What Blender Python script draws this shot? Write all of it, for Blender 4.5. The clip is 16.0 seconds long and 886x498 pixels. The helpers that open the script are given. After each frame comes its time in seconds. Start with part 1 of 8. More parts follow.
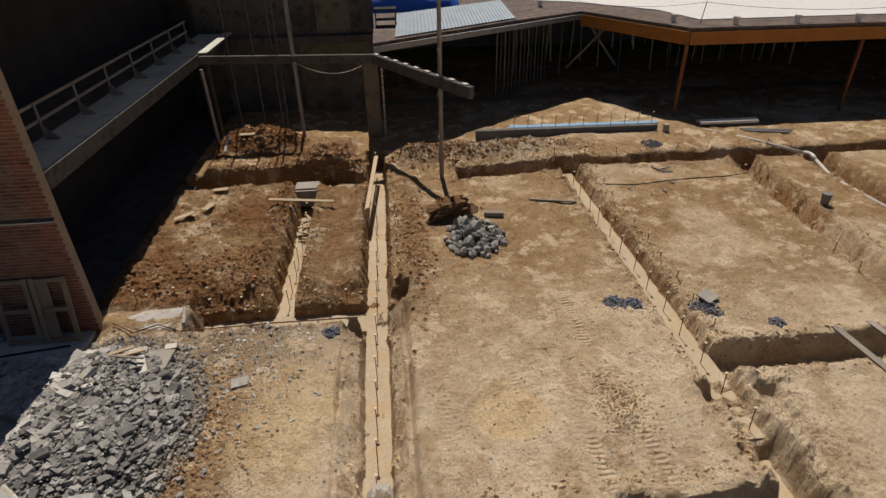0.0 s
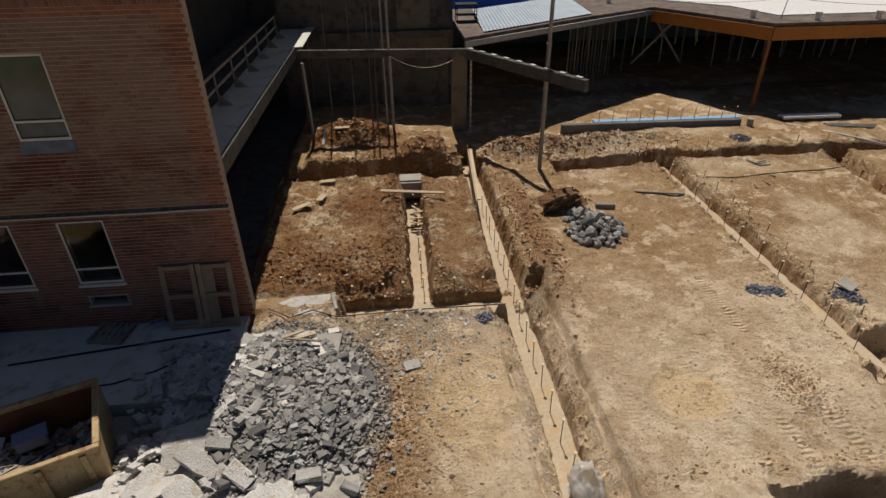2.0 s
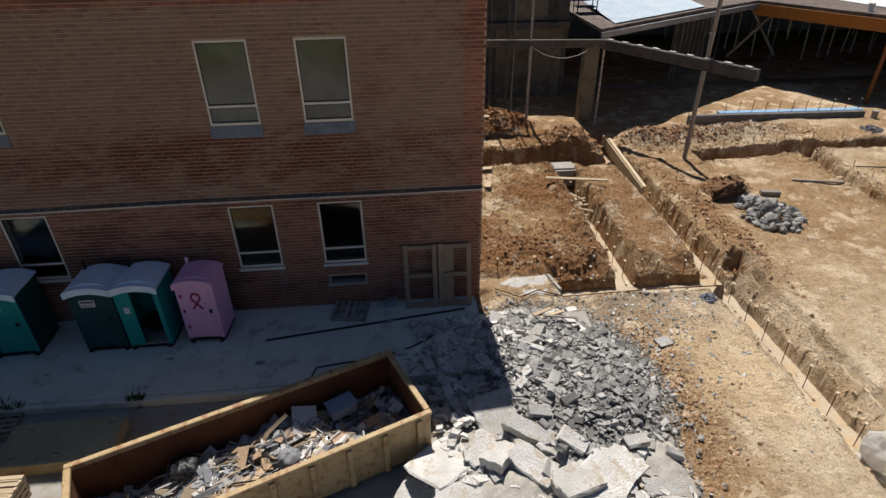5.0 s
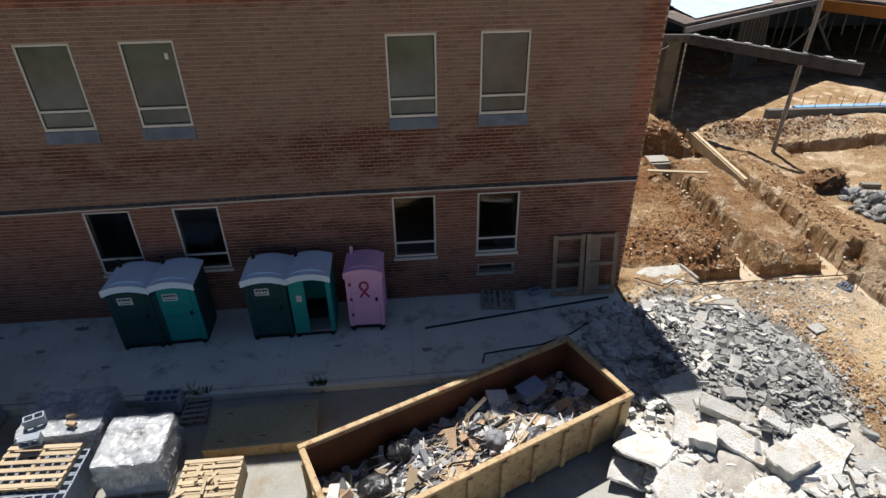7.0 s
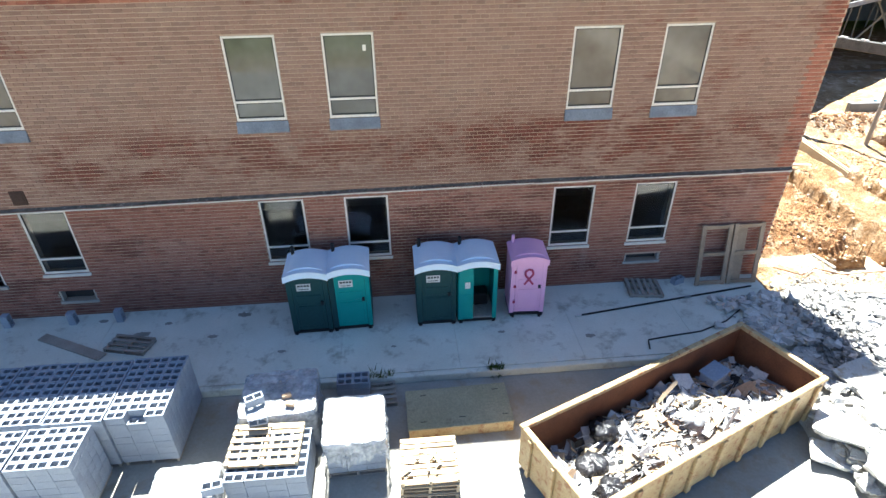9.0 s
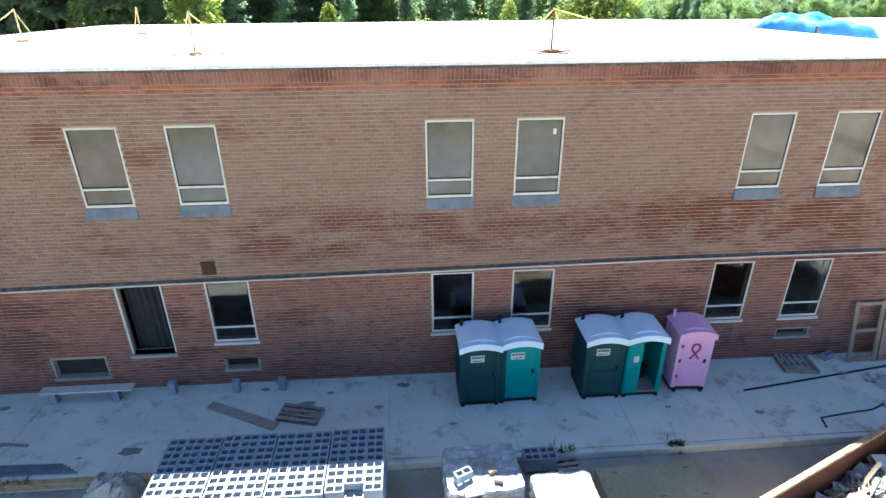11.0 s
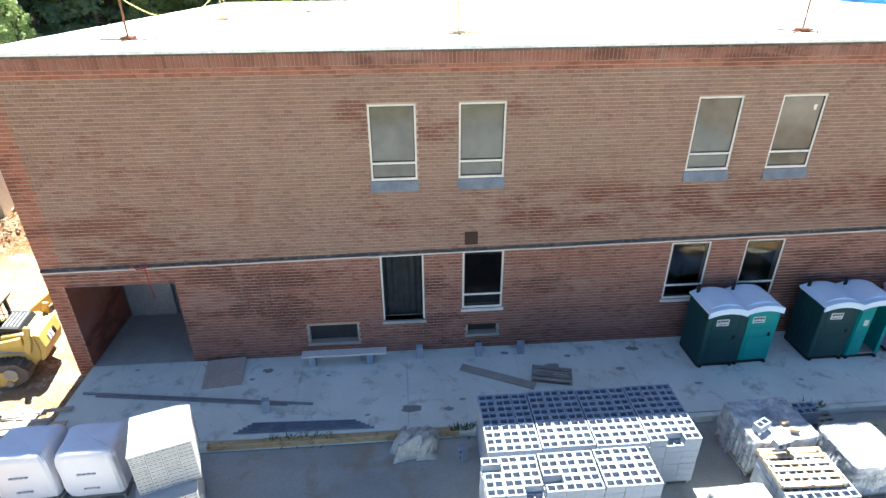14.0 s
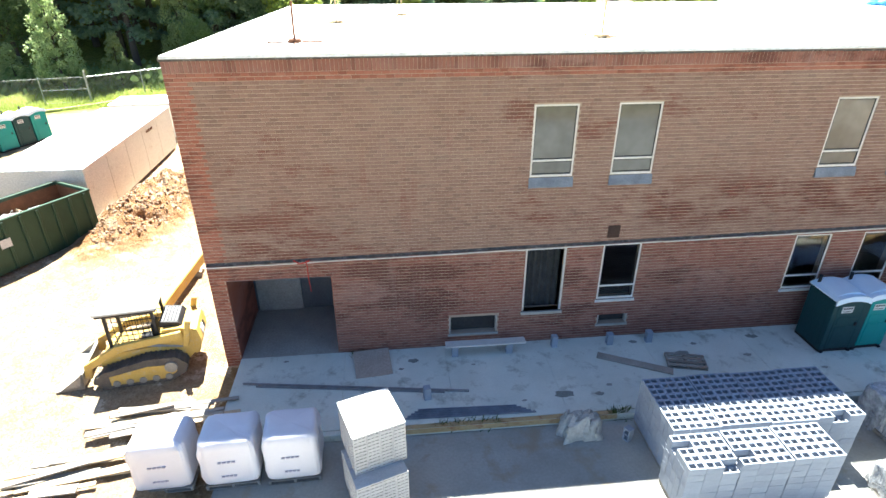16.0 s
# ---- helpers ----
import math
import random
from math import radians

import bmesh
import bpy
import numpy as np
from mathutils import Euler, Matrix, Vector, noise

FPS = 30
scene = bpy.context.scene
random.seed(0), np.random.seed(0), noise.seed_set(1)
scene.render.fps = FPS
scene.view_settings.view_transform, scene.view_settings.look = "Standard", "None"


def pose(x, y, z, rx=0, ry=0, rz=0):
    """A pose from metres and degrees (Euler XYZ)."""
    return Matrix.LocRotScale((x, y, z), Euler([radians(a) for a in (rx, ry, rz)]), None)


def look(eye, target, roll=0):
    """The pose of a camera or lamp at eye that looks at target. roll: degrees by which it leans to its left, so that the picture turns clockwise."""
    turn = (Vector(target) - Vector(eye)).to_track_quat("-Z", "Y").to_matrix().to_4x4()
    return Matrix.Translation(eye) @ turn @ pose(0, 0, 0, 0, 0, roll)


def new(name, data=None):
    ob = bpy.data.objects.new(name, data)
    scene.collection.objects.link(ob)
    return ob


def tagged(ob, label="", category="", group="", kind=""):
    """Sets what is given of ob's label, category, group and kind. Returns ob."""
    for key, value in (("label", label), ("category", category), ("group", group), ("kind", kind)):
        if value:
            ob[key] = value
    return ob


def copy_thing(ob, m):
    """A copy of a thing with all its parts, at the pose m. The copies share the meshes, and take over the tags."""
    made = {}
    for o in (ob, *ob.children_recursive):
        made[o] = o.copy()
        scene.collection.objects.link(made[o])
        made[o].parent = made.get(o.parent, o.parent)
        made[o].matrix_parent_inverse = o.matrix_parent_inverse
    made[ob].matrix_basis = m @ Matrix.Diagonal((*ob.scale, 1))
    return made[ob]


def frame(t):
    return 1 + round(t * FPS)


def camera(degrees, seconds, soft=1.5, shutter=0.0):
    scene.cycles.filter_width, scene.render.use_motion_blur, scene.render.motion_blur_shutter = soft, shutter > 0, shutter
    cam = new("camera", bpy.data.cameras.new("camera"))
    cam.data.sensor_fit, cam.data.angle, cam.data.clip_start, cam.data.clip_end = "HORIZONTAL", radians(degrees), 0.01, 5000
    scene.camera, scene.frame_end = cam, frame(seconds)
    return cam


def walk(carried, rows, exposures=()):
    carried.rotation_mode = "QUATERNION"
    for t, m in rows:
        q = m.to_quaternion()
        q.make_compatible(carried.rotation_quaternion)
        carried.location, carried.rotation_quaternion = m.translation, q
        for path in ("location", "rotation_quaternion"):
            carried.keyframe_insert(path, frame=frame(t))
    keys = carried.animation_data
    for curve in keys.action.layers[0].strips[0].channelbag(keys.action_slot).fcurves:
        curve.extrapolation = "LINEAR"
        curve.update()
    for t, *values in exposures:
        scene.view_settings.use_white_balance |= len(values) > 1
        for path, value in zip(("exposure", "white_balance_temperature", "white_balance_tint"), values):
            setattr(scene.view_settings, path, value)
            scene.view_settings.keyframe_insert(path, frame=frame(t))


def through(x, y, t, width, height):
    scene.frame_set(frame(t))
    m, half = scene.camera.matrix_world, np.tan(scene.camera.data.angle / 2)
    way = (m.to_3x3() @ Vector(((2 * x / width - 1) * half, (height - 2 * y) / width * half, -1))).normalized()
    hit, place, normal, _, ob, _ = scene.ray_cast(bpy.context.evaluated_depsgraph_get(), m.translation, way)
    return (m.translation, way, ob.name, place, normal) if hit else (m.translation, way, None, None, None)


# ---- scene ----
cam = camera(76.6, 16.0)
PATH = [
    (0, (-0.276, -0.153, 10.189), (-0.121, 1.558, 9.166), -1.1),
    (0.5, (-1.354, -0.183, 10.192), (-1.201, 1.528, 9.168), -1.0),
    (1, (-2.411, -0.205, 10.192), (-2.263, 1.506, 9.167), -1.1),
    (1.5, (-3.473, -0.207, 10.185), (-3.33, 1.503, 9.158), -1.1),
    (2, (-4.543, -0.196, 10.163), (-4.401, 1.514, 9.136), -1.1),
    (2.5, (-5.648, -0.217, 10.152), (-5.509, 1.493, 9.124), -1.1),
    (3, (-6.774, -0.206, 10.136), (-6.636, 1.505, 9.109), -1.1),
    (3.5, (-7.921, -0.194, 10.122), (-7.781, 1.517, 9.096), -1.2),
    (4, (-9.06, -0.204, 10.116), (-8.922, 1.508, 9.091), -1.2),
    (4.2, (-9.507, -0.208, 10.116), (-9.371, 1.5, 9.085), -0.8),
    (6.3, (-14.173, -0.229, 10.166), (-14.026, 1.472, 9.125), -0.9),
    (6.5, (-14.618, -0.229, 10.17), (-14.469, 1.472, 9.128), -0.7),
    (7, (-15.741, -0.216, 10.198), (-15.592, 1.48, 9.149), -0.7),
    (7.5, (-16.855, -0.201, 10.233), (-16.708, 1.491, 9.177), -0.7),
    (8, (-17.983, -0.187, 10.259), (-17.837, 1.502, 9.198), -0.7),
    (8.5, (-19.092, -0.196, 10.272), (-18.947, 1.493, 9.211), -0.6),
    (9, (-20.215, -0.198, 10.287), (-20.072, 1.488, 9.221), -0.6),
    (9.2, (-20.665, -0.193, 10.297), (-20.524, 1.492, 9.228), -0.6),
    (11.3, (-25.28, -0.054, 10.74), (-25.162, 1.766, 9.92), -0.5),
    (11.5, (-25.74, -0.066, 10.751), (-25.623, 1.767, 9.959), -0.6),
    (12, (-26.926, -0.148, 10.776), (-26.808, 1.717, 10.062), -0.6),
    (12.5, (-28.13, -0.243, 10.798), (-28.009, 1.633, 10.116), -0.6),
    (13, (-29.34, -0.362, 10.831), (-29.218, 1.477, 10.056), -0.5),
    (13.5, (-30.562, -0.393, 10.873), (-30.438, 1.373, 9.942), -0.5),
    (14, (-31.754, -0.429, 10.922), (-31.627, 1.335, 9.989), -0.4),
    (14.5, (-32.937, -0.474, 10.972), (-32.806, 1.29, 10.038), -0.3),
    (15, (-34.123, -0.538, 11.009), (-33.984, 1.225, 10.075), -0.2),
    (15.5, (-35.312, -0.641, 11.046), (-35.156, 1.122, 10.114), -0.1),
    (16, (-36.488, -0.777, 11.079), (-36.309, 0.985, 10.15), 0.0),
]
EXPOSURES = [(0, -0.32, 7000, 13), (2.0, -0.25, 6850, 12), (3.0, -0.10, 6700, 11.5), (4.0, 0.14, 6550, 11), (6.5, 0.36, 6250, 12), (7.0, 0.6, 6250, 10), (7.5, 1.35, 6150, 8), (8.0, 1.92, 6100, 6), (9.0, 2.65, 5950, 5), (11.5, 2.68, 5650, 2), (13.0, 2.68, 5700, 2), (14.0, 2.78, 5950, 4), (16.0, 2.82, 6050, 4)]
walk(cam, [(t, look(eye, target, roll)) for t, eye, target, roll in PATH], EXPOSURES)

# ---- daylight: sun behind the building, high ----
SUN = Vector((-0.08, 5.27, 9.0)).normalized()
world = bpy.data.worlds.new("sky")
scene.world = world
world.use_nodes = True
wn = world.node_tree.nodes
sky = wn.new("ShaderNodeTexSky")
sky.sky_type, sky.sun_disc = "NISHITA", False
sky.sun_elevation, sky.sun_rotation = math.asin(SUN.z), math.atan2(SUN.x, SUN.y)
sky.air_density, sky.dust_density, sky.ozone_density = 0.6, 0.3, 2.0
wn["Background"].inputs["Strength"].default_value = 0.05
world.node_tree.links.new(sky.outputs[0], wn["Background"].inputs[0])
sun = new("sun", bpy.data.lights.new("sun", "SUN"))
sun.data.energy, sun.data.angle, sun.data.color = 5.0, radians(0.55), (1.0, 0.94, 0.86)
sun.matrix_world = look(SUN * 60, (0, 0, 0))

# ---- mesh helpers ----
class Geo:
    """A growing mesh: boxes, bars, tubes and sheets joined into one."""
    def __init__(self):
        self.v, self.f, self.m = [], [], []

    def add(self, verts, faces, mi=0):
        n = len(self.v)
        self.v += [tuple(p) for p in verts]
        self.f += [tuple(n + i for i in q) for q in faces]
        self.m += [mi] * len(faces)
        return self

    def box(self, c, s, rot=None, ch=0.0, mi=0, jit=0.0, rng=None):
        """A box of size s round c; ch: chamfer of its edges; jit: unevenness of its corners."""
        hx, hy, hz = (a / 2 for a in s)
        if ch <= 0:
            vs = [Vector((x * hx, y * hy, z * hz)) for x in (-1, 1) for y in (-1, 1) for z in (-1, 1)]
            fs = [(0, 1, 3, 2), (4, 6, 7, 5), (0, 4, 5, 1), (2, 3, 7, 6), (0, 2, 6, 4), (1, 5, 7, 3)]
        else:
            vs, idx = [], {}
            for x in (-1, 1):
                for y in (-1, 1):
                    for z in (-1, 1):
                        for a in range(3):
                            idx[x, y, z, a] = len(vs)
                            e = [ch, ch, ch]
                            e[a] = 0
                            vs.append(Vector((x * (hx - e[0]), y * (hy - e[1]), z * (hz - e[2]))))
            fs = []
            for a in range(3):
                b, d = (a + 1) % 3, (a + 2) % 3
                for s_ in (-1, 1):
                    q = []
                    for u, w in ((-1, -1), (1, -1), (1, 1), (-1, 1)):
                        k = [0, 0, 0]
                        k[a], k[b], k[d] = s_, u, w
                        q.append(idx[(*k, a)])
                    fs.append(tuple(q if s_ > 0 else q[::-1]))
                for u in (-1, 1):
                    for w in (-1, 1):
                        k0, k1 = [0, 0, 0], [0, 0, 0]
                        k0[a], k1[a] = -1, 1
                        k0[b] = k1[b] = u
                        k0[d] = k1[d] = w
                        q = [idx[(*k0, b)], idx[(*k1, b)], idx[(*k1, d)], idx[(*k0, d)]]
                        fs.append(tuple(q if u * w < 0 else q[::-1]))
            for x in (-1, 1):
                for y in (-1, 1):
                    for z in (-1, 1):
                        q = [idx[x, y, z, a] for a in range(3)]
                        fs.append(tuple(q if x * y * z > 0 else q[::-1]))
        if jit and rng:
            vs = [p + Vector((rng.uniform(-jit, jit), rng.uniform(-jit, jit), rng.uniform(-jit, jit))) for p in vs]
        c = Vector(c)
        r = rot if rot is not None else Matrix.Identity(3)
        return self.add([c + r @ p for p in vs], fs, mi)

    def block(self, x0, y0, z0, x1, y1, z1, ch=0.0, mi=0):
        return self.box(((x0 + x1) / 2, (y0 + y1) / 2, (z0 + z1) / 2), (x1 - x0, y1 - y0, z1 - z0), None, ch, mi)

    def bar(self, a, b, w, h, ch=0.0, mi=0, up=(0, 0, 1)):
        """A straight bar from a to b, w wide and h high."""
        a, b = Vector(a), Vector(b)
        d = b - a
        y = d.normalized()
        x = y.cross(Vector(up))
        x = x.normalized() if x.length > 1e-4 else Vector((1, 0, 0))
        z = x.cross(y)
        return self.box((a + b) / 2, (w, d.length, h), Matrix((x, y, z)).transposed(), ch, mi)

    def tube(self, pts, r, n=8, mi=0, r2=None):
        """A round rod or pipe along pts, tapering to r2."""
        pts = [Vector(p) for p in pts]
        rings, last = [], None
        for i, p in enumerate(pts):
            d = (pts[min(i + 1, len(pts) - 1)] - pts[max(i - 1, 0)]).normalized()
            u = last if last is not None else (Vector((0, 0, 1)) if abs(d.z) < 0.9 else Vector((1, 0, 0)))
            u = (u - d * u.dot(d)).normalized()
            last = u
            w = d.cross(u)
            rr = r if r2 is None else r + (r2 - r) * i / (len(pts) - 1)
            rings.append([p + (u * math.cos(2 * math.pi * k / n) + w * math.sin(2 * math.pi * k / n)) * rr for k in range(n)])
        vs = [q for ring in rings for q in ring]
        fs = [(i * n + k, i * n + (k + 1) % n, (i + 1) * n + (k + 1) % n, (i + 1) * n + k) for i in range(len(pts) - 1) for k in range(n)]
        fs += [tuple(range(n))[::-1], tuple((len(pts) - 1) * n + k for k in range(n))]
        return self.add(vs, fs, mi)

    def sheet(self, fn, nu, nv, mi=0):
        """A surface fn(u, v) over the unit square."""
        vs = [fn(i / nu, j / nv) for j in range(nv + 1) for i in range(nu + 1)]
        fs = [(j * (nu + 1) + i, j * (nu + 1) + i + 1, (j + 1) * (nu + 1) + i + 1, (j + 1) * (nu + 1) + i) for j in range(nv) for i in range(nu)]
        return self.add(vs, fs, mi)

    def extrude(self, outline, a0, a1, axis="y", mi=0):
        """A flat outline (pairs) swept from a0 to a1 along an axis."""
        put = {"y": lambda p, a: (p[0], a, p[1]), "x": lambda p, a: (a, p[0], p[1]), "z": lambda p, a: (p[0], p[1], a)}[axis]
        n = len(outline)
        vs = [put(p, a0) for p in outline] + [put(p, a1) for p in outline]
        fs = [(i, (i + 1) % n, n + (i + 1) % n, n + i) for i in range(n)] + [tuple(range(n))[::-1], tuple(range(n, 2 * n))]
        return self.add(vs, fs, mi)

    def mesh(self, name, mats, smooth=False, fix=True):
        me = bpy.data.meshes.new(name)
        me.from_pydata(self.v, [], self.f)
        for m in (mats if isinstance(mats, (list, tuple)) else [mats]):
            me.materials.append(m)
        if any(self.m):
            me.polygons.foreach_set("material_index", self.m)
        if fix and len(self.f) < 6000:
            bm = bmesh.new()
            bm.from_mesh(me)
            bmesh.ops.recalc_face_normals(bm, faces=bm.faces)
            bm.to_mesh(me)
            bm.free()
        if smooth:
            me.polygons.foreach_set("use_smooth", [True] * len(me.polygons))
        me.update()
        return me


def part(name, geo, mats, parent=None, label="", smooth=False):
    """One mesh object, under a thing or a part."""
    ob = new(name, geo if isinstance(geo, bpy.types.Mesh) else geo.mesh(name, mats, smooth))
    ob.parent = parent
    return tagged(ob, label) if label else ob


def thing(name, label, category, at=(0, 0, 0), turn=0.0, group="", kind=""):
    """An empty at a thing's base, to carry its parts."""
    ob = new(name)
    ob.empty_display_size = 0.2
    ob.matrix_basis = pose(*at, 0, 0, turn)
    return tagged(ob, label, category, group, kind)


def single(name, geo, mats, label, category, group="", kind="", at=None, turn=0.0, smooth=False):
    """A thing of one mesh."""
    ob = part(name, geo, mats, None, "", smooth)
    if at is not None:
        ob.matrix_basis = pose(*at, 0, 0, turn)
    return tagged(ob, label, category, group, kind)


def hashed(ix, iy, seed):
    h = (ix.astype(np.int64) * 374761393 + iy.astype(np.int64) * 668265263 + seed * 1442695041) & 0x7FFFFFFF
    h = ((h ^ (h >> 13)) * 1274126177) & 0x7FFFFFFF
    return ((h ^ (h >> 16)) & 0xFFFF) / 65535.0


def vnoise(x, y, seed=0):
    """Smooth value noise, -1 to 1, on arrays."""
    ix, iy = np.floor(x), np.floor(y)
    fx, fy = x - ix, y - iy
    fx, fy = fx * fx * (3 - 2 * fx), fy * fy * (3 - 2 * fy)
    a, b = hashed(ix, iy, seed), hashed(ix + 1, iy, seed)
    c, d = hashed(ix, iy + 1, seed), hashed(ix + 1, iy + 1, seed)
    return 2 * ((a + (b - a) * fx) * (1 - fy) + (c + (d - c) * fx) * fy) - 1


def fbm(x, y, seed=0, octaves=4):
    out, amp, k = 0, 1.0, 1.0
    for o in range(octaves):
        out = out + amp * vnoise(x * k + 17.3 * o, y * k - 9.1 * o, seed + o)
        amp, k = amp * 0.5, k * 2.03
    return out / 1.9


def step(a, b, x):
    t = np.clip((x - a) / (b - a), 0, 1)
    return t * t * (3 - 2 * t)

# ---- materials ----
def nodes_of(name):
    m = bpy.data.materials.new(name)
    m.use_nodes = True
    return m, m.node_tree.nodes, m.node_tree.links.new, m.node_tree.nodes["Principled BSDF"]


def rgba(c):
    return (*c, 1.0)


def noise_node(nt, link, src, scale, detail=4.0, rough=0.6):
    n = nt.new("ShaderNodeTexNoise")
    n.inputs["Scale"].default_value, n.inputs["Detail"].default_value, n.inputs["Roughness"].default_value = scale, detail, rough
    link(src, n.inputs["Vector"])
    return n.outputs["Fac"]


def ramp(nt, link, fac, lo, hi):
    r = nt.new("ShaderNodeMapRange")
    r.inputs["From Min"].default_value, r.inputs["From Max"].default_value = lo, hi
    link(fac, r.inputs["Value"])
    return r.outputs["Result"]


def mixed(nt, link, fac, a, b, how="MIX"):
    m = nt.new("ShaderNodeMix")
    m.data_type, m.blend_type = "RGBA", how
    for sock, val in ((m.inputs["Factor"], fac), (m.inputs["A"], a), (m.inputs["B"], b)):
        if isinstance(val, bpy.types.NodeSocket):
            link(val, sock)
        elif isinstance(val, tuple):
            sock.default_value = rgba(val)
        else:
            sock.default_value = val
    return m.outputs["Result"]


def scaled(nt, link, a, k, how="MULTIPLY"):
    m = nt.new("ShaderNodeMath")
    m.operation = how
    link(a, m.inputs[0])
    if isinstance(k, bpy.types.NodeSocket):
        link(k, m.inputs[1])
    else:
        m.inputs[1].default_value = k
    return m.outputs[0]


def surface(name, c1, c2, rough=0.8, big=1.5, fine=25.0, bump=0.3, metal=0.0, dirt=None, dirt_at=0.6, vary=0.0, spec=0.3, rise=0.02, speck=0.5):
    """A plain procedural surface: two tones at two scales, some dirt, fine relief. vary: tone by piece."""
    m, nt, link, b = nodes_of(name)
    co = nt.new("ShaderNodeTexCoord").outputs["Object"]
    n1, n2 = noise_node(nt, link, co, big), noise_node(nt, link, co, fine)
    col = mixed(nt, link, ramp(nt, link, n1, 0.3, 0.7), c1, c2)
    col = mixed(nt, link, ramp(nt, link, n2, 0.25, 0.75), col, mixed(nt, link, speck, col, (0.25, 0.25, 0.25), "MULTIPLY"))
    if dirt:
        n3 = noise_node(nt, link, co, big * 2.3, 6.0, 0.7)
        col = mixed(nt, link, ramp(nt, link, n3, dirt_at, dirt_at + 0.12), col, dirt)
    if vary:
        rnd = nt.new("ShaderNodeObjectInfo").outputs["Random"]
        isl = nt.new("ShaderNodeNewGeometry").outputs["Random Per Island"]
        both = scaled(nt, link, scaled(nt, link, rnd, isl, "ADD"), 1.0, "FRACT")
        hsv = nt.new("ShaderNodeHueSaturation")
        link(ramp(nt, link, both, 0.0, 1.0), hsv.inputs["Value"])
        nt[-1].inputs["Value"].default_value = 1.0
        r = hsv.inputs["Value"].links[0].from_node
        r.inputs["To Min"].default_value, r.inputs["To Max"].default_value = 1 - vary, 1 + vary
        link(col, hsv.inputs["Color"])
        col = hsv.outputs["Color"]
    link(col, b.inputs["Base Color"])
    b.inputs["Roughness"].default_value, b.inputs["Metallic"].default_value = rough, metal
    b.inputs["Specular IOR Level"].default_value = spec
    if bump:
        bp = nt.new("ShaderNodeBump")
        bp.inputs["Strength"].default_value, bp.inputs["Distance"].default_value = bump, rise
        link(n2, bp.inputs["Height"])
        link(bp.outputs[0], b.inputs["Normal"])
    return m


def attr(nt, name):
    a = nt.new("ShaderNodeAttribute")
    a.attribute_name = name
    return a.outputs["Fac"]


def soil_material():
    """Dirt of the site; attributes say where it is red clay, grey with crushed stone, pale and dry, or grown over."""
    m, nt, link, b = nodes_of("soil")
    co = nt.new("ShaderNodeTexCoord").outputs["Object"]
    n1 = noise_node(nt, link, co, 0.45, 5.0, 0.65)
    n2 = noise_node(nt, link, co, 2.6, 6.0, 0.7)
    n3 = noise_node(nt, link, co, 14.0, 6.0, 0.7)
    n4 = noise_node(nt, link, co, 55.0, 3.0, 0.6)
    n5 = noise_node(nt, link, co, 6.0, 7.0, 0.75)
    n6 = noise_node(nt, link, co, 1.1, 7.0, 0.7)
    col = mixed(nt, link, ramp(nt, link, n1, 0.35, 0.65), (0.375, 0.232, 0.11), (0.52, 0.36, 0.20))
    col = mixed(nt, link, scaled(nt, link, ramp(nt, link, n2, 0.5, 0.66), 0.5), col, (0.66, 0.50, 0.315))
    col = mixed(nt, link, scaled(nt, link, ramp(nt, link, n2, 0.5, 0.32), 0.65), col, (0.27, 0.16, 0.08))
    col = mixed(nt, link, scaled(nt, link, ramp(nt, link, n6, 0.53, 0.62), 0.5), col, (0.62, 0.475, 0.31))
    col = mixed(nt, link, scaled(nt, link, ramp(nt, link, n5, 0.47, 0.34), 0.6), col, (0.24, 0.145, 0.075))
    red = mixed(nt, link, ramp(nt, link, n5, 0.3, 0.7), (0.25, 0.095, 0.034), (0.50, 0.245, 0.10))
    col = mixed(nt, link, attr(nt, "red"), col, red)
    grey = mixed(nt, link, ramp(nt, link, n3, 0.3, 0.7), (0.30, 0.265, 0.215), (0.47, 0.42, 0.34))
    col = mixed(nt, link, attr(nt, "grey"), col, grey)
    pale = mixed(nt, link, ramp(nt, link, n2, 0.35, 0.7), (0.77, 0.60, 0.40), (0.94, 0.80, 0.60))
    col = mixed(nt, link, scaled(nt, link, ramp(nt, link, n6, 0.56, 0.60), 0.5), col, (0.70, 0.545, 0.36))
    col = mixed(nt, link, scaled(nt, link, ramp(nt, link, n5, 0.42, 0.35), 0.4), col, (0.33, 0.21, 0.115))
    n7 = noise_node(nt, link, co, 1.9, 6.0, 0.65)
    col = mixed(nt, link, scaled(nt, link, ramp(nt, link, n7, 0.56, 0.64), 0.3), col, (0.46, 0.29, 0.15))
    col = mixed(nt, link, attr(nt, "pale"), col, pale)
    col = mixed(nt, link, attr(nt, "sand"), col, mixed(nt, link, n2, (0.74, 0.525, 0.28), (0.93, 0.74, 0.47)))
    bare = scaled(nt, link, scaled(nt, link, attr(nt, "red"), -0.9), 1.0, "ADD")
    col = mixed(nt, link, scaled(nt, link, scaled(nt, link, ramp(nt, link, n6, 0.55, 0.575), 0.55), bare), col, (0.86, 0.70, 0.50))
    n8 = noise_node(nt, link, co, 1.45, 8.0, 0.72)
    col = mixed(nt, link, scaled(nt, link, ramp(nt, link, n8, 0.575, 0.605), 0.5), col, (0.44, 0.285, 0.15))
    col = mixed(nt, link, scaled(nt, link, scaled(nt, link, ramp(nt, link, n3, 0.45, 0.36), 0.35), bare), col, (0.85, 0.70, 0.50))
    n9 = noise_node(nt, link, co, 0.75, 8.0, 0.62)
    col = mixed(nt, link, scaled(nt, link, ramp(nt, link, n9, 0.555, 0.60), 0.42), col, (0.50, 0.335, 0.185))
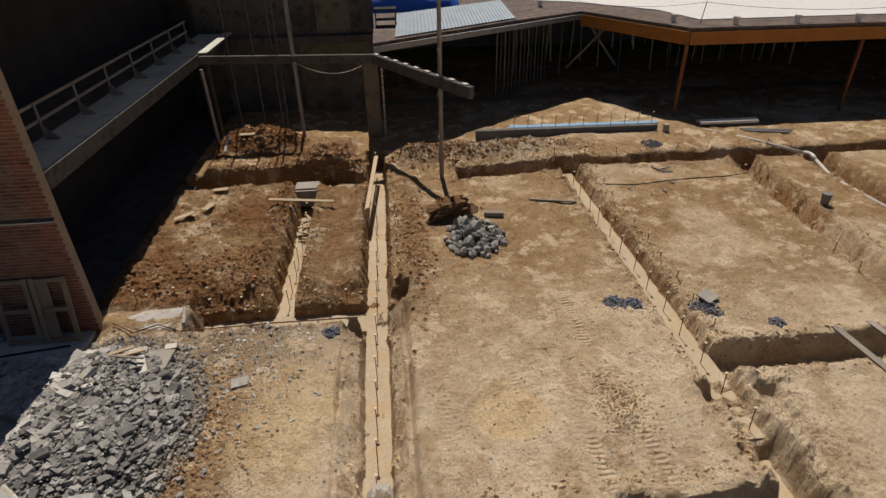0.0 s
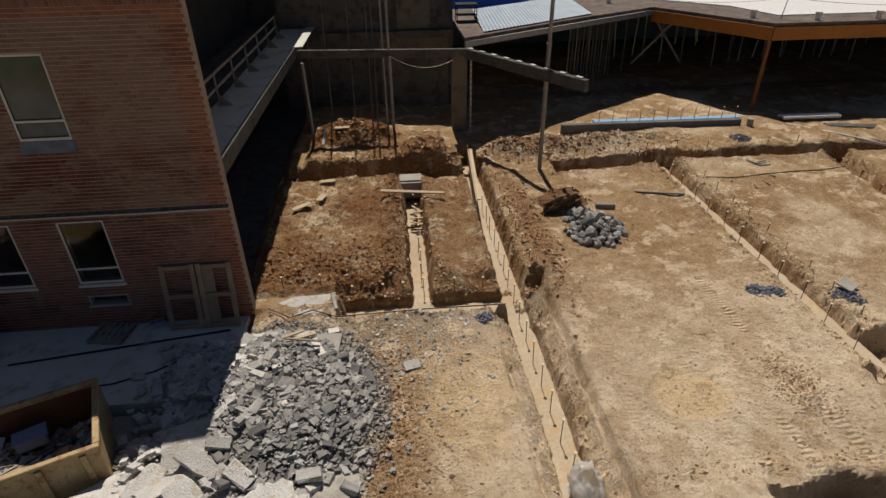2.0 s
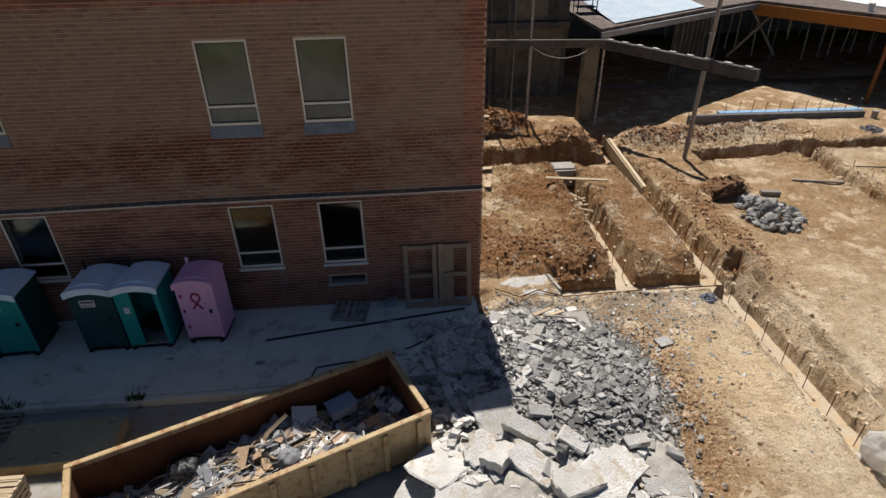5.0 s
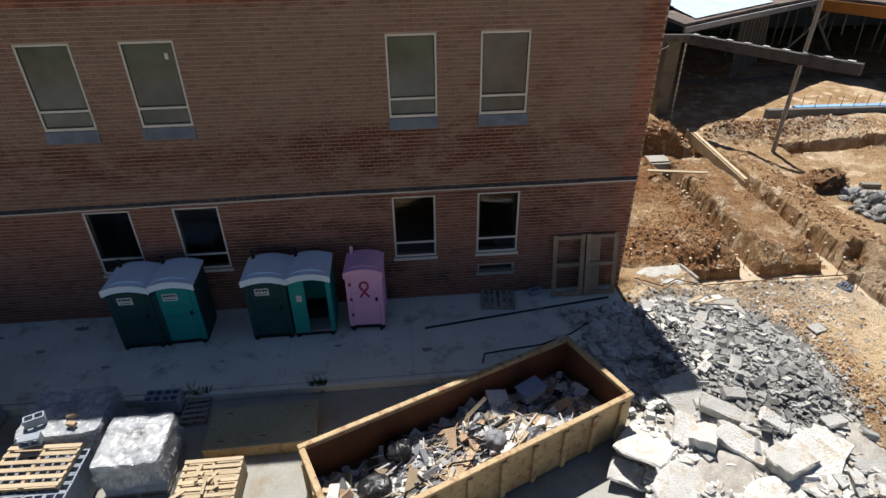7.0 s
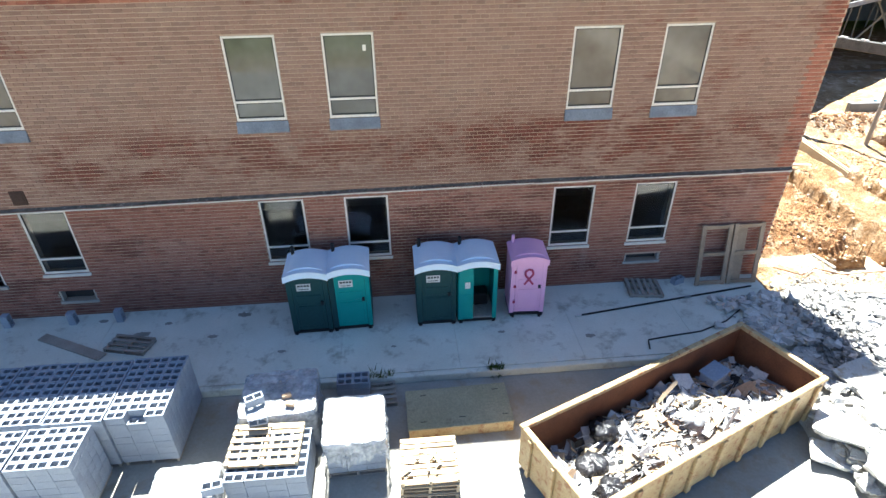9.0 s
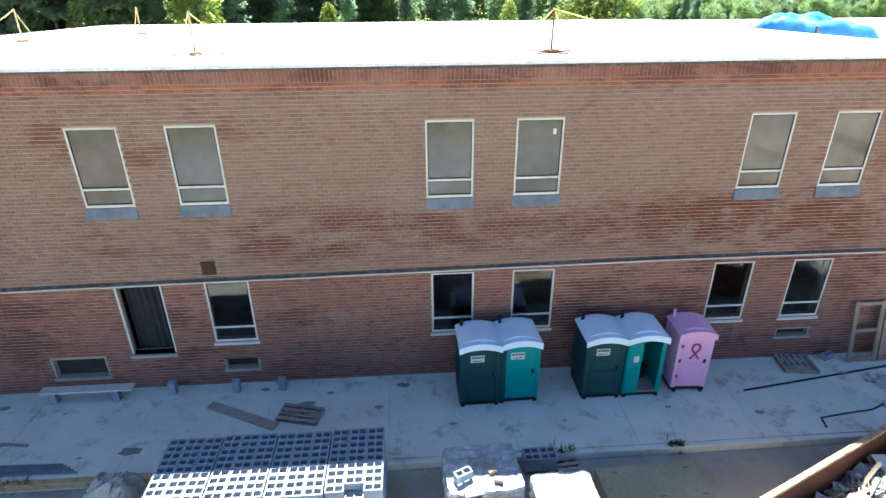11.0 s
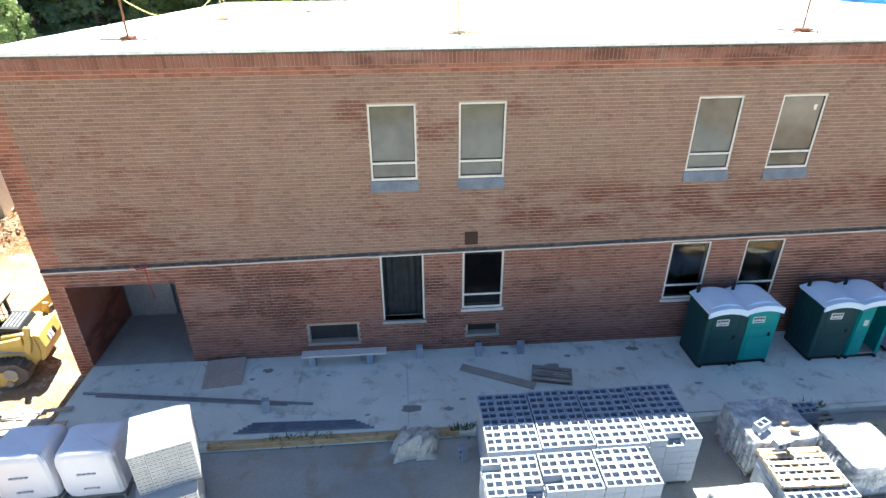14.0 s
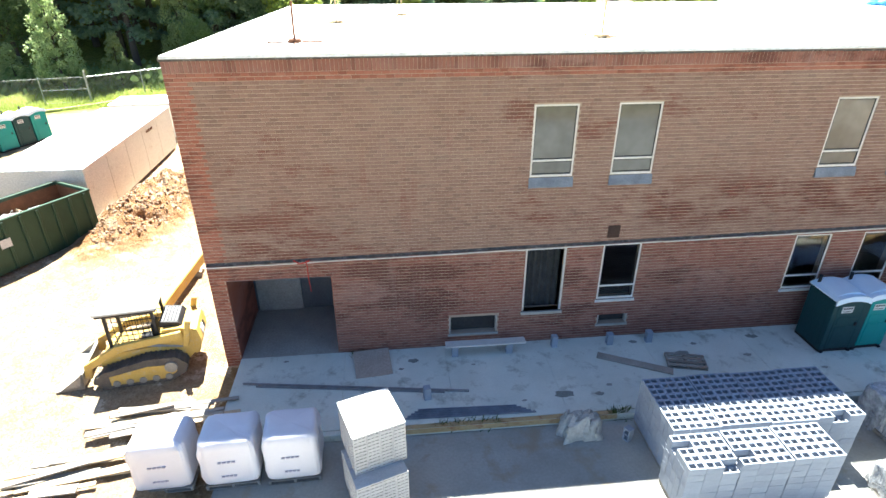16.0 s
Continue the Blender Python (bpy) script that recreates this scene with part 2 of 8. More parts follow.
    smooth = scaled(nt, link, scaled(nt, link, attr(nt, "pale"), -0.5), 1.0, "ADD")
    green = mixed(nt, link, ramp(nt, link, n2, 0.35, 0.65), (0.15, 0.19, 0.04), (0.32, 0.33, 0.09))
    col = mixed(nt, link, attr(nt, "grass"), col, green)
    col = mixed(nt, link, scaled(nt, link, scaled(nt, link, ramp(nt, link, n4, 0.52, 0.58), 0.5), smooth), col, mixed(nt, link, 1.0, col, (0.5, 0.47, 0.45), "MULTIPLY"))
    col = mixed(nt, link, scaled(nt, link, scaled(nt, link, ramp(nt, link, n3, 0.565, 0.60), 0.65), smooth), col, mixed(nt, link, 1.0, col, (0.5, 0.45, 0.41), "MULTIPLY"))
    link(col, b.inputs["Base Color"])
    b.inputs["Roughness"].default_value, b.inputs["Specular IOR Level"].default_value = 0.95, 0.1
    # ribbed marks of the tracked loader
    sep = nt.new("ShaderNodeSeparateXYZ")
    link(co, sep.inputs[0])
    w = nt.new("ShaderNodeTexWave")
    w.bands_direction, w.inputs["Scale"].default_value, w.inputs["Distortion"].default_value = "Y", 2.4, 0.9
    w.inputs["Detail"].default_value, w.inputs["Detail Scale"].default_value = 2.0, 2.0
    link(co, w.inputs["Vector"])
    ribs = scaled(nt, link, scaled(nt, link, w.outputs["Fac"], attr(nt, "track")), 0.7)
    lumpy = scaled(nt, link, scaled(nt, link, attr(nt, "red"), 1.9), 0.4, "ADD")
    h = scaled(nt, link, scaled(nt, link, scaled(nt, link, n3, 1.0), scaled(nt, link, n4, 0.6), "ADD"), scaled(nt, link, ribs, scaled(nt, link, scaled(nt, link, n5, 2.2), lumpy), "ADD"), "ADD")
    bp = nt.new("ShaderNodeBump")
    bp.inputs["Strength"].default_value, bp.inputs["Distance"].default_value = 1.0, 0.085
    link(h, bp.inputs["Height"])
    link(bp.outputs[0], b.inputs["Normal"])
    return m


def brick_material(name, dark, mid, light, stain, wash):
    """Fired brick by the piece, with stained and washed stretches of wall over it."""
    m, nt, link, b = nodes_of(name)
    pos = nt.new("ShaderNodeNewGeometry")
    co = nt.new("ShaderNodeTexCoord").outputs["Object"]
    rnd = scaled(nt, link, scaled(nt, link, pos.outputs["Random Per Island"], nt.new("ShaderNodeObjectInfo").outputs["Random"], "ADD"), 1.0, "FRACT")
    r = nt.new("ShaderNodeValToRGB")
    e = r.color_ramp.elements
    e[0].color, e[1].color = rgba(dark), rgba(light)
    e.new(0.25).color = rgba(mid)
    e.new(0.7).color = rgba(tuple(0.5 * (p + q) for p, q in zip(mid, light)))
    link(rnd, r.inputs[0])
    world = pos.outputs["Position"]
    stretch = nt.new("ShaderNodeMapping")
    stretch.inputs["Scale"].default_value = (0.45, 0.45, 1.2)
    link(world, stretch.inputs["Vector"])
    n1 = noise_node(nt, link, stretch.outputs[0], 0.9, 5.0, 0.65)
    n2 = noise_node(nt, link, world, 40.0, 3.0)
    col = mixed(nt, link, scaled(nt, link, ramp(nt, link, n1, 0.5, 0.72), 0.4), r.outputs[0], wash)
    zz = nt.new("ShaderNodeSeparateXYZ")
    link(world, zz.inputs[0])
    low = scaled(nt, link, ramp(nt, link, zz.outputs["Z"], 3.6, 4.3), ramp(nt, link, zz.outputs["Z"], 5.7, 5.1))
    n3 = noise_node(nt, link, stretch.outputs[0], 2.2, 6.0, 0.7)
    east = ramp(nt, link, zz.outputs["X"], -31.5, -29.0)
    st = scaled(nt, link, scaled(nt, link, ramp(nt, link, n3, 0.43, 0.56), low), east)
    col = mixed(nt, link, scaled(nt, link, st, 0.85), col, mixed(nt, link, rnd, stain, tuple(0.45 * s for s in stain)))
    n4 = noise_node(nt, link, stretch.outputs[0], 0.55, 6.0, 0.7)
    patch = scaled(nt, link, scaled(nt, link, ramp(nt, link, n4, 0.55, 0.61), ramp(nt, link, n3, 0.36, 0.52)), 0.75)
    col = mixed(nt, link, patch, col, mixed(nt, link, rnd, stain, tuple(0.6 * s for s in stain)))
    drip = nt.new("ShaderNodeMapping")
    drip.inputs["Scale"].default_value = (2.2, 2.2, 0.28)
    link(world, drip.inputs["Vector"])
    n5 = noise_node(nt, link, drip.outputs[0], 1.0, 5.0, 0.6)
    col = mixed(nt, link, scaled(nt, link, ramp(nt, link, n5, 0.6, 0.72), 0.35), col, wash)
    col = mixed(nt, link, scaled(nt, link, ramp(nt, link, n5, 0.4, 0.3), 0.35), col, stain)
    col = mixed(nt, link, scaled(nt, link, n2, 0.4), col, mixed(nt, link, 1.0, col, (0.45, 0.42, 0.4), "MULTIPLY"))
    link(col, b.inputs["Base Color"])
    b.inputs["Roughness"].default_value, b.inputs["Specular IOR Level"].default_value = 0.85, 0.2
    bp = nt.new("ShaderNodeBump")
    bp.inputs["Strength"].default_value, bp.inputs["Distance"].default_value = 0.4, 0.006
    link(n2, bp.inputs["Height"])
    link(bp.outputs[0], b.inputs["Normal"])
    return m


def glass_material(name, tint, through=0.5, rough=0.04):
    m, nt, link, b = nodes_of(name)
    co = nt.new("ShaderNodeTexCoord").outputs["Object"]
    n = noise_node(nt, link, co, 0.9, 3.0)
    link(mixed(nt, link, ramp(nt, link, n, 0.35, 0.65), tuple(1.25 * t for t in tint), tuple(0.65 * t for t in tint)) if through < 0.9 else mixed(nt, link, n, tint, tint), b.inputs["Base Color"])
    b.inputs["Roughness"].default_value, b.inputs["IOR"].default_value = rough, 1.5
    b.inputs["Transmission Weight"].default_value = through
    bp = nt.new("ShaderNodeBump")
    bp.inputs["Strength"].default_value, bp.inputs["Distance"].default_value = 0.15, 0.01
    link(noise_node(nt, link, co, 1.6, 1.0), bp.inputs["Height"])
    link(bp.outputs[0], b.inputs["Normal"])
    return m


def leaf_material(name, c1, c2):
    m, nt, link, b = nodes_of(name)
    isl = nt.new("ShaderNodeNewGeometry").outputs["Random Per Island"]
    rnd = nt.new("ShaderNodeObjectInfo").outputs["Random"]
    col = mixed(nt, link, isl, c1, c2)
    hsv = nt.new("ShaderNodeHueSaturation")
    v = ramp(nt, link, rnd, 0.0, 1.0)
    v.node.inputs["To Min"].default_value, v.node.inputs["To Max"].default_value = 0.7, 1.3
    link(v, hsv.inputs["Value"])
    link(col, hsv.inputs["Color"])
    link(hsv.outputs[0], b.inputs["Base Color"])
    b.inputs["Roughness"].default_value, b.inputs["Specular IOR Level"].default_value = 0.8, 0.08
    tr = nt.new("ShaderNodeBsdfTranslucent")
    link(hsv.outputs[0], tr.inputs["Color"])
    mx = nt.new("ShaderNodeMixShader")
    mx.inputs[0].default_value = 0.62
    link(b.outputs[0], mx.inputs[1])
    link(tr.outputs[0], mx.inputs[2])
    link(mx.outputs[0], nt["Material Output"].inputs["Surface"])
    return m


SOIL = soil_material()
BRICK = brick_material("brown brick", (0.185, 0.115, 0.088), (0.225, 0.135, 0.102), (0.265, 0.163, 0.124), (0.165, 0.05, 0.034), (0.29, 0.215, 0.175))
BRICK_LOW = brick_material("dull red brick", (0.165, 0.07, 0.052), (0.225, 0.095, 0.07), (0.265, 0.122, 0.09), (0.115, 0.042, 0.034), (0.34, 0.235, 0.205))
BRICK_RED = brick_material("red brick", (0.20, 0.07, 0.045), (0.275, 0.098, 0.062), (0.32, 0.13, 0.087), (0.15, 0.05, 0.036), (0.34, 0.19, 0.15))
MORTAR = surface("mortar", (0.47, 0.365, 0.275), (0.39, 0.295, 0.22), 0.95, 1.2, 40, 0.3)
CONCRETE = surface("concrete walk", (0.57, 0.595, 0.52), (0.70, 0.72, 0.64), 0.9, 0.6, 18, 0.15, dirt=(0.37, 0.375, 0.315), dirt_at=0.54, rise=0.01, speck=0.16)
LOT = surface("worn pavement", (0.25, 0.245, 0.215), (0.41, 0.40, 0.36), 0.9, 0.35, 14, 0.2, dirt=(0.26, 0.22, 0.165), dirt_at=0.53, rise=0.01, speck=0.25)
FOOTING = surface("footing concrete", (0.50, 0.40, 0.275), (0.60, 0.51, 0.38), 0.95, 0.7, 22, 0.4, dirt=(0.46, 0.33, 0.19), dirt_at=0.52)
OLD_CONCRETE = surface("old concrete", (0.36, 0.34, 0.30), (0.46, 0.43, 0.38), 0.92, 1.0, 20, 0.4, dirt=(0.27, 0.24, 0.20))
RUBBLE = surface("broken block", (0.235, 0.23, 0.22), (0.42, 0.41, 0.385), 0.95, 3.0, 40, 0.5, vary=0.5)
SLAB = surface("broken slab", (0.48, 0.465, 0.43), (0.70, 0.69, 0.66), 0.95, 1.6, 24, 0.9, dirt=(0.41, 0.355, 0.275), dirt_at=0.52, vary=0.25, rise=0.04, speck=0.3)
# grey block with the blue skylight of its shaded tops mixed in
CMU = surface("concrete block", (0.31, 0.345, 0.40), (0.39, 0.425, 0.48), 0.95, 2.0, 60, 0.4, vary=0.07)
MEMBRANE = surface("white roof membrane", (0.78, 0.78, 0.77), (0.83, 0.83, 0.82), 0.6, 0.3, 8, 0.05)
FLASHING = surface("grey flashing", (0.045, 0.042, 0.04), (0.13, 0.12, 0.11), 0.75, 5.0, 30, 0.4, dirt=(0.24, 0.22, 0.20), dirt_at=0.55)
ALU = surface("pale window frame", (0.66, 0.62, 0.56), (0.72, 0.69, 0.64), 0.5, 3.0, 40, 0.05)
GLASS = glass_material("grey window glass", (0.115, 0.12, 0.115), 0.3)
DARK_GLASS = glass_material("clear window glass", (0.85, 0.88, 0.86), 1.0)
SILL = surface("blue grey sill", (0.13, 0.15, 0.19), (0.20, 0.23, 0.28), 0.6, 3.0, 30, 0.1)
# shade of rooms and frame put into the concrete's colour
SHADE_CONCRETE = surface("concrete darkened for shade", (0.10, 0.10, 0.095), (0.16, 0.15, 0.14), 0.92, 0.9, 18, 0.4, dirt=(0.06, 0.055, 0.05), dirt_at=0.5)
# beige panels and column: their shade is put into this colour
DIM = surface("beige plaster dimmed for shade", (0.17, 0.15, 0.115), (0.24, 0.21, 0.16), 0.9, 0.6, 18, 0.3, dirt=(0.10, 0.085, 0.065), dirt_at=0.5)
# room shade put into colour: near-black here, dark grey plaster below
NEAR_BLACK = surface("near-black, room shade and dark steel", (0.03, 0.03, 0.032), (0.05, 0.05, 0.05), 0.95, 0.8, 18, 0.2)
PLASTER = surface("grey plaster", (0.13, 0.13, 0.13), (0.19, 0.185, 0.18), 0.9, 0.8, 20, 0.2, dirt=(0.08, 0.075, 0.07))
BEIGE = surface("beige wall", (0.38, 0.33, 0.26), (0.46, 0.41, 0.33), 0.9, 0.6, 20, 0.2, dirt=(0.25, 0.21, 0.16))
STEEL = surface("grey steel", (0.26, 0.26, 0.27), (0.36, 0.36, 0.37), 0.5, 4.0, 30, 0.1, metal=0.5, dirt=(0.20, 0.11, 0.06))
ORANGE = surface("ochre steel", (0.50, 0.20, 0.035), (0.40, 0.15, 0.03), 0.6, 1.5, 25, 0.1, dirt=(0.20, 0.12, 0.05))
RUST_ORANGE = surface("rusted ochre steel", (0.30, 0.115, 0.03), (0.22, 0.085, 0.03), 0.75, 1.5, 25, 0.2, dirt=(0.12, 0.06, 0.03))
RUST = surface("rusty steel", (0.13, 0.055, 0.027), (0.21, 0.09, 0.042), 0.85, 2.0, 30, 0.4, dirt=(0.10, 0.05, 0.03))
YELLOW = surface("worn yellow paint", (0.55, 0.42, 0.23), (0.46, 0.32, 0.15), 0.6, 2.2, 25, 0.15, dirt=(0.27, 0.13, 0.06), dirt_at=0.51)
WOOD = surface("pale timber", (0.50, 0.39, 0.25), (0.62, 0.50, 0.34), 0.8, 2.0, 40, 0.2, vary=0.15)
GREY_WOOD = surface("weathered timber", (0.28, 0.25, 0.21), (0.38, 0.34, 0.29), 0.85, 2.0, 40, 0.2, vary=0.18)

# ---- ground: one sheet to the horizon, with the dug trenches ----
def lerp_line(y, y0, x0, y1, x1):
    return x0 + (x1 - x0) * (y - y0) / (y1 - y0)


def ground_height(x, y):
    """Height of the soil, and how red, grey, pale, grown over and tracked it is."""
    inner = 0.8 * step(13.5, 14.0, y)
    site = step(-9.6 - inner, -8.6 - inner, x) * step(38, 33, y)
    z = 0.12 + 0.030 * np.clip(y - 12, 0, 12) * step(2, -6, x) + 0.012 * np.clip(y - 10, 0, 14) * step(2, 8, x) - 0.17 * step(13.3, 14.6, y) * step(0.5, -1.0, x)
    z = z + (0.12 * step(-0.26, -0.12, x) + 0.12 * step(0.4, 2.6, x)) * step(7.15, 6.2, x) * step(16.5, 11.5, y)
    rough = 0.035 * fbm(x * 0.7, y * 0.7, 3) + 0.018 * fbm(x * 3, y * 3, 8)
    red, grey, pale, track = x * 0, x * 0, x * 0, x * 0
    wob = 0.10 * fbm(x * 1.3, y * 1.3, 21) + 0.045 * fbm(x * 3, y * 3, 25, 2)
    # lumpy clay blocks left of the long trench
    left = step(-9.75, -9.3, x) * step(-4.28, -4.8, x + wob) * step(14.2, 14.6, y) * step(22.8, 22.4, y)
    mid = step(-3.72, -3.45, x + wob) * step(-1.42, -1.75, x) * step(14.2, 14.6, y) * step(22.6, 22.2, y)
    lumps = np.abs(fbm(x * 1.1, y * 1.1, 31)) * 0.26 + np.abs(fbm(x * 3.5, y * 3.5, 37)) * 0.15
    ridge = np.exp(-((y - 15.9) / 0.7) ** 2) * 0.16 * step(-9.0, -8.0, x) + np.exp(-((x + 4.95) / 0.3) ** 2) * 0.16
    z = z + left * (lumps + ridge) + mid * (0.10 + 0.5 * lumps - 0.16 * np.exp(-((x + 2.4) / 0.42) ** 2) + 0.06 * step(15.3, 14.7, y))
    red = np.maximum(red, 0.75 * left * step(0.3, 0.6, 0.5 + 0.6 * fbm(x * 0.5, y * 0.5, 41) + 0.15 * step(18, 15, y)))
    red = np.maximum(red, 0.45 * mid)
    # soft spoil along the long trench and its shoulders
    sp = np.exp(-((x - 0.25) / 0.5) ** 2) * step(12.5, 15, y) * step(24, 22.5, y)
    z = z + sp * (0.10 + 0.35 * lumps)
    red = np.maximum(red, 0.5 * sp)
    bank = np.exp(-((y - 25.3 - 0.02 * x) / 0.95) ** 2) * step(-0.6, 0.6, x) * step(9.5, 6, x)
    z = z + bank * (0.5 + 1.0 * lumps)
    grey = np.maximum(grey, bank * 0.75)
    low_bank = step(23.6, 24.6, y) * step(7.6, 9.0, x) * step(28.6, 28.0, y)
    z = z + low_bank * (0.12 + 0.3 * lumps)
    # heaps at the back
    for hx, hy, rx, ry, hh, tone in ((-6.55, 26.8, 1.75, 0.95, 0.85, 1.0), (-3.1, 24.6, 1.15, 0.75, 0.55, 0.5), (1.9, 19.6, 0.8, 0.6, 0.42, 1.0)):
        d = ((x - hx) / rx) ** 2 + ((y - hy) / ry) ** 2
        g = np.exp(-(d * 0.8) ** 2.4)
        z = z + g * (hh + 1.3 * hh * (lumps - 0.12))
        red = np.maximum(red, tone * step(0.06, 0.3, g))
    terrace = step(23.75, 24.0, y + wob * 1.2) * step(-8.9, -8.5, x) * step(-2.0, -2.5, x + wob) * step(28.4, 27.6, y)
    z = z + terrace * (0.30 + 0.35 * lumps)
    red = np.maximum(red, terrace * 0.7 * step(0.3, 0.6, 0.5 + 0.5 * fbm(x * 0.9, y * 0.9, 47)))
    # rubble and stone dust
    d = ((x + 7.9) / 2.55) ** 2 + ((y - 9.4) / 3.0) ** 2
    g = step(1.15, 0.2, d)
    z = z + g * 0.42
    grey = np.maximum(grey, step(1.5, 0.8, d + 0.35 * fbm(x, y, 51)))
    grey = np.maximum(grey, 0.65 * step(-9, -6, x) * step(0.2, -1.0, x) * step(10.5, 13.2, y + wob * 4) * step(14.6, 13.9, y))
    grey = np.maximum(grey, 0.55 * np.exp(-((x + 1.72) / 0.26) ** 2) * step(13.5, 12, y))
    grey = np.maximum(grey, 0.6 * np.exp(-((x + 0.15) / 0.4) ** 2) * step(14, 11, y) * (0.6 + 0.4 * fbm(x * 2, y * 2, 57)))
    grey = np.maximum(grey, 0.25 * step(0.1, 0.6, fbm(x * 0.35, y * 0.35, 61)) * step(12, 8, y))
    d = ((x - 4.5) / 0.5) ** 2 + ((y - 8.8) / 0.9) ** 2
    grey = np.maximum(grey, 0.9 * step(1.1, 0.4, d + 0.5 * fbm(x * 3, y * 3, 63)))
    z = z + 0.05 * step(1.0, 0.4, d) * (1 + 2 * fbm(x * 5, y * 5, 64))
    d = ((x - 2.05) / 0.9) ** 2 + ((y - 8.9) / 0.85) ** 2
    sand = 0.85 * step(1.3, 0.6, d + 0.4 * fbm(x * 2, y * 2, 65))
    sand = np.maximum(sand, 0.6 * step(1.2, 0.4, ((x + 3.1) / 1.3) ** 2 + ((y - 9.4) / 2.2) ** 2 + 0.7 * fbm(x * 1.3, y * 1.3, 70)))
    pale = np.maximum(pale, 0.55 * step(0.05, 0.5, fbm(x * 0.45, y * 0.45, 66)) * step(-1.5, 1, x))
    pale = np.maximum(pale, step(16.5, 9.5, y + 2.5 * fbm(x * 0.3, y * 0.3, 67)) * step(-5.5, -2.5, x + 0.8 * fbm(x, y, 68)) * np.clip(0.84 + 0.6 * fbm(x * 0.8, y * 0.8, 69), 0, 1))
    z = z - 0.06 * step(1.2, 0.5, d)
    # wheel and track marks, running away from the camera
    for tx, dx in ((3.45, -0.03), (4.75, -0.05), (0.6, 0.0), (2.2, 0.02)):
        c = tx + dx * (y - 9) + 0.12 * np.sin(y * 0.6 + tx)
        g = np.exp(-((x - c) / 0.15) ** 4) * step(6, 7, y) * step(19, 14, y) * (0.1 + 0.9 * step(-0.1, 0.3, fbm(x * 0.9, y * 0.7, 71)))
        track = np.maximum(track, g * (1.0 if tx > 3 else 0.35))
        z = z - 0.035 * g
    # trenches: near-upright sides, flat bottoms
    crumble = 0.10 * fbm(x * 3.7, y * 3.7, 83, 3)

    def dig(inside, depth):
        nonlocal z, red
        k = step(-0.12 + crumble, 0.10 + 0.5 * crumble, inside)
        lip = np.exp(-((inside + 0.28) / 0.22) ** 2)
        z = z + lip * 0.05 * (1 + 2.2 * fbm(x * 4, y * 4, 81)) * site
        z = z * (1 - k) + np.minimum(z, depth) * k
        red = np.maximum(red, step(-0.1, 0.05, inside) * 0.6)
    wa = wob * 0.6
    box = lambda x0, x1, y0, y1: np.minimum(np.minimum(x - x0 + wa, x1 - x + wa), np.minimum(y - y0 + wa, y1 - y - wa))
    dig(box(-1.50, -0.70, 2.0, 26.4), -0.80)
    dig(box(-6.55, -0.75, 13.12, 14.5), -0.80)
    dig(box(-4.36, -3.68, 14.2, 22.6), -0.80)
    dig(box(-9.6, -0.75, 22.75, 23.8), -0.25)
    dig(box(-0.76, -0.12, 14.0, 14.75), -0.4)
    shift = lambda y_: 0.012 * (y_ - 14)
    xc = x - 0.5 * shift(y)
    dig(np.minimum(np.minimum(xc - 7.2 + wa, 7.95 - xc + wa), 23.9 - y), -0.36)
    dig(np.minimum(np.minimum(x - 7.9, y - 9.82 + wa), 10.72 - y + wa), -0.6)
    dx_ = x - 0.085 * (y - 15)
    dig(np.minimum(np.minimum(dx_ - 14.6 + wa, 15.7 - dx_ + wa), np.minimum(y - 10.0, 23.6 - y)), -0.55)
    dig(np.minimum(np.minimum(x - 18.7 + wa, 19.9 - x + wa), np.minimum(y - 10.0, 23.0 - y)), -0.5)
    dig(np.minimum(np.minimum(x - 2.6, y - 22.95 + 0.05 * (8 - x) * step(8, 7, x) + wa), np.minimum(23.75 - y + wa, 60 - x)), -0.55)
    dig(np.minimum(np.minimum(x - 8.45, 8.7 - x) + 0.3 * wa, 9.0 - y + 0.4 * wa), -0.05)
    dig(np.minimum(np.minimum(x - 8.15, 8.7 - x) + 0.3 * wa, np.minimum(y - 8.75, 9.1 - y) + 0.3 * wa), -0.12)
    dig(np.minimum(np.minimum(x - 6.75, 7.15 - x) + 0.4 * wa, np.minimum(y - 8.75, 9.2 - y) + 0.4 * wa), -0.3)
    dig(np.minimum(np.minimum(x - 7.12, 7.85 - x), 7.75 - y), -0.75)
    dig(np.minimum(np.minimum(x - 2.4, 7.2 - x), 6.22 + 0.02 * (x - 4) + 0.08 * np.sin(x * 2.1) - y + wa), -0.3)
    for cx_, cw in ((-1.98, 0.08), (-0.25, 0.12)):
        g = np.exp(-((x - cx_ - 0.05 * fbm(x * 0 + 3, y * 1.5, 85)) / cw) ** 2) * step(14.0, 13.4, y) * (0.4 + 0.6 * step(-0.2, 0.3, fbm(x * 0, y * 0.9, 87)))
        z = z - 0.3 * g
    z = z - 0.06 * step(-0.14, -0.26, x + 0.8 * wob) * step(-1.6, -1.5, x) * step(14.2, 13.6, y) * step(-0.45, -0.3, z)
    # crumbled shoulder that slopes down to the long trench
    slope = -0.40 + 1.25 * (x + 0.72 + 1.2 * wob) + 0.5 * crumble
    z = np.where((x > -0.9) & (x < -0.1) & (y < 14.0), np.minimum(z, np.maximum(slope, -0.8)), z)
    # slumped front of the clay blocks
    slope = -0.36 + 0.8 * (y - 14.5 + 2.5 * wob) + 0.8 * crumble
    z = np.where((x > -6.7) & (x < -1.5) & (y > 14.2) & (y < 15.6), np.minimum(z, np.maximum(slope, -0.8)), z)
    slope = -0.46 + 1.0 * (-1.44 - x + 1.2 * wob) + 0.5 * crumble
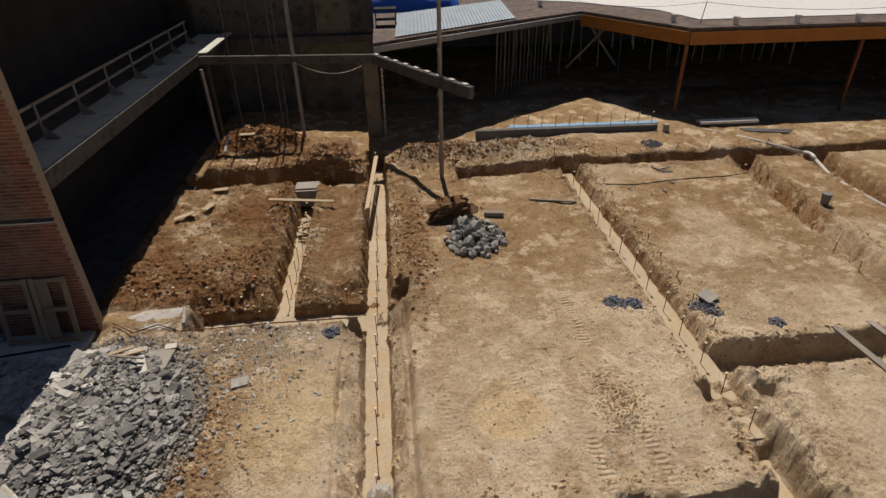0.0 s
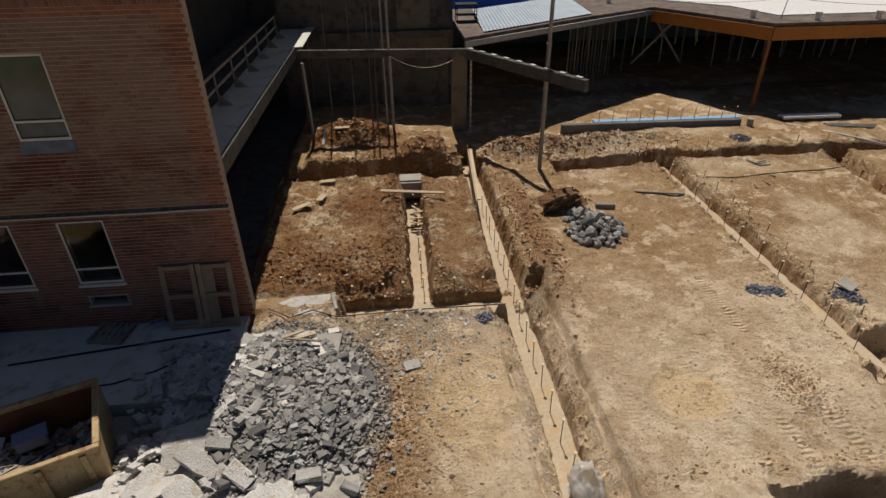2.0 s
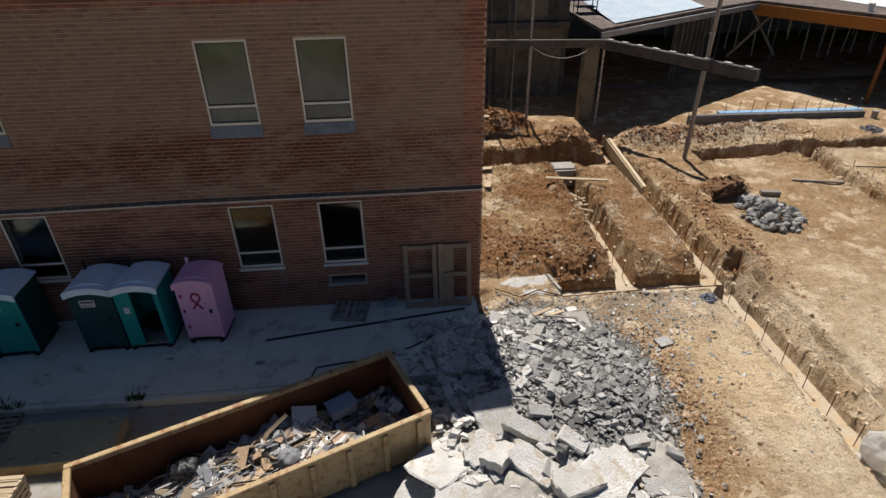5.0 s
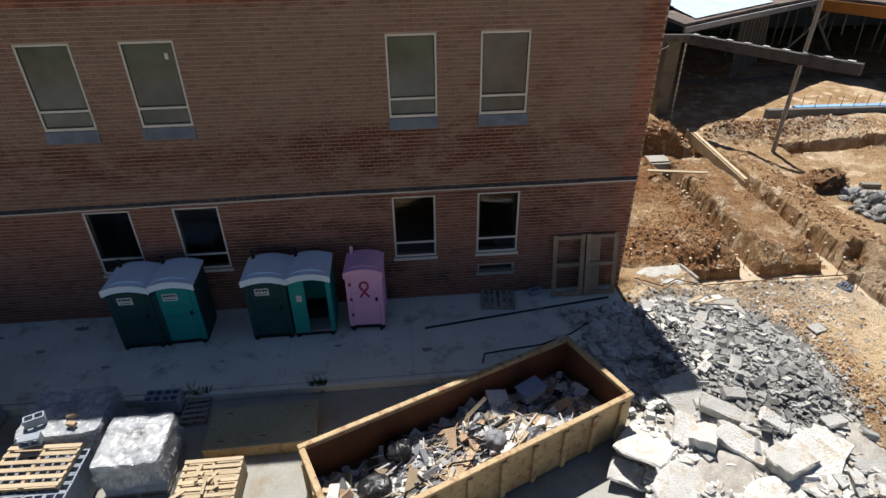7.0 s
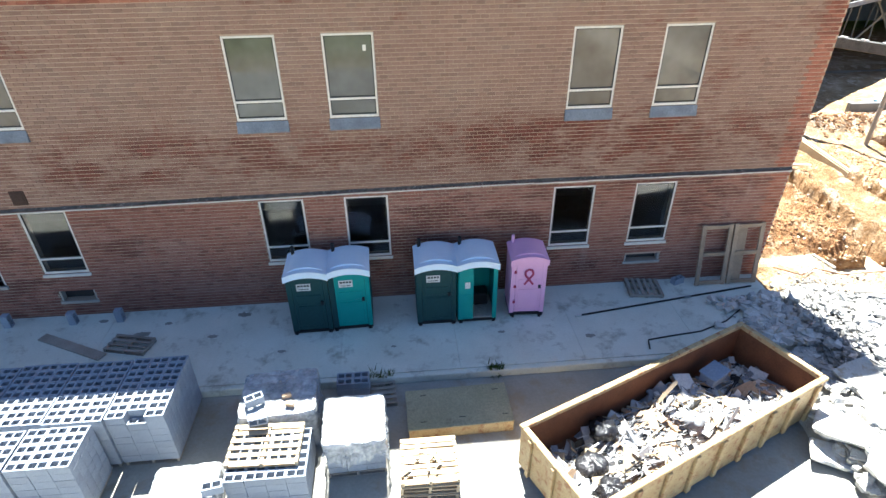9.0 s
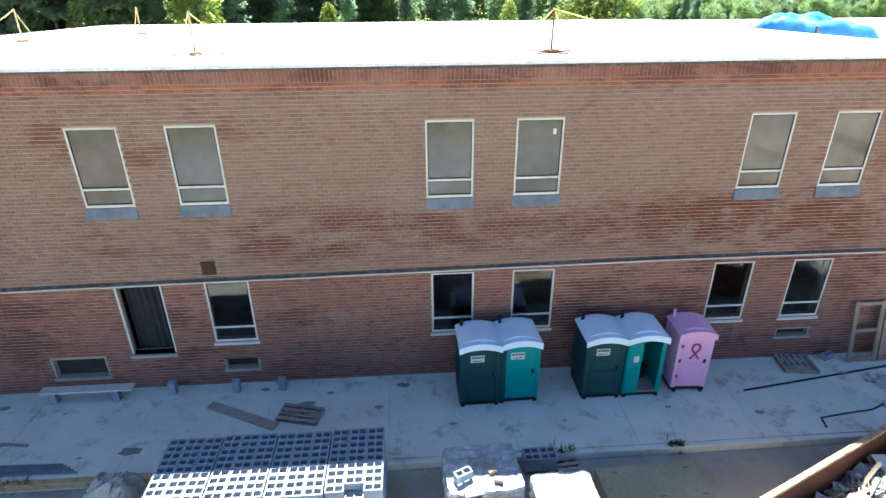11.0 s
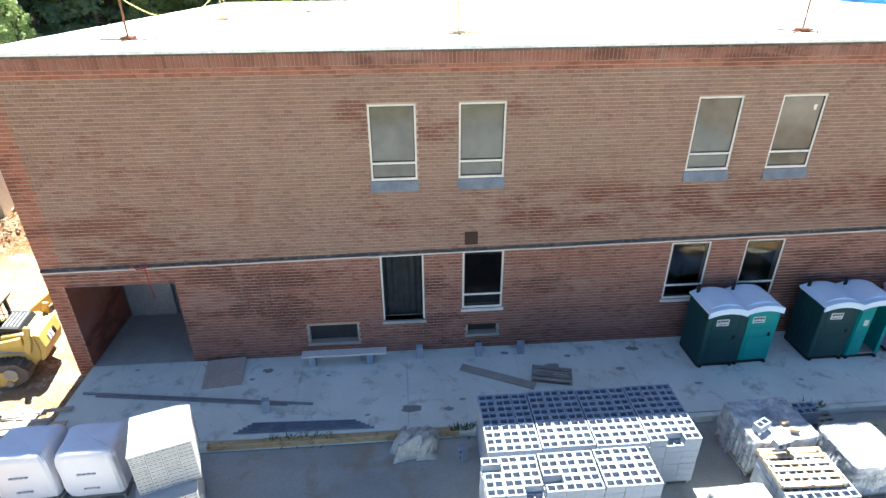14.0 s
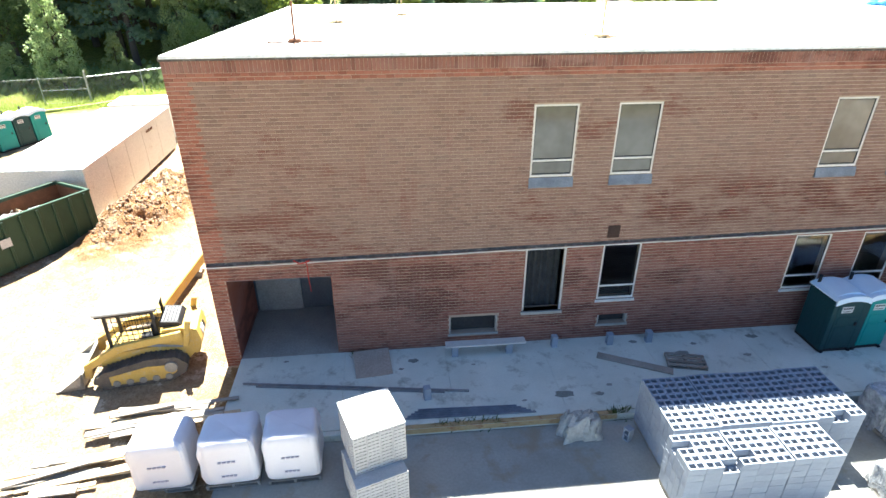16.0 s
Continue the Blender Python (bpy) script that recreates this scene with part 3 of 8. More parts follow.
    z = np.where((x > -2.1) & (x < -1.3) & (y < 13.0), np.minimum(z, np.maximum(slope, -0.8)), z)
    z = z + rough * (1 + 1.5 * site) + 0.03 * site * (np.abs(fbm(x * 2.2, y * 2.2, 101)) - 0.2) * (1 + 2.5 * red) + site * (0.022 * fbm(x * 6, y * 6, 103, 2) * (0.7 + 2.0 * red) + 0.016 * np.abs(vnoise(x * 3.3 + 2 * y, y * 3.1, 105)) * (0.4 + pale))
    # outside the dig: yard on the far side of the building, grown land, woods' slope
    base = -0.42 + 0 * x
    west = step(-41.0, -43.0, x)
    base = base + west * (0.40 + 0.05 * fbm(x * 0.4, y * 0.4, 91))
    base = np.where(y > 36.5, np.maximum(base, 0.0), base)
    far = np.hypot(x + 25, y - 20)
    hill = 26 * step(70, 190, y + 0.35 * np.clip(-x - 20, -60, 120)) * step(20, -70, x) + 6 * step(90, 260, y)
    base = base + hill + 0.5 * fbm(x * 0.05, y * 0.05, 95) * step(60, 110, far)
    z = z * site + (base + rough) * (1 - site)
    d = ((x + 47.9 - 0.12 * (y - 25)) / 1.9) ** 2 + ((y - 25.6) / 4.6) ** 2
    g = np.exp(-d ** 1.4)
    z = z + g * (1.25 + 2.2 * (lumps - 0.12) + 0.45 * fbm(x * 1.9, y * 1.9, 93) + 0.25 * np.abs(fbm(x * 4, y * 4, 94)))
    spoil = step(0.08, 0.35, g)
    red = np.maximum(red, 0.6 * spoil)
    gline = 46.5 + 0.35 * (x + 60) + 1.2 * fbm(x * 0.15, y * 0.15, 97)
    grass = np.maximum(step(0, 1.5, y - gline) * step(-30, -44, x), step(45, 50, y))
    grass = np.maximum(grass, step(-66, -72, x) * step(30, 36, y))
    grass = np.maximum(grass, step(-14, -20, y))
    grey = np.maximum(grey, (1 - site) * west * (1 - grass) * 0.35 * (1 - spoil) * (0.6 + 0.6 * fbm(x * 0.5, y * 0.5, 99)))
    return z, red, grey, pale, grass * (1 - site), track, sand


def spread(stops):
    """Grid lines: (from, to, spacing) stretches."""
    out = []
    for a, b, d in stops:
        n = max(1, round((b - a) / d))
        out += [a + (b - a) * i / n for i in range(n)]
    return np.array(out + [stops[-1][1]])


GRID = []


def make_ground():
    gx = spread([(-1500, -300, 150), (-300, -80, 12), (-80, -56, 1.0), (-56, -41, 0.22), (-41, -11.5, 1.5), (-11.5, -9, 0.15), (-9, 10, 0.055), (10, 21, 0.14), (21, 32, 0.5), (32, 80, 6), (80, 300, 20), (300, 1500, 150)])
    gy = spread([(-1500, -100, 140), (-100, -5, 9), (-5, 5.5, 0.5), (5.5, 16, 0.06), (16, 28.5, 0.085), (28.5, 36, 0.3), (36, 62, 0.8), (62, 200, 6), (200, 600, 25), (600, 3000, 200)])
    X, Y = np.meshgrid(gx, gy)
    Z, red, grey, pale, grass, track, sand = ground_height(X, Y)
    GRID[:] = [gx, gy, Z]
    nx, ny = len(gx), len(gy)
    me = bpy.data.meshes.new("ground")
    me.vertices.add(nx * ny)
    me.vertices.foreach_set("co", np.stack([X, Y, Z], -1).ravel())
    i = np.arange(nx * ny).reshape(ny, nx)
    q = np.stack([i[:-1, :-1], i[:-1, 1:], i[1:, 1:], i[1:, :-1]], -1).reshape(-1, 4)
    me.loops.add(q.size)
    me.loops.foreach_set("vertex_index", q.ravel())
    me.polygons.add(len(q))
    me.polygons.foreach_set("loop_start", np.arange(0, q.size, 4))
    cx_, cy_ = X.ravel()[q[:, 0]], Y.ravel()[q[:, 0]]
    me.polygons.foreach_set("use_smooth", ~((cx_ > -10) & (cx_ < 10.5) & (cy_ > 5) & (cy_ < 29)))
    for name, val in (("red", red), ("grey", grey), ("pale", pale), ("grass", grass), ("track", track), ("sand", sand)):
        a = me.attributes.new(name, "FLOAT", "POINT")
        a.data.foreach_set("value", np.clip(val, 0, 1).ravel().astype(np.float32))
    me.update()
    me.validate()
    me.materials.append(SOIL)
    return tagged(new("ground", me), "tan and red clay soil of a building site, dug with trenches", "ground", kind="structure")


make_ground()


def soil_z(x, y):
    """Height of the ground sheet at a place."""
    gx, gy, Z = GRID
    i = min(max(int(np.searchsorted(gx, x)) - 1, 0), len(gx) - 2)
    j = min(max(int(np.searchsorted(gy, y)) - 1, 0), len(gy) - 2)
    u, v = (x - gx[i]) / (gx[i + 1] - gx[i]), (y - gy[j]) / (gy[j + 1] - gy[j])
    return float((Z[j, i] * (1 - u) + Z[j, i + 1] * u) * (1 - v) + (Z[j + 1, i] * (1 - u) + Z[j + 1, i + 1] * u) * v)


# footings poured in the trenches
for n, (x0, y0, x1, y1) in enumerate(((-1.43, 4.0, -0.76, 26.0), (-6.5, 13.5, -1.432, 14.45), (-4.33, 14.452, -3.66, 22.2), (7.2, 7.95, 7.94, 23.4), (7.22, 3.0, 7.84, 7.7)), 1):
    zf = -0.27 if n == 4 else -0.68 if n == 5 else -0.71
    g = Geo()
    nseg = 60
    g.sheet(lambda u, v: (x0 + (x1 - x0) * u, y0 + (y1 - y0) * v, zf + 0.01 * noise.noise(Vector((9 * u, 60 * v, n)))), 4, nseg)
    g.block(x0, y0, -1.0, x1, y1, zf - 0.02)
    single(f"footing_{n}", g, FOOTING, "pale poured concrete footing in the bottom of a trench", "footing", kind="structure")
# pavement and walk before the building
g = Geo().block(-41.0, -14, -0.6, -9.7, 10.12, -0.21)
single("pavement", g, LOT, "worn grey pavement of the yard, stained and patched", "pavement", kind="structure")

# ---- the brick building ----
FX, RX, WY, TOP = -41.75, -9.05, 13.59, 8.92
BAND = 3.46
walk_geo = Geo()
xs = [-41.3, -38.1, -35.0, -31.9, -28.6, -25.3, -22.0, -18.9, -15.6, -12.4, -9.2]
kerb_geo = Geo().block(-41.3, 10.14, -0.6, -12.0, 10.30, -0.005, 0.02)
single("kerb", kerb_geo, CONCRETE, "low concrete kerb along the walk, worn yellow in places", "kerb", kind="structure")
walk_top = thing("walk", "grey concrete walk in slabs along the brick building", "walk", kind="structure")
for a, b in zip(xs, xs[1:]):
    y0 = 10.31 if b < -11.9 else 10.31
    part("slab", Geo().block(a + 0.003, y0, -0.5, b - 0.003, WY - 0.01, 0.0, 0.003), CONCRETE, walk_top)

UPPER = [(x, 1.22) for x in (-32.62, -30.32, -24.11, -21.84, -15.84, -13.56)]
LOWER = [(x, 1.2) for x in (-32.55, -30.18, -24.02, -21.74, -15.92, -13.55)]
holes = [(x, x + w, 5.60, 7.62) for x, w in UPPER] + [(x, x + w, 1.45, 3.40) for x, w in LOWER[1:]] + [(LOWER[0][0], LOWER[0][0] + 1.25, 1.15, 3.34)]
holes += [(-41.30, -38.30, 0.0, 2.78), (-34.84, -33.30, 0.45, 1.08), (-30.05, -29.05, 0.50, 0.86), (-13.5, -12.4, 0.75, 1.0)]


def wall_backing():
    """The wall behind the bricks, in strips round its openings."""
    xs_ = sorted({FX, RX, *(h[0] for h in holes), *(h[1] for h in holes)})
    zs_ = sorted({-0.6, TOP, *(h[2] for h in holes), *(h[3] for h in holes)})
    g = Geo()
    for xa, xb in zip(xs_, xs_[1:]):
        run = None
        for za, zb in zip(zs_, zs_[1:]):
            cx, cz = (xa + xb) / 2, (za + zb) / 2
            solid = not any(h[0] < cx < h[1] and h[2] < cz < h[3] for h in holes)
            if solid:
                run = [run[0] if run else za, zb]
            elif run:
                g.block(xa, WY + 0.006, run[0], xb, WY + 0.30, run[1])
                run = None
        if run:
            g.block(xa, WY + 0.006, run[0], xb, WY + 0.30, run[1])
    return g


wall = single("wall_south", wall_backing(), MORTAR, "two-storey brick wall, brown above and redder below a flashing band", "wall", kind="structure")
BACK = 36.2
g = Geo().block(FX, WY + 0.302, -0.6, FX + 0.3, BACK, TOP - 0.62)
single("wall_west", g, BRICK_RED, "brick end wall of the building", "wall", kind="structure")
g = Geo().block(FX + 0.302, BACK - 0.3, -0.6, RX - 0.7, BACK, TOP - 0.55)
single("wall_north", g, SHADE_CONCRETE, "rear brick wall of the building", "wall", kind="structure")
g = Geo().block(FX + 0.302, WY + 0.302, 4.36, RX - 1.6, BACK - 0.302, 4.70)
single("floor_2", g, SHADE_CONCRETE, "concrete floor of the upper storey", "floor", kind="structure")
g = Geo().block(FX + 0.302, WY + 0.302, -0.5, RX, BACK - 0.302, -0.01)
single("floor", g, SHADE_CONCRETE, "bare concrete floor inside the building", "floor", kind="structure")
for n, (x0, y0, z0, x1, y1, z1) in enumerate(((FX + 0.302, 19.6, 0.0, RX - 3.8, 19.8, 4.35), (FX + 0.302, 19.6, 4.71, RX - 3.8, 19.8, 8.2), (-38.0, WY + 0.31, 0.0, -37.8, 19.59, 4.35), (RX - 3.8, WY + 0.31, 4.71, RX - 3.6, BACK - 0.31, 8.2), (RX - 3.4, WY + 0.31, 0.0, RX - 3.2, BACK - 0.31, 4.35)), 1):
    single(f"wall_inner_{n}", Geo().block(x0, y0, z0, x1, y1, z1), NEAR_BLACK if n > 3 else PLASTER, "bare grey inner wall", "wall", kind="structure")


def roof_z(y):
    return 8.99 - 0.55 * (y - WY) / (BACK - WY)


g = Geo()
n = 8
for i in range(n):
    ya, yb = WY - 0.11 + (BACK - WY + 0.16) * i / n, WY - 0.11 + (BACK - WY + 0.16) * (i + 1) / n
    rx = RX - 0.03 if i < 1 else RX - 0.17
    g.add([(FX + 0.03, ya, roof_z(ya)), (rx, ya, roof_z(ya)), (rx, yb, roof_z(yb)), (FX + 0.03, yb, roof_z(yb)),
           (FX + 0.03, ya, roof_z(ya) - 0.08), (rx, ya, roof_z(ya) - 0.08), (rx, yb, roof_z(yb) - 0.08), (FX + 0.03, yb, roof_z(yb) - 0.08)],
          [(0, 1, 2, 3), (7, 6, 5, 4), (0, 4, 5, 1), (1, 5, 6, 2), (2, 6, 7, 3), (3, 7, 4, 0)])
single("roof", g, MEMBRANE, "flat white membrane roof with a dark edge", "roof", kind="structure")

# ---- windows, band, roof edge ----
def band_z(x):
    return 3.30 + 0.30 * min(1.0, max(0.0, (x + 41.5) / 24.0))


DARK_RUBBER = surface("black gasket", (0.012, 0.012, 0.012), (0.02, 0.02, 0.02), 0.7)


def window(n, x, w, z0, z1, style):
    """One window in its opening: frame, transom, panes and sill. style: upper, lower or bare."""
    top = thing(f"window_{n}", {"upper": "two-pane window in a pale metal frame with grey glass", "lower": "ground floor window in a pale frame, dark inside", "bare": "empty window opening with a grey sill"}[style], "window", kind="structure")
    y = WY + 0.045
    fr = 0.055
    g = Geo()
    g.block(x + 0.004, y - 0.03, z0 + 0.004, x + fr, y + 0.04, z1 - 0.004, 0.006).block(x + w - fr, y - 0.03, z0 + 0.004, x + w - 0.004, y + 0.04, z1 - 0.004, 0.006)
    if style != "bare":
        g.block(x + fr, y - 0.028, z1 - fr, x + w - fr, y + 0.038, z1 - 0.004, 0.006).block(x + fr, y - 0.028, z0 + 0.004, x + w - fr, y + 0.038, z0 + fr + 0.02, 0.006)
    part("window_frame", g, ALU, top)
    if style == "bare":
        part("window_sill", Geo().block(x - 0.03, WY - 0.07, z0 - 0.1, x + w + 0.03, WY + 0.25, z0 + 0.0, 0.012), OLD_CONCRETE, top, "thick grey concrete sill")
        return
    zm = z0 + 0.45
    part("transom", Geo().block(x + fr, y - 0.026, zm, x + w - fr, y + 0.036, zm + 0.06, 0.006), ALU, top)
    for za, zb in ((z0 + fr + 0.02, zm), (zm + 0.06, z1 - fr)):
        g = Geo().block(x + fr, y - 0.012, za, x + fr + 0.02, y + 0.0015, zb).block(x + w - fr - 0.02, y - 0.012, za, x + w - fr, y + 0.0015, zb)
        g.block(x + fr + 0.02, y - 0.012, za, x + w - fr - 0.02, y + 0.0015, za + 0.03).block(x + fr + 0.02, y - 0.012, zb - 0.02, x + w - fr - 0.02, y + 0.0015, zb)
        part("gasket", g, DARK_RUBBER, top, "black rubber gasket")
    for za, zb in ((z0 + fr + 0.02, zm), (zm + 0.06, z1 - fr)):
        p = part("pane", Geo().block(x + fr - 0.002, y + 0.002, za - 0.002, x + w - fr + 0.002, y + 0.010, zb + 0.002), GLASS if style == "upper" else DARK_GLASS, top)
        p.visible_shadow = style == "upper"
    if style == "upper":
        part("window_sill", Geo().extrude([(WY - 0.06, z0 - 0.29), (WY - 0.065, z0 - 0.25), (WY - 0.01, z0 - 0.004), (WY + 0.011, z0 - 0.004), (WY + 0.011, z0 - 0.29)], x - 0.02, x + w + 0.02, "x"), SILL, top, "sloping blue-grey metal sill")
        if n == 4:
            part("sticker", Geo().block(x + w - 0.28, y - 0.003, z1 - 0.42, x + w - 0.2, y + 0.001, z1 - 0.28), ALU, top, "small white paper sticker")
    else:
        part("window_sill", Geo().block(x - 0.04, WY - 0.05, z0 - 0.09, x + w + 0.04, WY + 0.04, z0 - 0.003, 0.01), ALU, top, "pale stone sill")


UPPER_N = [window(i + 1, x, w, 5.60, 7.62, "upper") for i, (x, w) in enumerate(UPPER)]
window(7, LOWER[0][0], 1.25, 1.15, 3.34, "bare")
for i, (x, w) in enumerate(LOWER[1:]):
    window(8 + i, x, w, 1.45, 3.40, "lower")

band = thing("flashing_band", "buckled dark metal flashing band with a pale lower lip", "trim", kind="structure")
nb = 22
for i in range(nb):
    xa, xb = FX + 0.02 + (RX - FX - 0.04) * i / nb, FX + 0.02 + (RX - FX - 0.04) * (i + 1) / nb
    za, zb = band_z(xa), band_z(xb)
    s = 0.012 * math.sin(i * 2.3)
    g = Geo()
    for (ya, z0, yb, z1) in ((WY - 0.045 - s, 0.0, WY - 0.07 + s, 0.03), (WY - 0.06 + s, 0.03, WY + 0.005, 0.085)):
        g.add([(xa, ya, za + z0), (xb - 0.004, ya, zb + z0), (xb - 0.004, yb, zb + z1), (xa, yb, za + z1), (xa, WY + 0.011, za + z0), (xb - 0.004, WY + 0.011, zb + z0), (xb - 0.004, WY + 0.011, zb + z1), (xa, WY + 0.011, za + z1)],
              [(0, 1, 2, 3), (4, 7, 6, 5), (0, 4, 5, 1), (3, 2, 6, 7), (0, 3, 7, 4), (1, 5, 6, 2)])
    part("flashing", g, FLASHING, band)
    g = Geo().bar((xa, WY - 0.075 - s, za - 0.022), (xb - 0.01, WY - 0.075 - s, zb - 0.022), 0.03, 0.03)
    part("lip", g, ALU, band)

edge = thing("roof_edge", "dark torn metal edge of the white roof", "trim", kind="structure")
rng = random.Random(5)
x = FX
while x < RX - 0.3:
    L = min(rng.uniform(2.2, 4.2), RX - x)
    t = rng.uniform(-0.015, 0.02)
    part("edge_strip", Geo().block(x + 0.01, WY - 0.075 - t, TOP - 0.075 + t, x + L - 0.01, WY - 0.052, TOP - 0.025 + t, 0.008), FLASHING, edge)
    x += L
part("edge_strip", Geo().bar((FX, WY - 0.04, TOP - 0.03), (FX, BACK, TOP - 0.60), 0.056, 0.10), FLASHING, edge)

# vents and fittings of the wall
for n, (x0, x1, z0, z1) in enumerate(((-34.84, -33.30, 0.45, 1.08), (-30.05, -29.05, 0.50, 0.86), (-13.5, -12.4, 0.75, 1.0)), 1):
    v = thing(f"wall_vent_{n}", "low vent opening in brick with a grey metal surround", "vent", kind="structure")
    # near-black plate stands in for the shade inside the vent
    part("back_plate", Geo().block(x0, WY + 0.22, z0, x1, WY + 0.25, z1), NEAR_BLACK, v)
    part("sill", Geo().block(x0 - 0.03, WY - 0.04, z0 - 0.08, x1 + 0.03, WY + 0.2, z0 - 0.002, 0.01), OLD_CONCRETE, v)
    for xx in (x0 + 0.03, x1 - 0.03):
        part("jamb", Geo().block(xx - 0.025, WY + 0.02, z0, xx + 0.025, WY + 0.2, z1, 0.005), OLD_CONCRETE, v)
hatch = thing("wall_plate", "rusty dark square plate set into brick above a window", "plate", kind="structure")
DARK_RUST = surface("dark rusted plate", (0.035, 0.022, 0.017), (0.07, 0.04, 0.03), 0.85, 4.0, 30, 0.4)
part("plate", Geo().block(-30.13, WY - 0.02, 3.62, -29.76, WY + 0.01, 4.02, 0.008), DARK_RUST, hatch)
part("cover", Geo().block(-30.08, WY - 0.035, 3.74, -29.81, WY - 0.02, 3.98, 0.005), DARK_RUST, hatch)
RED = surface("red cord", (0.5, 0.05, 0.04), (0.4, 0.04, 0.03), 0.7)
cord = thing("hanging_cord", "red cord hanging from the flashing over a doorway", "cord", at=(-38.95, WY - 0.1, 3.3))
part("strand", Geo().tube([(0, 0, 0.1), (0.02, -0.03, -0.1), (0.01, 0.0, -0.5), (0.04, 0.02, -0.95)], 0.015, 5), RED, cord)
part("loop", Geo().tube([(-0.35, 0, 0.12), (-0.2, -0.02, 0.02), (0, -0.02, 0.04), (0.1, 0, 0.1)], 0.02, 5), RED, cord)

# roof anchors with safety line
YROPE = surface("yellow safety line", (0.75, 0.68, 0.12), (0.8, 0.74, 0.25), 0.7)
anchors = [(-38.9, 15.9), (-30.1, 16.1), (-20.7, 15.2), (-38.2, 22.4), (-35.6, 26.2)]
for i, (ax, ay) in enumerate(anchors):
    z = roof_z(ay)
    a = thing("roof_anchor", "portable roof anchor post with crossed feet on white roof", "anchor post", at=(ax, ay, z), turn=17 * i, group="roof anchors")
    pm = RUST if i in (0, 2) else YELLOW
    part("base_plate", Geo().block(-0.16, -0.16, 0.0, 0.16, 0.16, 0.10, 0.015), pm, a)
    part("post", Geo().tube([(0, 0, 0.08), (0.01, 0.01, 1.05)], 0.03, 8), pm, a)
    for k in range(2):
        part("foot", Geo().bar((-0.75, 0.25 * k, 0.02), (0.75, -0.25 * k, 0.02), 0.06, 0.035) if k == 0 else Geo().bar((0.1, -0.7, 0.02), (-0.1, 0.7, 0.02), 0.06, 0.035), pm, a)
    part("eye", Geo().tube([(0.0, 0.06, 1.02), (0.05, 0.06, 1.08), (0, 0.06, 1.14), (-0.05, 0.06, 1.08), (0.0, 0.06, 1.02)], 0.012, 5), STEEL, a)


def sagging(a, b, sag, n=14):
    a, b = Vector(a), Vector(b)
    return [a.lerp(b, i / n) - Vector((0, 0, 4 * sag * (i / n) * (1 - i / n))) for i in range(n + 1)]


for i, j, s in ((0, 3, 0.75),):
    pa, pb = ((*anchors[k], roof_z(anchors[k][1]) + 1.07) for k in (i, j))
    single("safety_line", Geo().tube(sagging(pa, pb, s), 0.014, 5), YROPE, "yellow safety rope sagging between roof posts", "rope", group="safety lines")
for (ax, ay), (dx, dy) in (((-38.2, 22.4), (0.35, 0.3)), ((-35.6, 26.2), (-0.4, 0.2)), ((-30.1, 16.1), (-0.9, 1.4)), ((-30.1, 16.1), (0.9, 1.5)), ((-20.7, 15.2), (-1.0, 1.2)), ((-20.7, 15.2), (0.9, 1.0)), ((-20.7, 15.2), (6.5, 8.5))):
    single("guy_line", Geo().tube(sagging((ax, ay, roof_z(ay) + 1.07), (ax + dx, ay + dy, roof_z(ay + dy) + 0.02), 0.08), 0.013, 5), YROPE, "yellow rope tied from a roof post to the roof", "rope", group="safety lines")

# ---- open east end: floor edge with guard rail, stripped frame, canopy ----
deck = thing("open_floor_edge", "bare concrete edge of the upper floor, wall stripped away", "floor edge", kind="structure")
part("slab", Geo().block(RX - 1.59, WY + 0.31, 4.36, RX - 0.212, 33.98, 4.70, 0.02), CONCRETE, deck)
part("edge_beam", Geo().block(RX - 0.21, WY + 0.31, 4.22, RX - 0.10, 33.98, 4.72, 0.02), SHADE_CONCRETE, deck)
part("edge_kerb", Geo().block(RX - 0.20, 28.5, 4.722, RX + 0.28, 33.98, 4.76, 0.01), CONCRETE, deck)
for x, y in ((RX - 0.1, 29.1), (-9.3, 33.0)):
    part("column", Geo().block(x, y, -0.3, x + 0.16, y + 0.16, 4.215 if x > RX - 0.2 else 4.1, 0.02), SHADE_CONCRETE, deck)
rail = thing("guard_rail", "timber guard rail with triangular feet on a concrete floor edge", "guard rail", at=(RX - 1.35, 14.6, 4.70))
posts = [-0.2 + 2.4 * i for i in range(8)]
for y in posts:
    p = part("post", Geo().bar((0, y, 0.0), (0, y, 1.08), 0.045, 0.09), GREY_WOOD, rail)
    part("brace", Geo().extrude([(0.03, 0.0), (0.42, 0.0), (0.40, 0.03), (0.05, 0.38), (0.03, 0.38)], y - 0.02, y + 0.02, "y"), GREY_WOOD, rail)
for z in (0.55, 1.02):
    part("rail", Geo().bar((-0.05, -0.4, z), (-0.05, 17.0, z), 0.04, 0.09), GREY_WOOD, rail)

frame_ = thing("stripped_frame", "stripped concrete and steel frame with bare columns", "building frame", kind="structure")
part("beam", Geo().bar((-8.9, 27.6, 4.60), (-0.95, 27.6, 4.40), 0.20, 0.36, 0.015), SHADE_CONCRETE, frame_)
part("slanted_beam", Geo().bar((-0.95, 27.75, 4.35), (2.82, 20.75, 4.42), 0.24, 0.46, 0.02), SHADE_CONCRETE, frame_, "broken concrete beam sticking out from the frame")
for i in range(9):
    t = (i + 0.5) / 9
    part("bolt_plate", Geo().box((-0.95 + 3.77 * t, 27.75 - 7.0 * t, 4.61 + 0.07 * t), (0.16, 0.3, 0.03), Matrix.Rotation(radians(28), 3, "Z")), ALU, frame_)
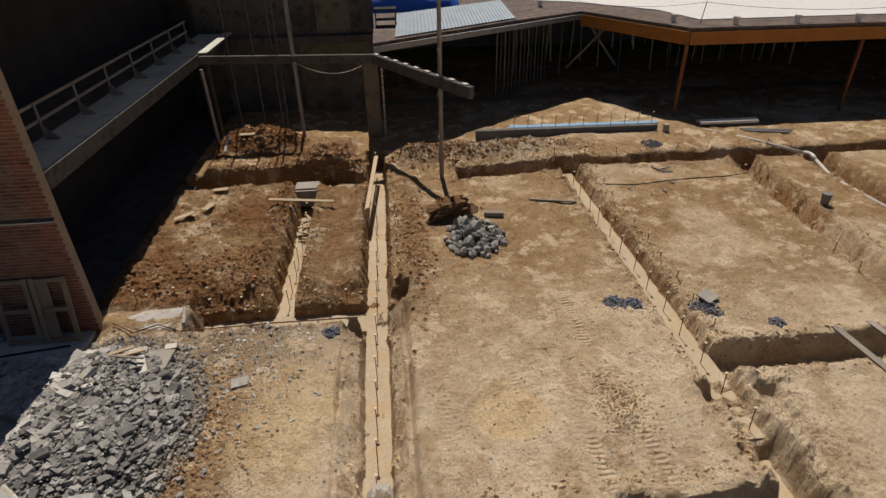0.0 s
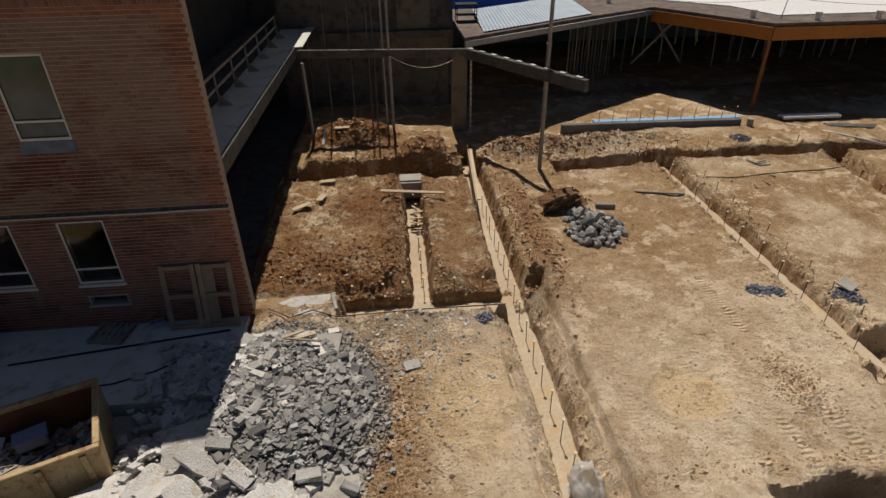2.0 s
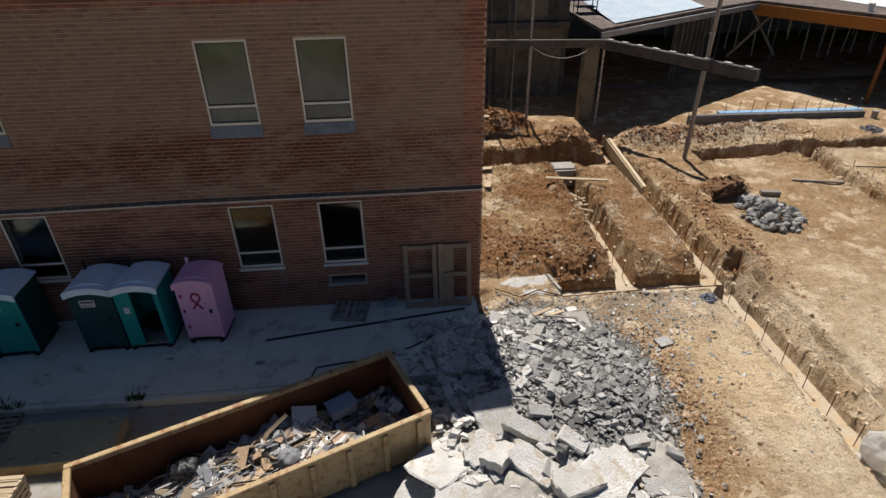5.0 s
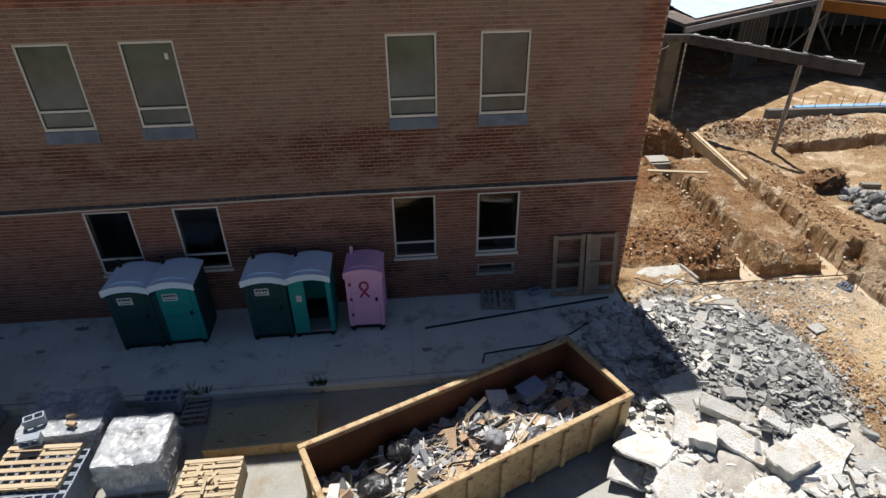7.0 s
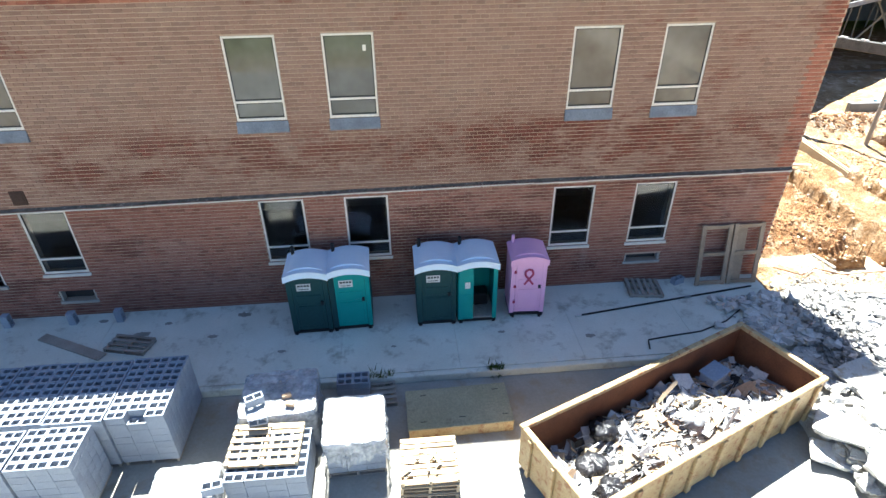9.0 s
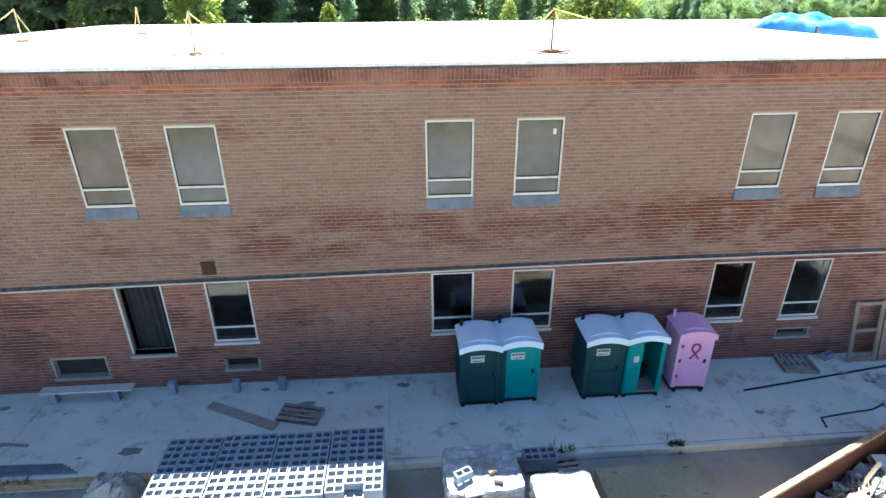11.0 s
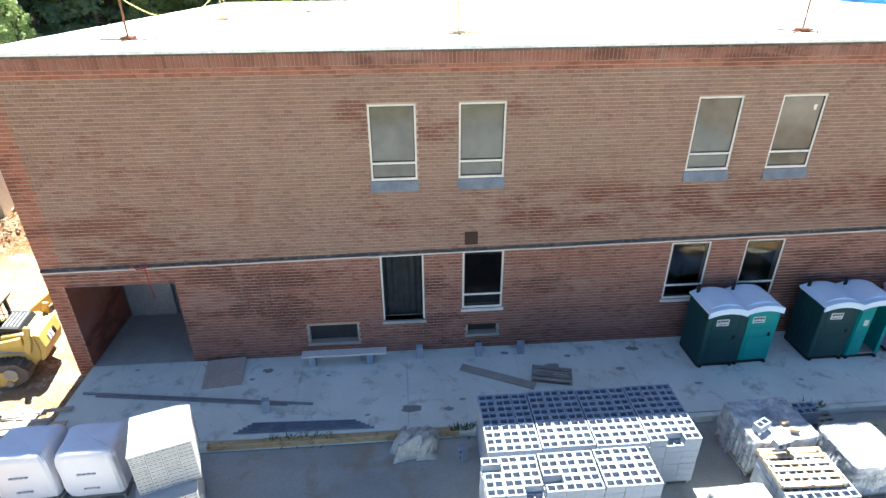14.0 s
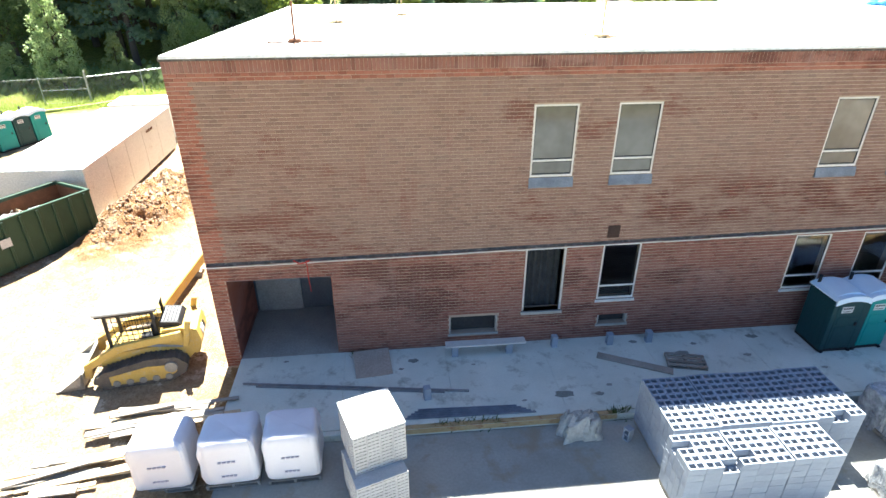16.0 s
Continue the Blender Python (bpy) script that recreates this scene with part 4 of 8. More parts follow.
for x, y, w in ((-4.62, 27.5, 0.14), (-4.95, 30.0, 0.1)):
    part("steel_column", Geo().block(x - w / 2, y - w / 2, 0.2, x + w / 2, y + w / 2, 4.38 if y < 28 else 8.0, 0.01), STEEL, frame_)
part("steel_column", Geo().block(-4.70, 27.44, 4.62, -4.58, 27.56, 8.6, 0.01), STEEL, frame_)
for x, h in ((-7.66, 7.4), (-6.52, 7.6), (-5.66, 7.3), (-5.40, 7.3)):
    part("thin_post", Geo().tube([(x, 27.95, 0.3), (x + 0.03, 27.97, h)], 0.04, 8), SHADE_CONCRETE, frame_)
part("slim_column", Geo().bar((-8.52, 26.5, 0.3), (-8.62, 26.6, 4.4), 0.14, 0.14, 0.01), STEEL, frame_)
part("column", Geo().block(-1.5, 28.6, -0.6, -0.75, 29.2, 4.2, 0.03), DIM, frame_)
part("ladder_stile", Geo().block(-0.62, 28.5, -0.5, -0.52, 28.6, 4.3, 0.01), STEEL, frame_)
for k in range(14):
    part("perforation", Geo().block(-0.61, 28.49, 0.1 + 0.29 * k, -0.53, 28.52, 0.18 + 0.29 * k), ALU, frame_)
part("back_wall", Geo().block(-10.8, 34.0, -0.6, -0.9, 34.3, 7.6), SHADE_CONCRETE, frame_)
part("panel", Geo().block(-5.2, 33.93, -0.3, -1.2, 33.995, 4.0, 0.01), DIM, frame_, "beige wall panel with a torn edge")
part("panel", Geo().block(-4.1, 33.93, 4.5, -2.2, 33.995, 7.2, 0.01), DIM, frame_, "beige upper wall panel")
part("ledge", Geo().block(-8.7, 33.6, 4.05, -0.9, 33.92, 4.45, 0.02), SHADE_CONCRETE, frame_)
wire = Geo().tube(sagging((-4.6, 27.4, 4.4), (-1.5, 28.4, 3.9), 0.45), 0.012, 5)
single("loose_wire", wire, ALU, "loose pale wire hanging between columns of the frame", "wire")

pole = thing("leaning_pole", "tall weathered grey timber pole leaning slightly", "pole", at=(1.82, 22.95, soil_z(1.82, 22.95)))
part("pole_shaft", Geo().tube([(0, 0, -0.2), (0.01, 0.0, 3.0), (0.0, -0.15, 9.5)], 0.10, 10, r2=0.08), GREY_WOOD, pole)
for k in range(3):
    part("metal_band", Geo().tube([(0, -0.02 * k, 1.8 + 1.8 * k), (0, -0.02 * k, 1.86 + 1.8 * k)], 0.115, 10), STEEL, pole)

TIN = surface("weathered blue tin", (0.34, 0.42, 0.48), (0.46, 0.53, 0.58), 0.45, 1.0, 20, 0.1, metal=0.4, dirt=(0.24, 0.2, 0.17))
TAR = surface("torn brown roofing", (0.13, 0.10, 0.085), (0.24, 0.19, 0.16), 0.95, 0.8, 12, 0.6, dirt=(0.07, 0.06, 0.055), dirt_at=0.5)
TARP = surface("blue tarpaulin", (0.02, 0.10, 0.55), (0.04, 0.17, 0.70), 0.45, 0.6, 9, 0.4, rise=0.08)
canopy = thing("canopy_roof", "long low roof with a white membrane and torn brown edge", "roof", kind="structure")
ch = 4.92


def plate(pts, z0, z1):
    n = len(pts)
    return Geo().add([(*p, z0) for p in pts] + [(*p, z1) for p in pts], [tuple(range(n))[::-1], tuple(range(n, 2 * n))] + [(i, (i + 1) % n, n + (i + 1) % n, n + i) for i in range(n)])


part("roof_deck", plate([(-0.9, 28.4), (6.95, 33.5), (12.0, 36.3), (15.6, 29.4), (70, 28.2), (70, 90), (-9, 90), (-9, 34.4), (-0.9, 34.4)], ch - 0.16, ch), TAR, canopy)
part("membrane", plate([(5.5, 44.0), (12.4, 40.5), (16.5, 35.5), (17.2, 31.6), (69, 30.6), (69, 89), (5.5, 89)], ch + 0.004, ch + 0.05), MEMBRANE, canopy, "white membrane laid on the roof")
g = Geo()
for i in range(17):
    x0 = 0.2 + 0.42 * i
    y0 = 28.75 + 0.65 * (x0 + 0.9)
    for h in range(4):
        xa = x0 + 0.105 * h
        ya = y0 + 0.65 * 0.105 * h
        z = ch + 0.06 + (0.03 if h % 2 else 0.0)
        z2 = ch + 0.06 + (0.0 if h % 2 else 0.03)
        g.add([(xa, ya, z), (xa + 0.105, ya + 0.068, z2), (xa + 0.105 + 0.3, ya + 6.4, z2 + 0.2), (xa + 0.3, ya + 6.4, z + 0.2)], [(0, 1, 2, 3)])
part("tin_sheet", g, TIN, canopy, "corrugated blue-grey tin sheets")
for a, b, nm in (((12.0, 36.3), (15.62, 29.35), "slanted_fascia"), ((15.62, 29.35), (70, 28.15), "fascia")):
    part(nm, Geo().bar((*a, ch - 0.52), (*b, ch - 0.52), 0.14, 0.66, 0.01), ORANGE, canopy, "ochre painted steel fascia beam")
part("edge_beam", Geo().bar((-0.9, 28.35, ch - 0.3), (12.0, 36.25, ch - 0.3), 0.12, 0.28), STEEL, canopy)
for x, y in ((15.45, 29.2), (25.2, 29.05), (35.5, 28.85), (46, 28.6)):
    part("column", Geo().bar((x, y, -0.1), (x, y, ch - 0.86), 0.15, 0.15, 0.01), RUST_ORANGE, canopy, "rusty ochre steel column")
rng = random.Random(11)
for k in range(34):
    x = 8.0 + 0.68 * k + rng.uniform(-0.3, 0.3)
    y = 40.0 + rng.uniform(-0.3, 0.3)
    part("wall_stud", Geo().bar((x, y, rng.uniform(0.1, 2.2)), (x + rng.uniform(-0.3, 0.4), y, ch - 0.17), 0.06, 0.09), GREY_WOOD if k % 3 else PLASTER, canopy)
for k in range(14):
    x = 6.5 + 0.32 * k
    part("wall_stud", Geo().bar((x, 35.3 + 0.3 * k, 0.2), (x, 35.3 + 0.3 * k, ch - 0.17), 0.05, 0.08), PLASTER if k % 2 else GREY_WOOD, canopy)
part("brace", Geo().bar((12, 38.5, 1.0), (15, 38.6, 4.0), 0.1, 0.14), GREY_WOOD, canopy)
part("brace", Geo().bar((15.5, 38.5, 1.0), (13, 38.6, 4.2), 0.1, 0.14), GREY_WOOD, canopy)
for x, y in ((13.8, 36.0), (19.0, 31.2), (24.5, 31.0)):
    part("lamp_strip", Geo().block(x, y, 3.9, x + 2.0, y + 0.12, 4.02, 0.01), ALU, canopy, "pale ceiling lamp strip, unlit")
part("rear_wall", Geo().block(-9, 52, -0.6, 70, 52.3, ch - 0.17), PLASTER, canopy)
for i, (x, y) in enumerate(((15.5, 31.3), (18.3, 29.9), (21.6, 29.7), (24.9, 29.5), (28.6, 29.6), (9.9, 38.6))):
    v = thing("roof_bucket", "white bucket standing on the roof edge", "bucket", at=(x, y, ch + 0.005 if y < 30.7 or x < 16 else ch + 0.052), group="roof buckets")
    part("body", Geo().tube([(0, 0, 0), (0, 0, 0.38)], 0.13, 12, r2=0.17), MEMBRANE, v)
    part("rim", Geo().tube([(0, 0, 0.37), (0, 0, 0.41)], 0.185, 12), ALU, v)
single("roof_pole", Geo().tube([(16.7, 30.6, ch), (16.9, 30.7, ch + 1.1)], 0.025, 6), STEEL, "thin steel pole standing on the canopy roof", "pole")
single("roof_rope", Geo().tube(sagging((9.9, 38.6, ch + 0.9), (16.9, 30.7, ch + 1.05), 0.5) + sagging((16.9, 30.7, ch + 1.05), (30, 30.2, ch + 0.7), 0.35)[1:], 0.012, 4), STEEL, "thin rope strung over the canopy roof", "rope")


def mound(x0, x1, y0, y1, z, h, seed, n=26):
    def f(u, v):
        e = min(1.0, 5.5 * min(u, 1 - u)) * min(1.0, 5.0 * min(v, 1 - v))
        e = e ** 0.45
        q = noise.fractal(Vector((u * 4 + seed, v * 3, seed)), 1.0, 2.0, 4)
        return (x0 + (x1 - x0) * u + 0.25 * q, y0 + (y1 - y0) * v + 0.15 * q, z + h * e * (0.8 + 0.35 * q))
    return Geo().sheet(f, n, n)


single("tarpaulin_cover", mound(-4.5, 4.6, 38.2, 44.5, ch + 0.005, 1.9, 3.0), TARP, "pile on the roof under a rumpled blue tarpaulin", "tarpaulin", smooth=True)
TARP_PALE = surface("sun-bleached tarpaulin", (0.08, 0.33, 0.58), (0.14, 0.42, 0.66), 0.45, 0.6, 9, 0.4, rise=0.08)
single("tarpaulin_cover", mound(2.9, 15.8, 46.6, 51.2, ch + 0.052, 2.9, 6.0), TARP_PALE, "high pile on the roof under a bright blue tarpaulin", "tarpaulin", smooth=True)
table = thing("sawhorse", "small dark steel work frame standing on the tin roof", "work frame", at=(-0.2, 33.4, ch + 0.02))
for x in (-0.55, 0.55):
    for y in (-0.4, 0.4):
        part("leg", Geo().bar((x, y, 0), (x, y, 0.85), 0.05, 0.05), NEAR_BLACK, table)
part("top_frame", Geo().block(-0.6, -0.45, 0.82, 0.6, 0.45, 0.9, 0.01), NEAR_BLACK, table)
part("shelf", Geo().block(-0.55, -0.4, 0.3, 0.55, 0.4, 0.34), NEAR_BLACK, table)

# low foundation wall, slab and insulation in the canopy's notch
FOAM = surface("blue insulation board", (0.22, 0.42, 0.66), (0.30, 0.50, 0.72), 0.7, 1.0, 20, 0.1)
NEW_SLAB = surface("dusty new slab", (0.30, 0.26, 0.20), (0.38, 0.33, 0.25), 0.9, 0.6, 20, 0.15)
fw = thing("foundation_wall", "low new concrete foundation wall with anchor bars", "foundation", kind="structure")
# darker grey than bare concrete puts the front's shade into the body
part("wall_body", Geo().bar((4.0, 27.25, 0.32), (13.4, 26.85, 0.32), 0.3, 0.8, 0.015), PLASTER, fw)
part("insulation", Geo().bar((5.8, 27.62, 0.64), (13.6, 27.30, 0.64), 0.38, 0.12), FOAM, fw, "pale blue insulation board")
part("floor_slab", plate([(4.2, 27.9), (14.5, 27.55), (34, 29.6), (34, 51.9), (-0.7, 51.9), (-0.7, 29.5)], -0.5, -0.10), NEW_SLAB, fw, "new floor slab")
for k in range(11):
    x = 6.0 + 0.72 * k
    y = 27.45 - 0.0425 * (x - 4)
    a = part("anchor_bar", Geo().tube([(x, y, 0.6), (x, y, 1.25), (x + 0.02, y, 1.30)], 0.014, 5), RUST, fw)
    part("bar_cap", Geo().tube([(x + 0.02, y, 1.29), (x + 0.02, y, 1.33)], 0.045, 8), WOOD, fw)

PVC = surface("white plastic pipe", (0.74, 0.73, 0.70), (0.66, 0.64, 0.60), 0.35, 2.0, 30, 0.05, dirt=(0.5, 0.42, 0.3))
pp = thing("drain_pipe", "long white plastic drain pipe lying across trenches", "pipe")
part("pipe_run", Geo().tube([(14.9, 28.0, 0.34), (17.3, 24.9, 0.42), (18.8, 22.75, 0.40)], 0.065, 12), PVC, pp, "", True)
part("pipe_run", Geo().tube([(18.95, 22.2, 0.30), (18.45, 20.4, 0.20), (18.5, 15.0, 0.26)], 0.07, 12), PVC, pp, "", True)
part("elbow", Geo().tube([(18.75, 22.82, 0.40), (18.95, 22.65, 0.39), (18.98, 22.4, 0.34), (18.92, 22.15, 0.29)], 0.105, 12), PVC, pp, "", True)
pile = thing("pipe_stack", "grey plastic pipes lying in the shade of the canopy", "pipes")
for k in range(3):
    part("pipe", Geo().tube([(15.8, 26.9 + 0.2 * k, 0.62 + 0.06 * (k % 2)), (18.9, 26.8 + 0.2 * k, 0.62 + 0.06 * (k % 2))], 0.085, 10), PVC, pile)
for k in range(3):
    single("steel_rail", Geo().bar((17.6, 25.9 + 0.16 * k, soil_z(18, 26) + 0.06), (19.7 + 0.2 * k, 25.35 + 0.16 * k, soil_z(19.5, 25.5) + 0.06), 0.08, 0.08), STEEL, "dark steel rail lying on soil", "rail", group="rails by the pipe")

# ---- portable toilets ----
DKGREEN = surface("dark green plastic", (0.012, 0.055, 0.058), (0.016, 0.065, 0.068), 0.45, 1.5, 20, 0.05)
TEAL = surface("teal plastic", (0.012, 0.235, 0.215), (0.018, 0.275, 0.25), 0.45, 1.5, 20, 0.05, speck=0.15)
ROOFP = surface("white translucent plastic", (0.60, 0.72, 0.83), (0.68, 0.79, 0.88), 0.5, 1.5, 20, 0.03, speck=0.06)
PINK = surface("pink plastic", (0.68, 0.37, 0.57), (0.74, 0.43, 0.63), 0.45, 1.5, 20, 0.03, speck=0.08)
DARKPINK = surface("dark pink decal", (0.42, 0.05, 0.13), (0.36, 0.04, 0.11), 0.5)
BLACK = surface("black plastic", (0.012, 0.012, 0.013), (0.02, 0.02, 0.022), 0.45, 3, 20, 0.1)
PAPER = surface("white decal", (0.72, 0.72, 0.70), (0.66, 0.66, 0.64), 0.5)


def toilet(label, body, door, at, turn=0.0, opened=False, roof=ROOFP, decal=True):
    """A portable toilet, 1.1 m wide, door to the -y side, base in the middle of its front edge."""
    t = thing("portable_toilet", label, "portable toilet", at=at, turn=turn, group="portable toilets")
    w, d, h = 0.545, 1.1, 1.92
    part("skid", Geo().block(-w, 0.02, 0.0, w, d, 0.09, 0.01).block(-w + 0.03, -0.05, 0.0, -w + 0.13, d + 0.04, 0.06, 0.01).block(w - 0.13, -0.05, 0.0, w - 0.03, d + 0.04, 0.06, 0.01), BLACK, t)
    for s in (-1, 1):
        g = Geo().block(min(s * w, s * (w - 0.03)), 0.03, 0.09, max(s * w, s * (w - 0.03)), d, h, 0.008)
        sp = part("side_panel", g, body, t)
        for k in range(5):
            y = 0.16 + 0.2 * k
            x0, x1 = sorted((s * (w + 0.001), s * (w + 0.012)))
            part("rib", Geo().block(x0, y, 0.2, x1, y + 0.09, h - 0.15, 0.004), body, sp)
    part("back_panel", Geo().block(-w + 0.03, d - 0.03, 0.09, w - 0.03, d - 0.001, h, 0.008), body, t)
    part("door_post", Geo().block(-w, 0.0, 0.09, -w + 0.15, 0.029, h, 0.008), door if opened else body, t)
    part("door_post", Geo().block(w - 0.12, 0.0, 0.09, w, 0.029, h, 0.008), door, t)

    def arch(x, z0):
        return z0 + 0.13 * (1 - (x / (w + 0.04)) ** 2)
    if opened:
        dw = 0.40
        dr = part("door", Geo().block(-w + 0.02, -0.05, 0.14, -w + 0.02 + dw, -0.012, h - 0.02, 0.01).block(-w + 0.07, -0.06, 0.3, -w + dw - 0.04, -0.049, 1.0, 0.008), door, t, "teal door folded open")
        part("tank", Geo().block(-0.3, 0.6, 0.09, 0.4, 1.06, 0.5, 0.03), BLACK, t)
        part("floor_pan", Geo().block(-w + 0.04, 0.04, 0.091, w - 0.04, d - 0.04, 0.13), OLD_CONCRETE, t)
        part("notice", Geo().block(-0.36, -0.066, 1.22, -0.22, -0.061, 1.42), PAPER, dr, "small white notice")
    else:
        n = 10
        g = Geo().block(-w + 0.155, -0.006, 0.13, w - 0.125, 0.02, h, 0.008)
        pts = [(-w + 0.155 + (2 * w - 0.28) * i / n, arch(-w + 0.155 + (2 * w - 0.28) * i / n, h - 0.02)) for i in range(n + 1)]
        g.extrude([(pts[0][0], h - 0.05)] + pts + [(pts[-1][0], h - 0.05)], -0.006, 0.02, "y")
        g.block(-w + 0.24, -0.018, 0.25, w - 0.21, -0.005, 0.95, 0.01)
        g.block(-w + 0.24, -0.018, 1.02, w - 0.21, -0.005, 1.3, 0.01)
        dr = part("door", g, door, t)
        part("latch", Geo().block(w - 0.24, -0.05, 0.98, w - 0.16, -0.007, 1.1, 0.008), BLACK, dr)
        if decal:
            sg = part("sign", Geo().block(-0.27, -0.012, 1.46, 0.10, -0.007, 1.68), PAPER, dr, "white sign with dark bars")
            for k, (a, b, z) in enumerate(((-0.24, -0.17, 1.59), (-0.15, -0.09, 1.59), (-0.07, -0.01, 1.59), (0.01, 0.07, 1.59), (-0.22, 0.05, 1.50))):
                part("sign_bar", Geo().block(a, -0.0145, z, b, -0.012, z + (0.055 if k < 4 else 0.02)), BLACK, sg)
    # arched roof with a raised lip
    n = 12
    out = [(-w - 0.035 + (2 * w + 0.07) * i / n, arch(-w - 0.035 + (2 * w + 0.07) * i / n, h + 0.02)) for i in range(n + 1)]
    g = Geo().extrude(out + [(p[0], p[1] - 0.05) for p in out[::-1]], -0.05, d + 0.03, "y")
    out2 = [(p[0], p[1] + 0.015) for p in out]
    g.extrude(out2 + [(p[0], p[1] - 0.17) for p in out[::-1]], -0.075, -0.03, "y")
    out3 = [(p[0] * 0.8, p[1] + 0.05) for p in out]
    g.extrude(out3 + [(p[0] * 0.8, p[1] - 0.02) for p in out[::-1]], 0.12, d - 0.1, "y")
    part("roof", g, roof, t, "white arched roof" if roof is ROOFP else "")
    part("vent_pipe", Geo().tube([(-w + 0.14, d - 0.12, h), (-w + 0.14, d - 0.12, h + 0.33)], 0.05, 10), BLACK if roof is ROOFP else roof, t)
    return t


toilet("portable toilet in dark green plastic with a white roof", DKGREEN, DKGREEN, (-22.80, 12.08, 0.0), 1)
toilet("portable toilet with a teal door beside a dark green one", DKGREEN, TEAL, (-21.70, 12.14, 0.0), 2)
toilet("portable toilet in dark green plastic with closed door", DKGREEN, DKGREEN, (-19.36, 12.12, 0.0), 0)
toilet("portable toilet with teal front and its door open", TEAL, TEAL, (-18.22, 12.12, 0.0), 0, True)
pink = toilet("pink portable toilet with a dark pink ribbon on its door", PINK, PINK, (-16.79, 12.22, 0.04), 2, False, PINK, False)
pink.matrix_basis = pose(-16.79, 12.22, 0.04, 0, 0, -3) @ Matrix.Diagonal((0.9, 0.86, 0.97, 1))
rib = Geo()
loop = [(0.0 + 0.12 * math.sin(a), 1.50 + 0.13 * math.cos(a) - 0.0) for a in np.linspace(-2.3, 2.3, 16)]
pts = [(0.14, -0.024, 1.12)] + [(p[0], -0.024, p[1]) for p in loop] + [(-0.14, -0.024, 1.12)]
for a, b in zip(pts, pts[1:]):
    rib.bar(a, b, 0.065, 0.012, up=(0, 1, 0))
part("ribbon", rib, DARKPINK, pink, "dark pink looped ribbon shape")
for z in (0.45, 1.0, 1.5):
    part("hinge", Geo().block(-0.46, -0.03, z, -0.38, 0.0, z + 0.1, 0.008), DARKPINK, pink)
for x in (-0.42, 0.42):
    part("wheel", Geo().tube([(x - 0.04, 0.0, -0.03), (x + 0.04, 0.0, -0.03)], 0.07, 10), BLACK, pink)
    part("wheel", Geo().tube([(x - 0.04, 1.0, -0.03), (x + 0.04, 1.0, -0.03)], 0.07, 10), BLACK, pink)

# ---- stacks of concrete block ----
def cmu_mesh(w=0.39, d=0.19, h=0.19):
    """A hollow block with two cells open at top and bottom."""
    xs = [0, 0.032, w / 2 - 0.016, w / 2 + 0.016, w - 0.032, w]
    ys = [0, 0.032, d - 0.032, d]
    g = Geo()
    for z, flip in ((h, False), (0.0, True)):
        for i in range(5):
            for j in range(3):
                if j == 1 and i in (1, 3):
                    continue
                q = [(xs[i], ys[j], z), (xs[i + 1], ys[j], z), (xs[i + 1], ys[j + 1], z), (xs[i], ys[j + 1], z)]
                g.add(q if not flip else q[::-1], [(0, 1, 2, 3)])
    g.add([(0, 0, 0), (w, 0, 0), (w, d, 0), (0, d, 0), (0, 0, h), (w, 0, h), (w, d, h), (0, d, h)], [(0, 1, 5, 4), (1, 2, 6, 5), (2, 3, 7, 6), (3, 0, 4, 7)])
    for a, b in ((1, 2), (3, 4)):
        x0, x1, y0, y1 = xs[a], xs[b], ys[1], ys[2]
        g.add([(x0, y0, 0), (x1, y0, 0), (x1, y1, 0), (x0, y1, 0), (x0, y0, h), (x1, y0, h), (x1, y1, h), (x0, y1, h)], [(1, 0, 4, 5), (2, 1, 5, 6), (3, 2, 6, 7), (0, 3, 7, 4)])
    return g.mesh("block", CMU, fix=False)


CMU_MESH = cmu_mesh()


def pallet(parent, x0, y0, w, d, z, mat=WOOD, name=None):
    """Slatted timber pallet as parts of a thing."""
    n = max(4, min(7, round(d / 0.16)))
    sw = min(0.11, 0.58 * d / n)
    for i in range(n):
        y = y0 + (d - sw) * i / (n - 1)
        part("slat", Geo().block(x0, y, z + 0.10, x0 + w, y + sw, z + 0.122, 0.003), mat, parent)
    for i in range(3):
        x = x0 + (w - 0.06) * i / 2
        part("runner", Geo().block(x, y0, z + 0.015, x + 0.06, y0 + d, z + 0.099, 0.004), mat, parent)
        part("bottom_slat", Geo().block(x0, y0 + (d - 0.1) * i / 2, z, x0 + w, y0 + (d - 0.1) * i / 2 + 0.1, z + 0.014), mat, parent)


LOTZ = -0.21


def cmu_stack(x0, y0, cols, rows, layers, gone=(), label="grey hollow concrete blocks stacked in a cube", turn=0.0):
    s = thing("block_stack", label, "concrete blocks", at=(x0, y0, LOTZ), turn=turn, group="block stacks")
    rng = random.Random(int(abs(x0 * 100 + y0 * 7)))
    pallet(s, 0.02, 0.02, cols * 0.4 - 0.06, rows * 0.2 - 0.05, 0.0, GREY_WOOD)
    for k in range(layers):
        for j in range(rows):
            for i in range(cols):
                edge_ = i in (0, cols - 1) or j in (0, rows - 1)
                if k < layers - 1 and not edge_ or (k == layers - 1 and (i, j) in gone):
                    continue
                b = part("block", CMU_MESH, CMU, s)
                b.matrix_basis = pose(i * 0.4 + rng.uniform(-0.004, 0.004), j * 0.2 + rng.uniform(-0.003, 0.003), 0.124 + k * 0.196 + rng.uniform(0, 0.002), 0, 0, rng.uniform(-0.6, 0.6))
                if k == layers - 1 and not edge_:
                    pass
    # closed core under the top course
    part("core", Geo().block(0.41, 0.21, 0.13, cols * 0.4 - 0.42, rows * 0.2 - 0.22, 0.12 + (layers - 1) * 0.196 - 0.01), CMU, s)
    return s


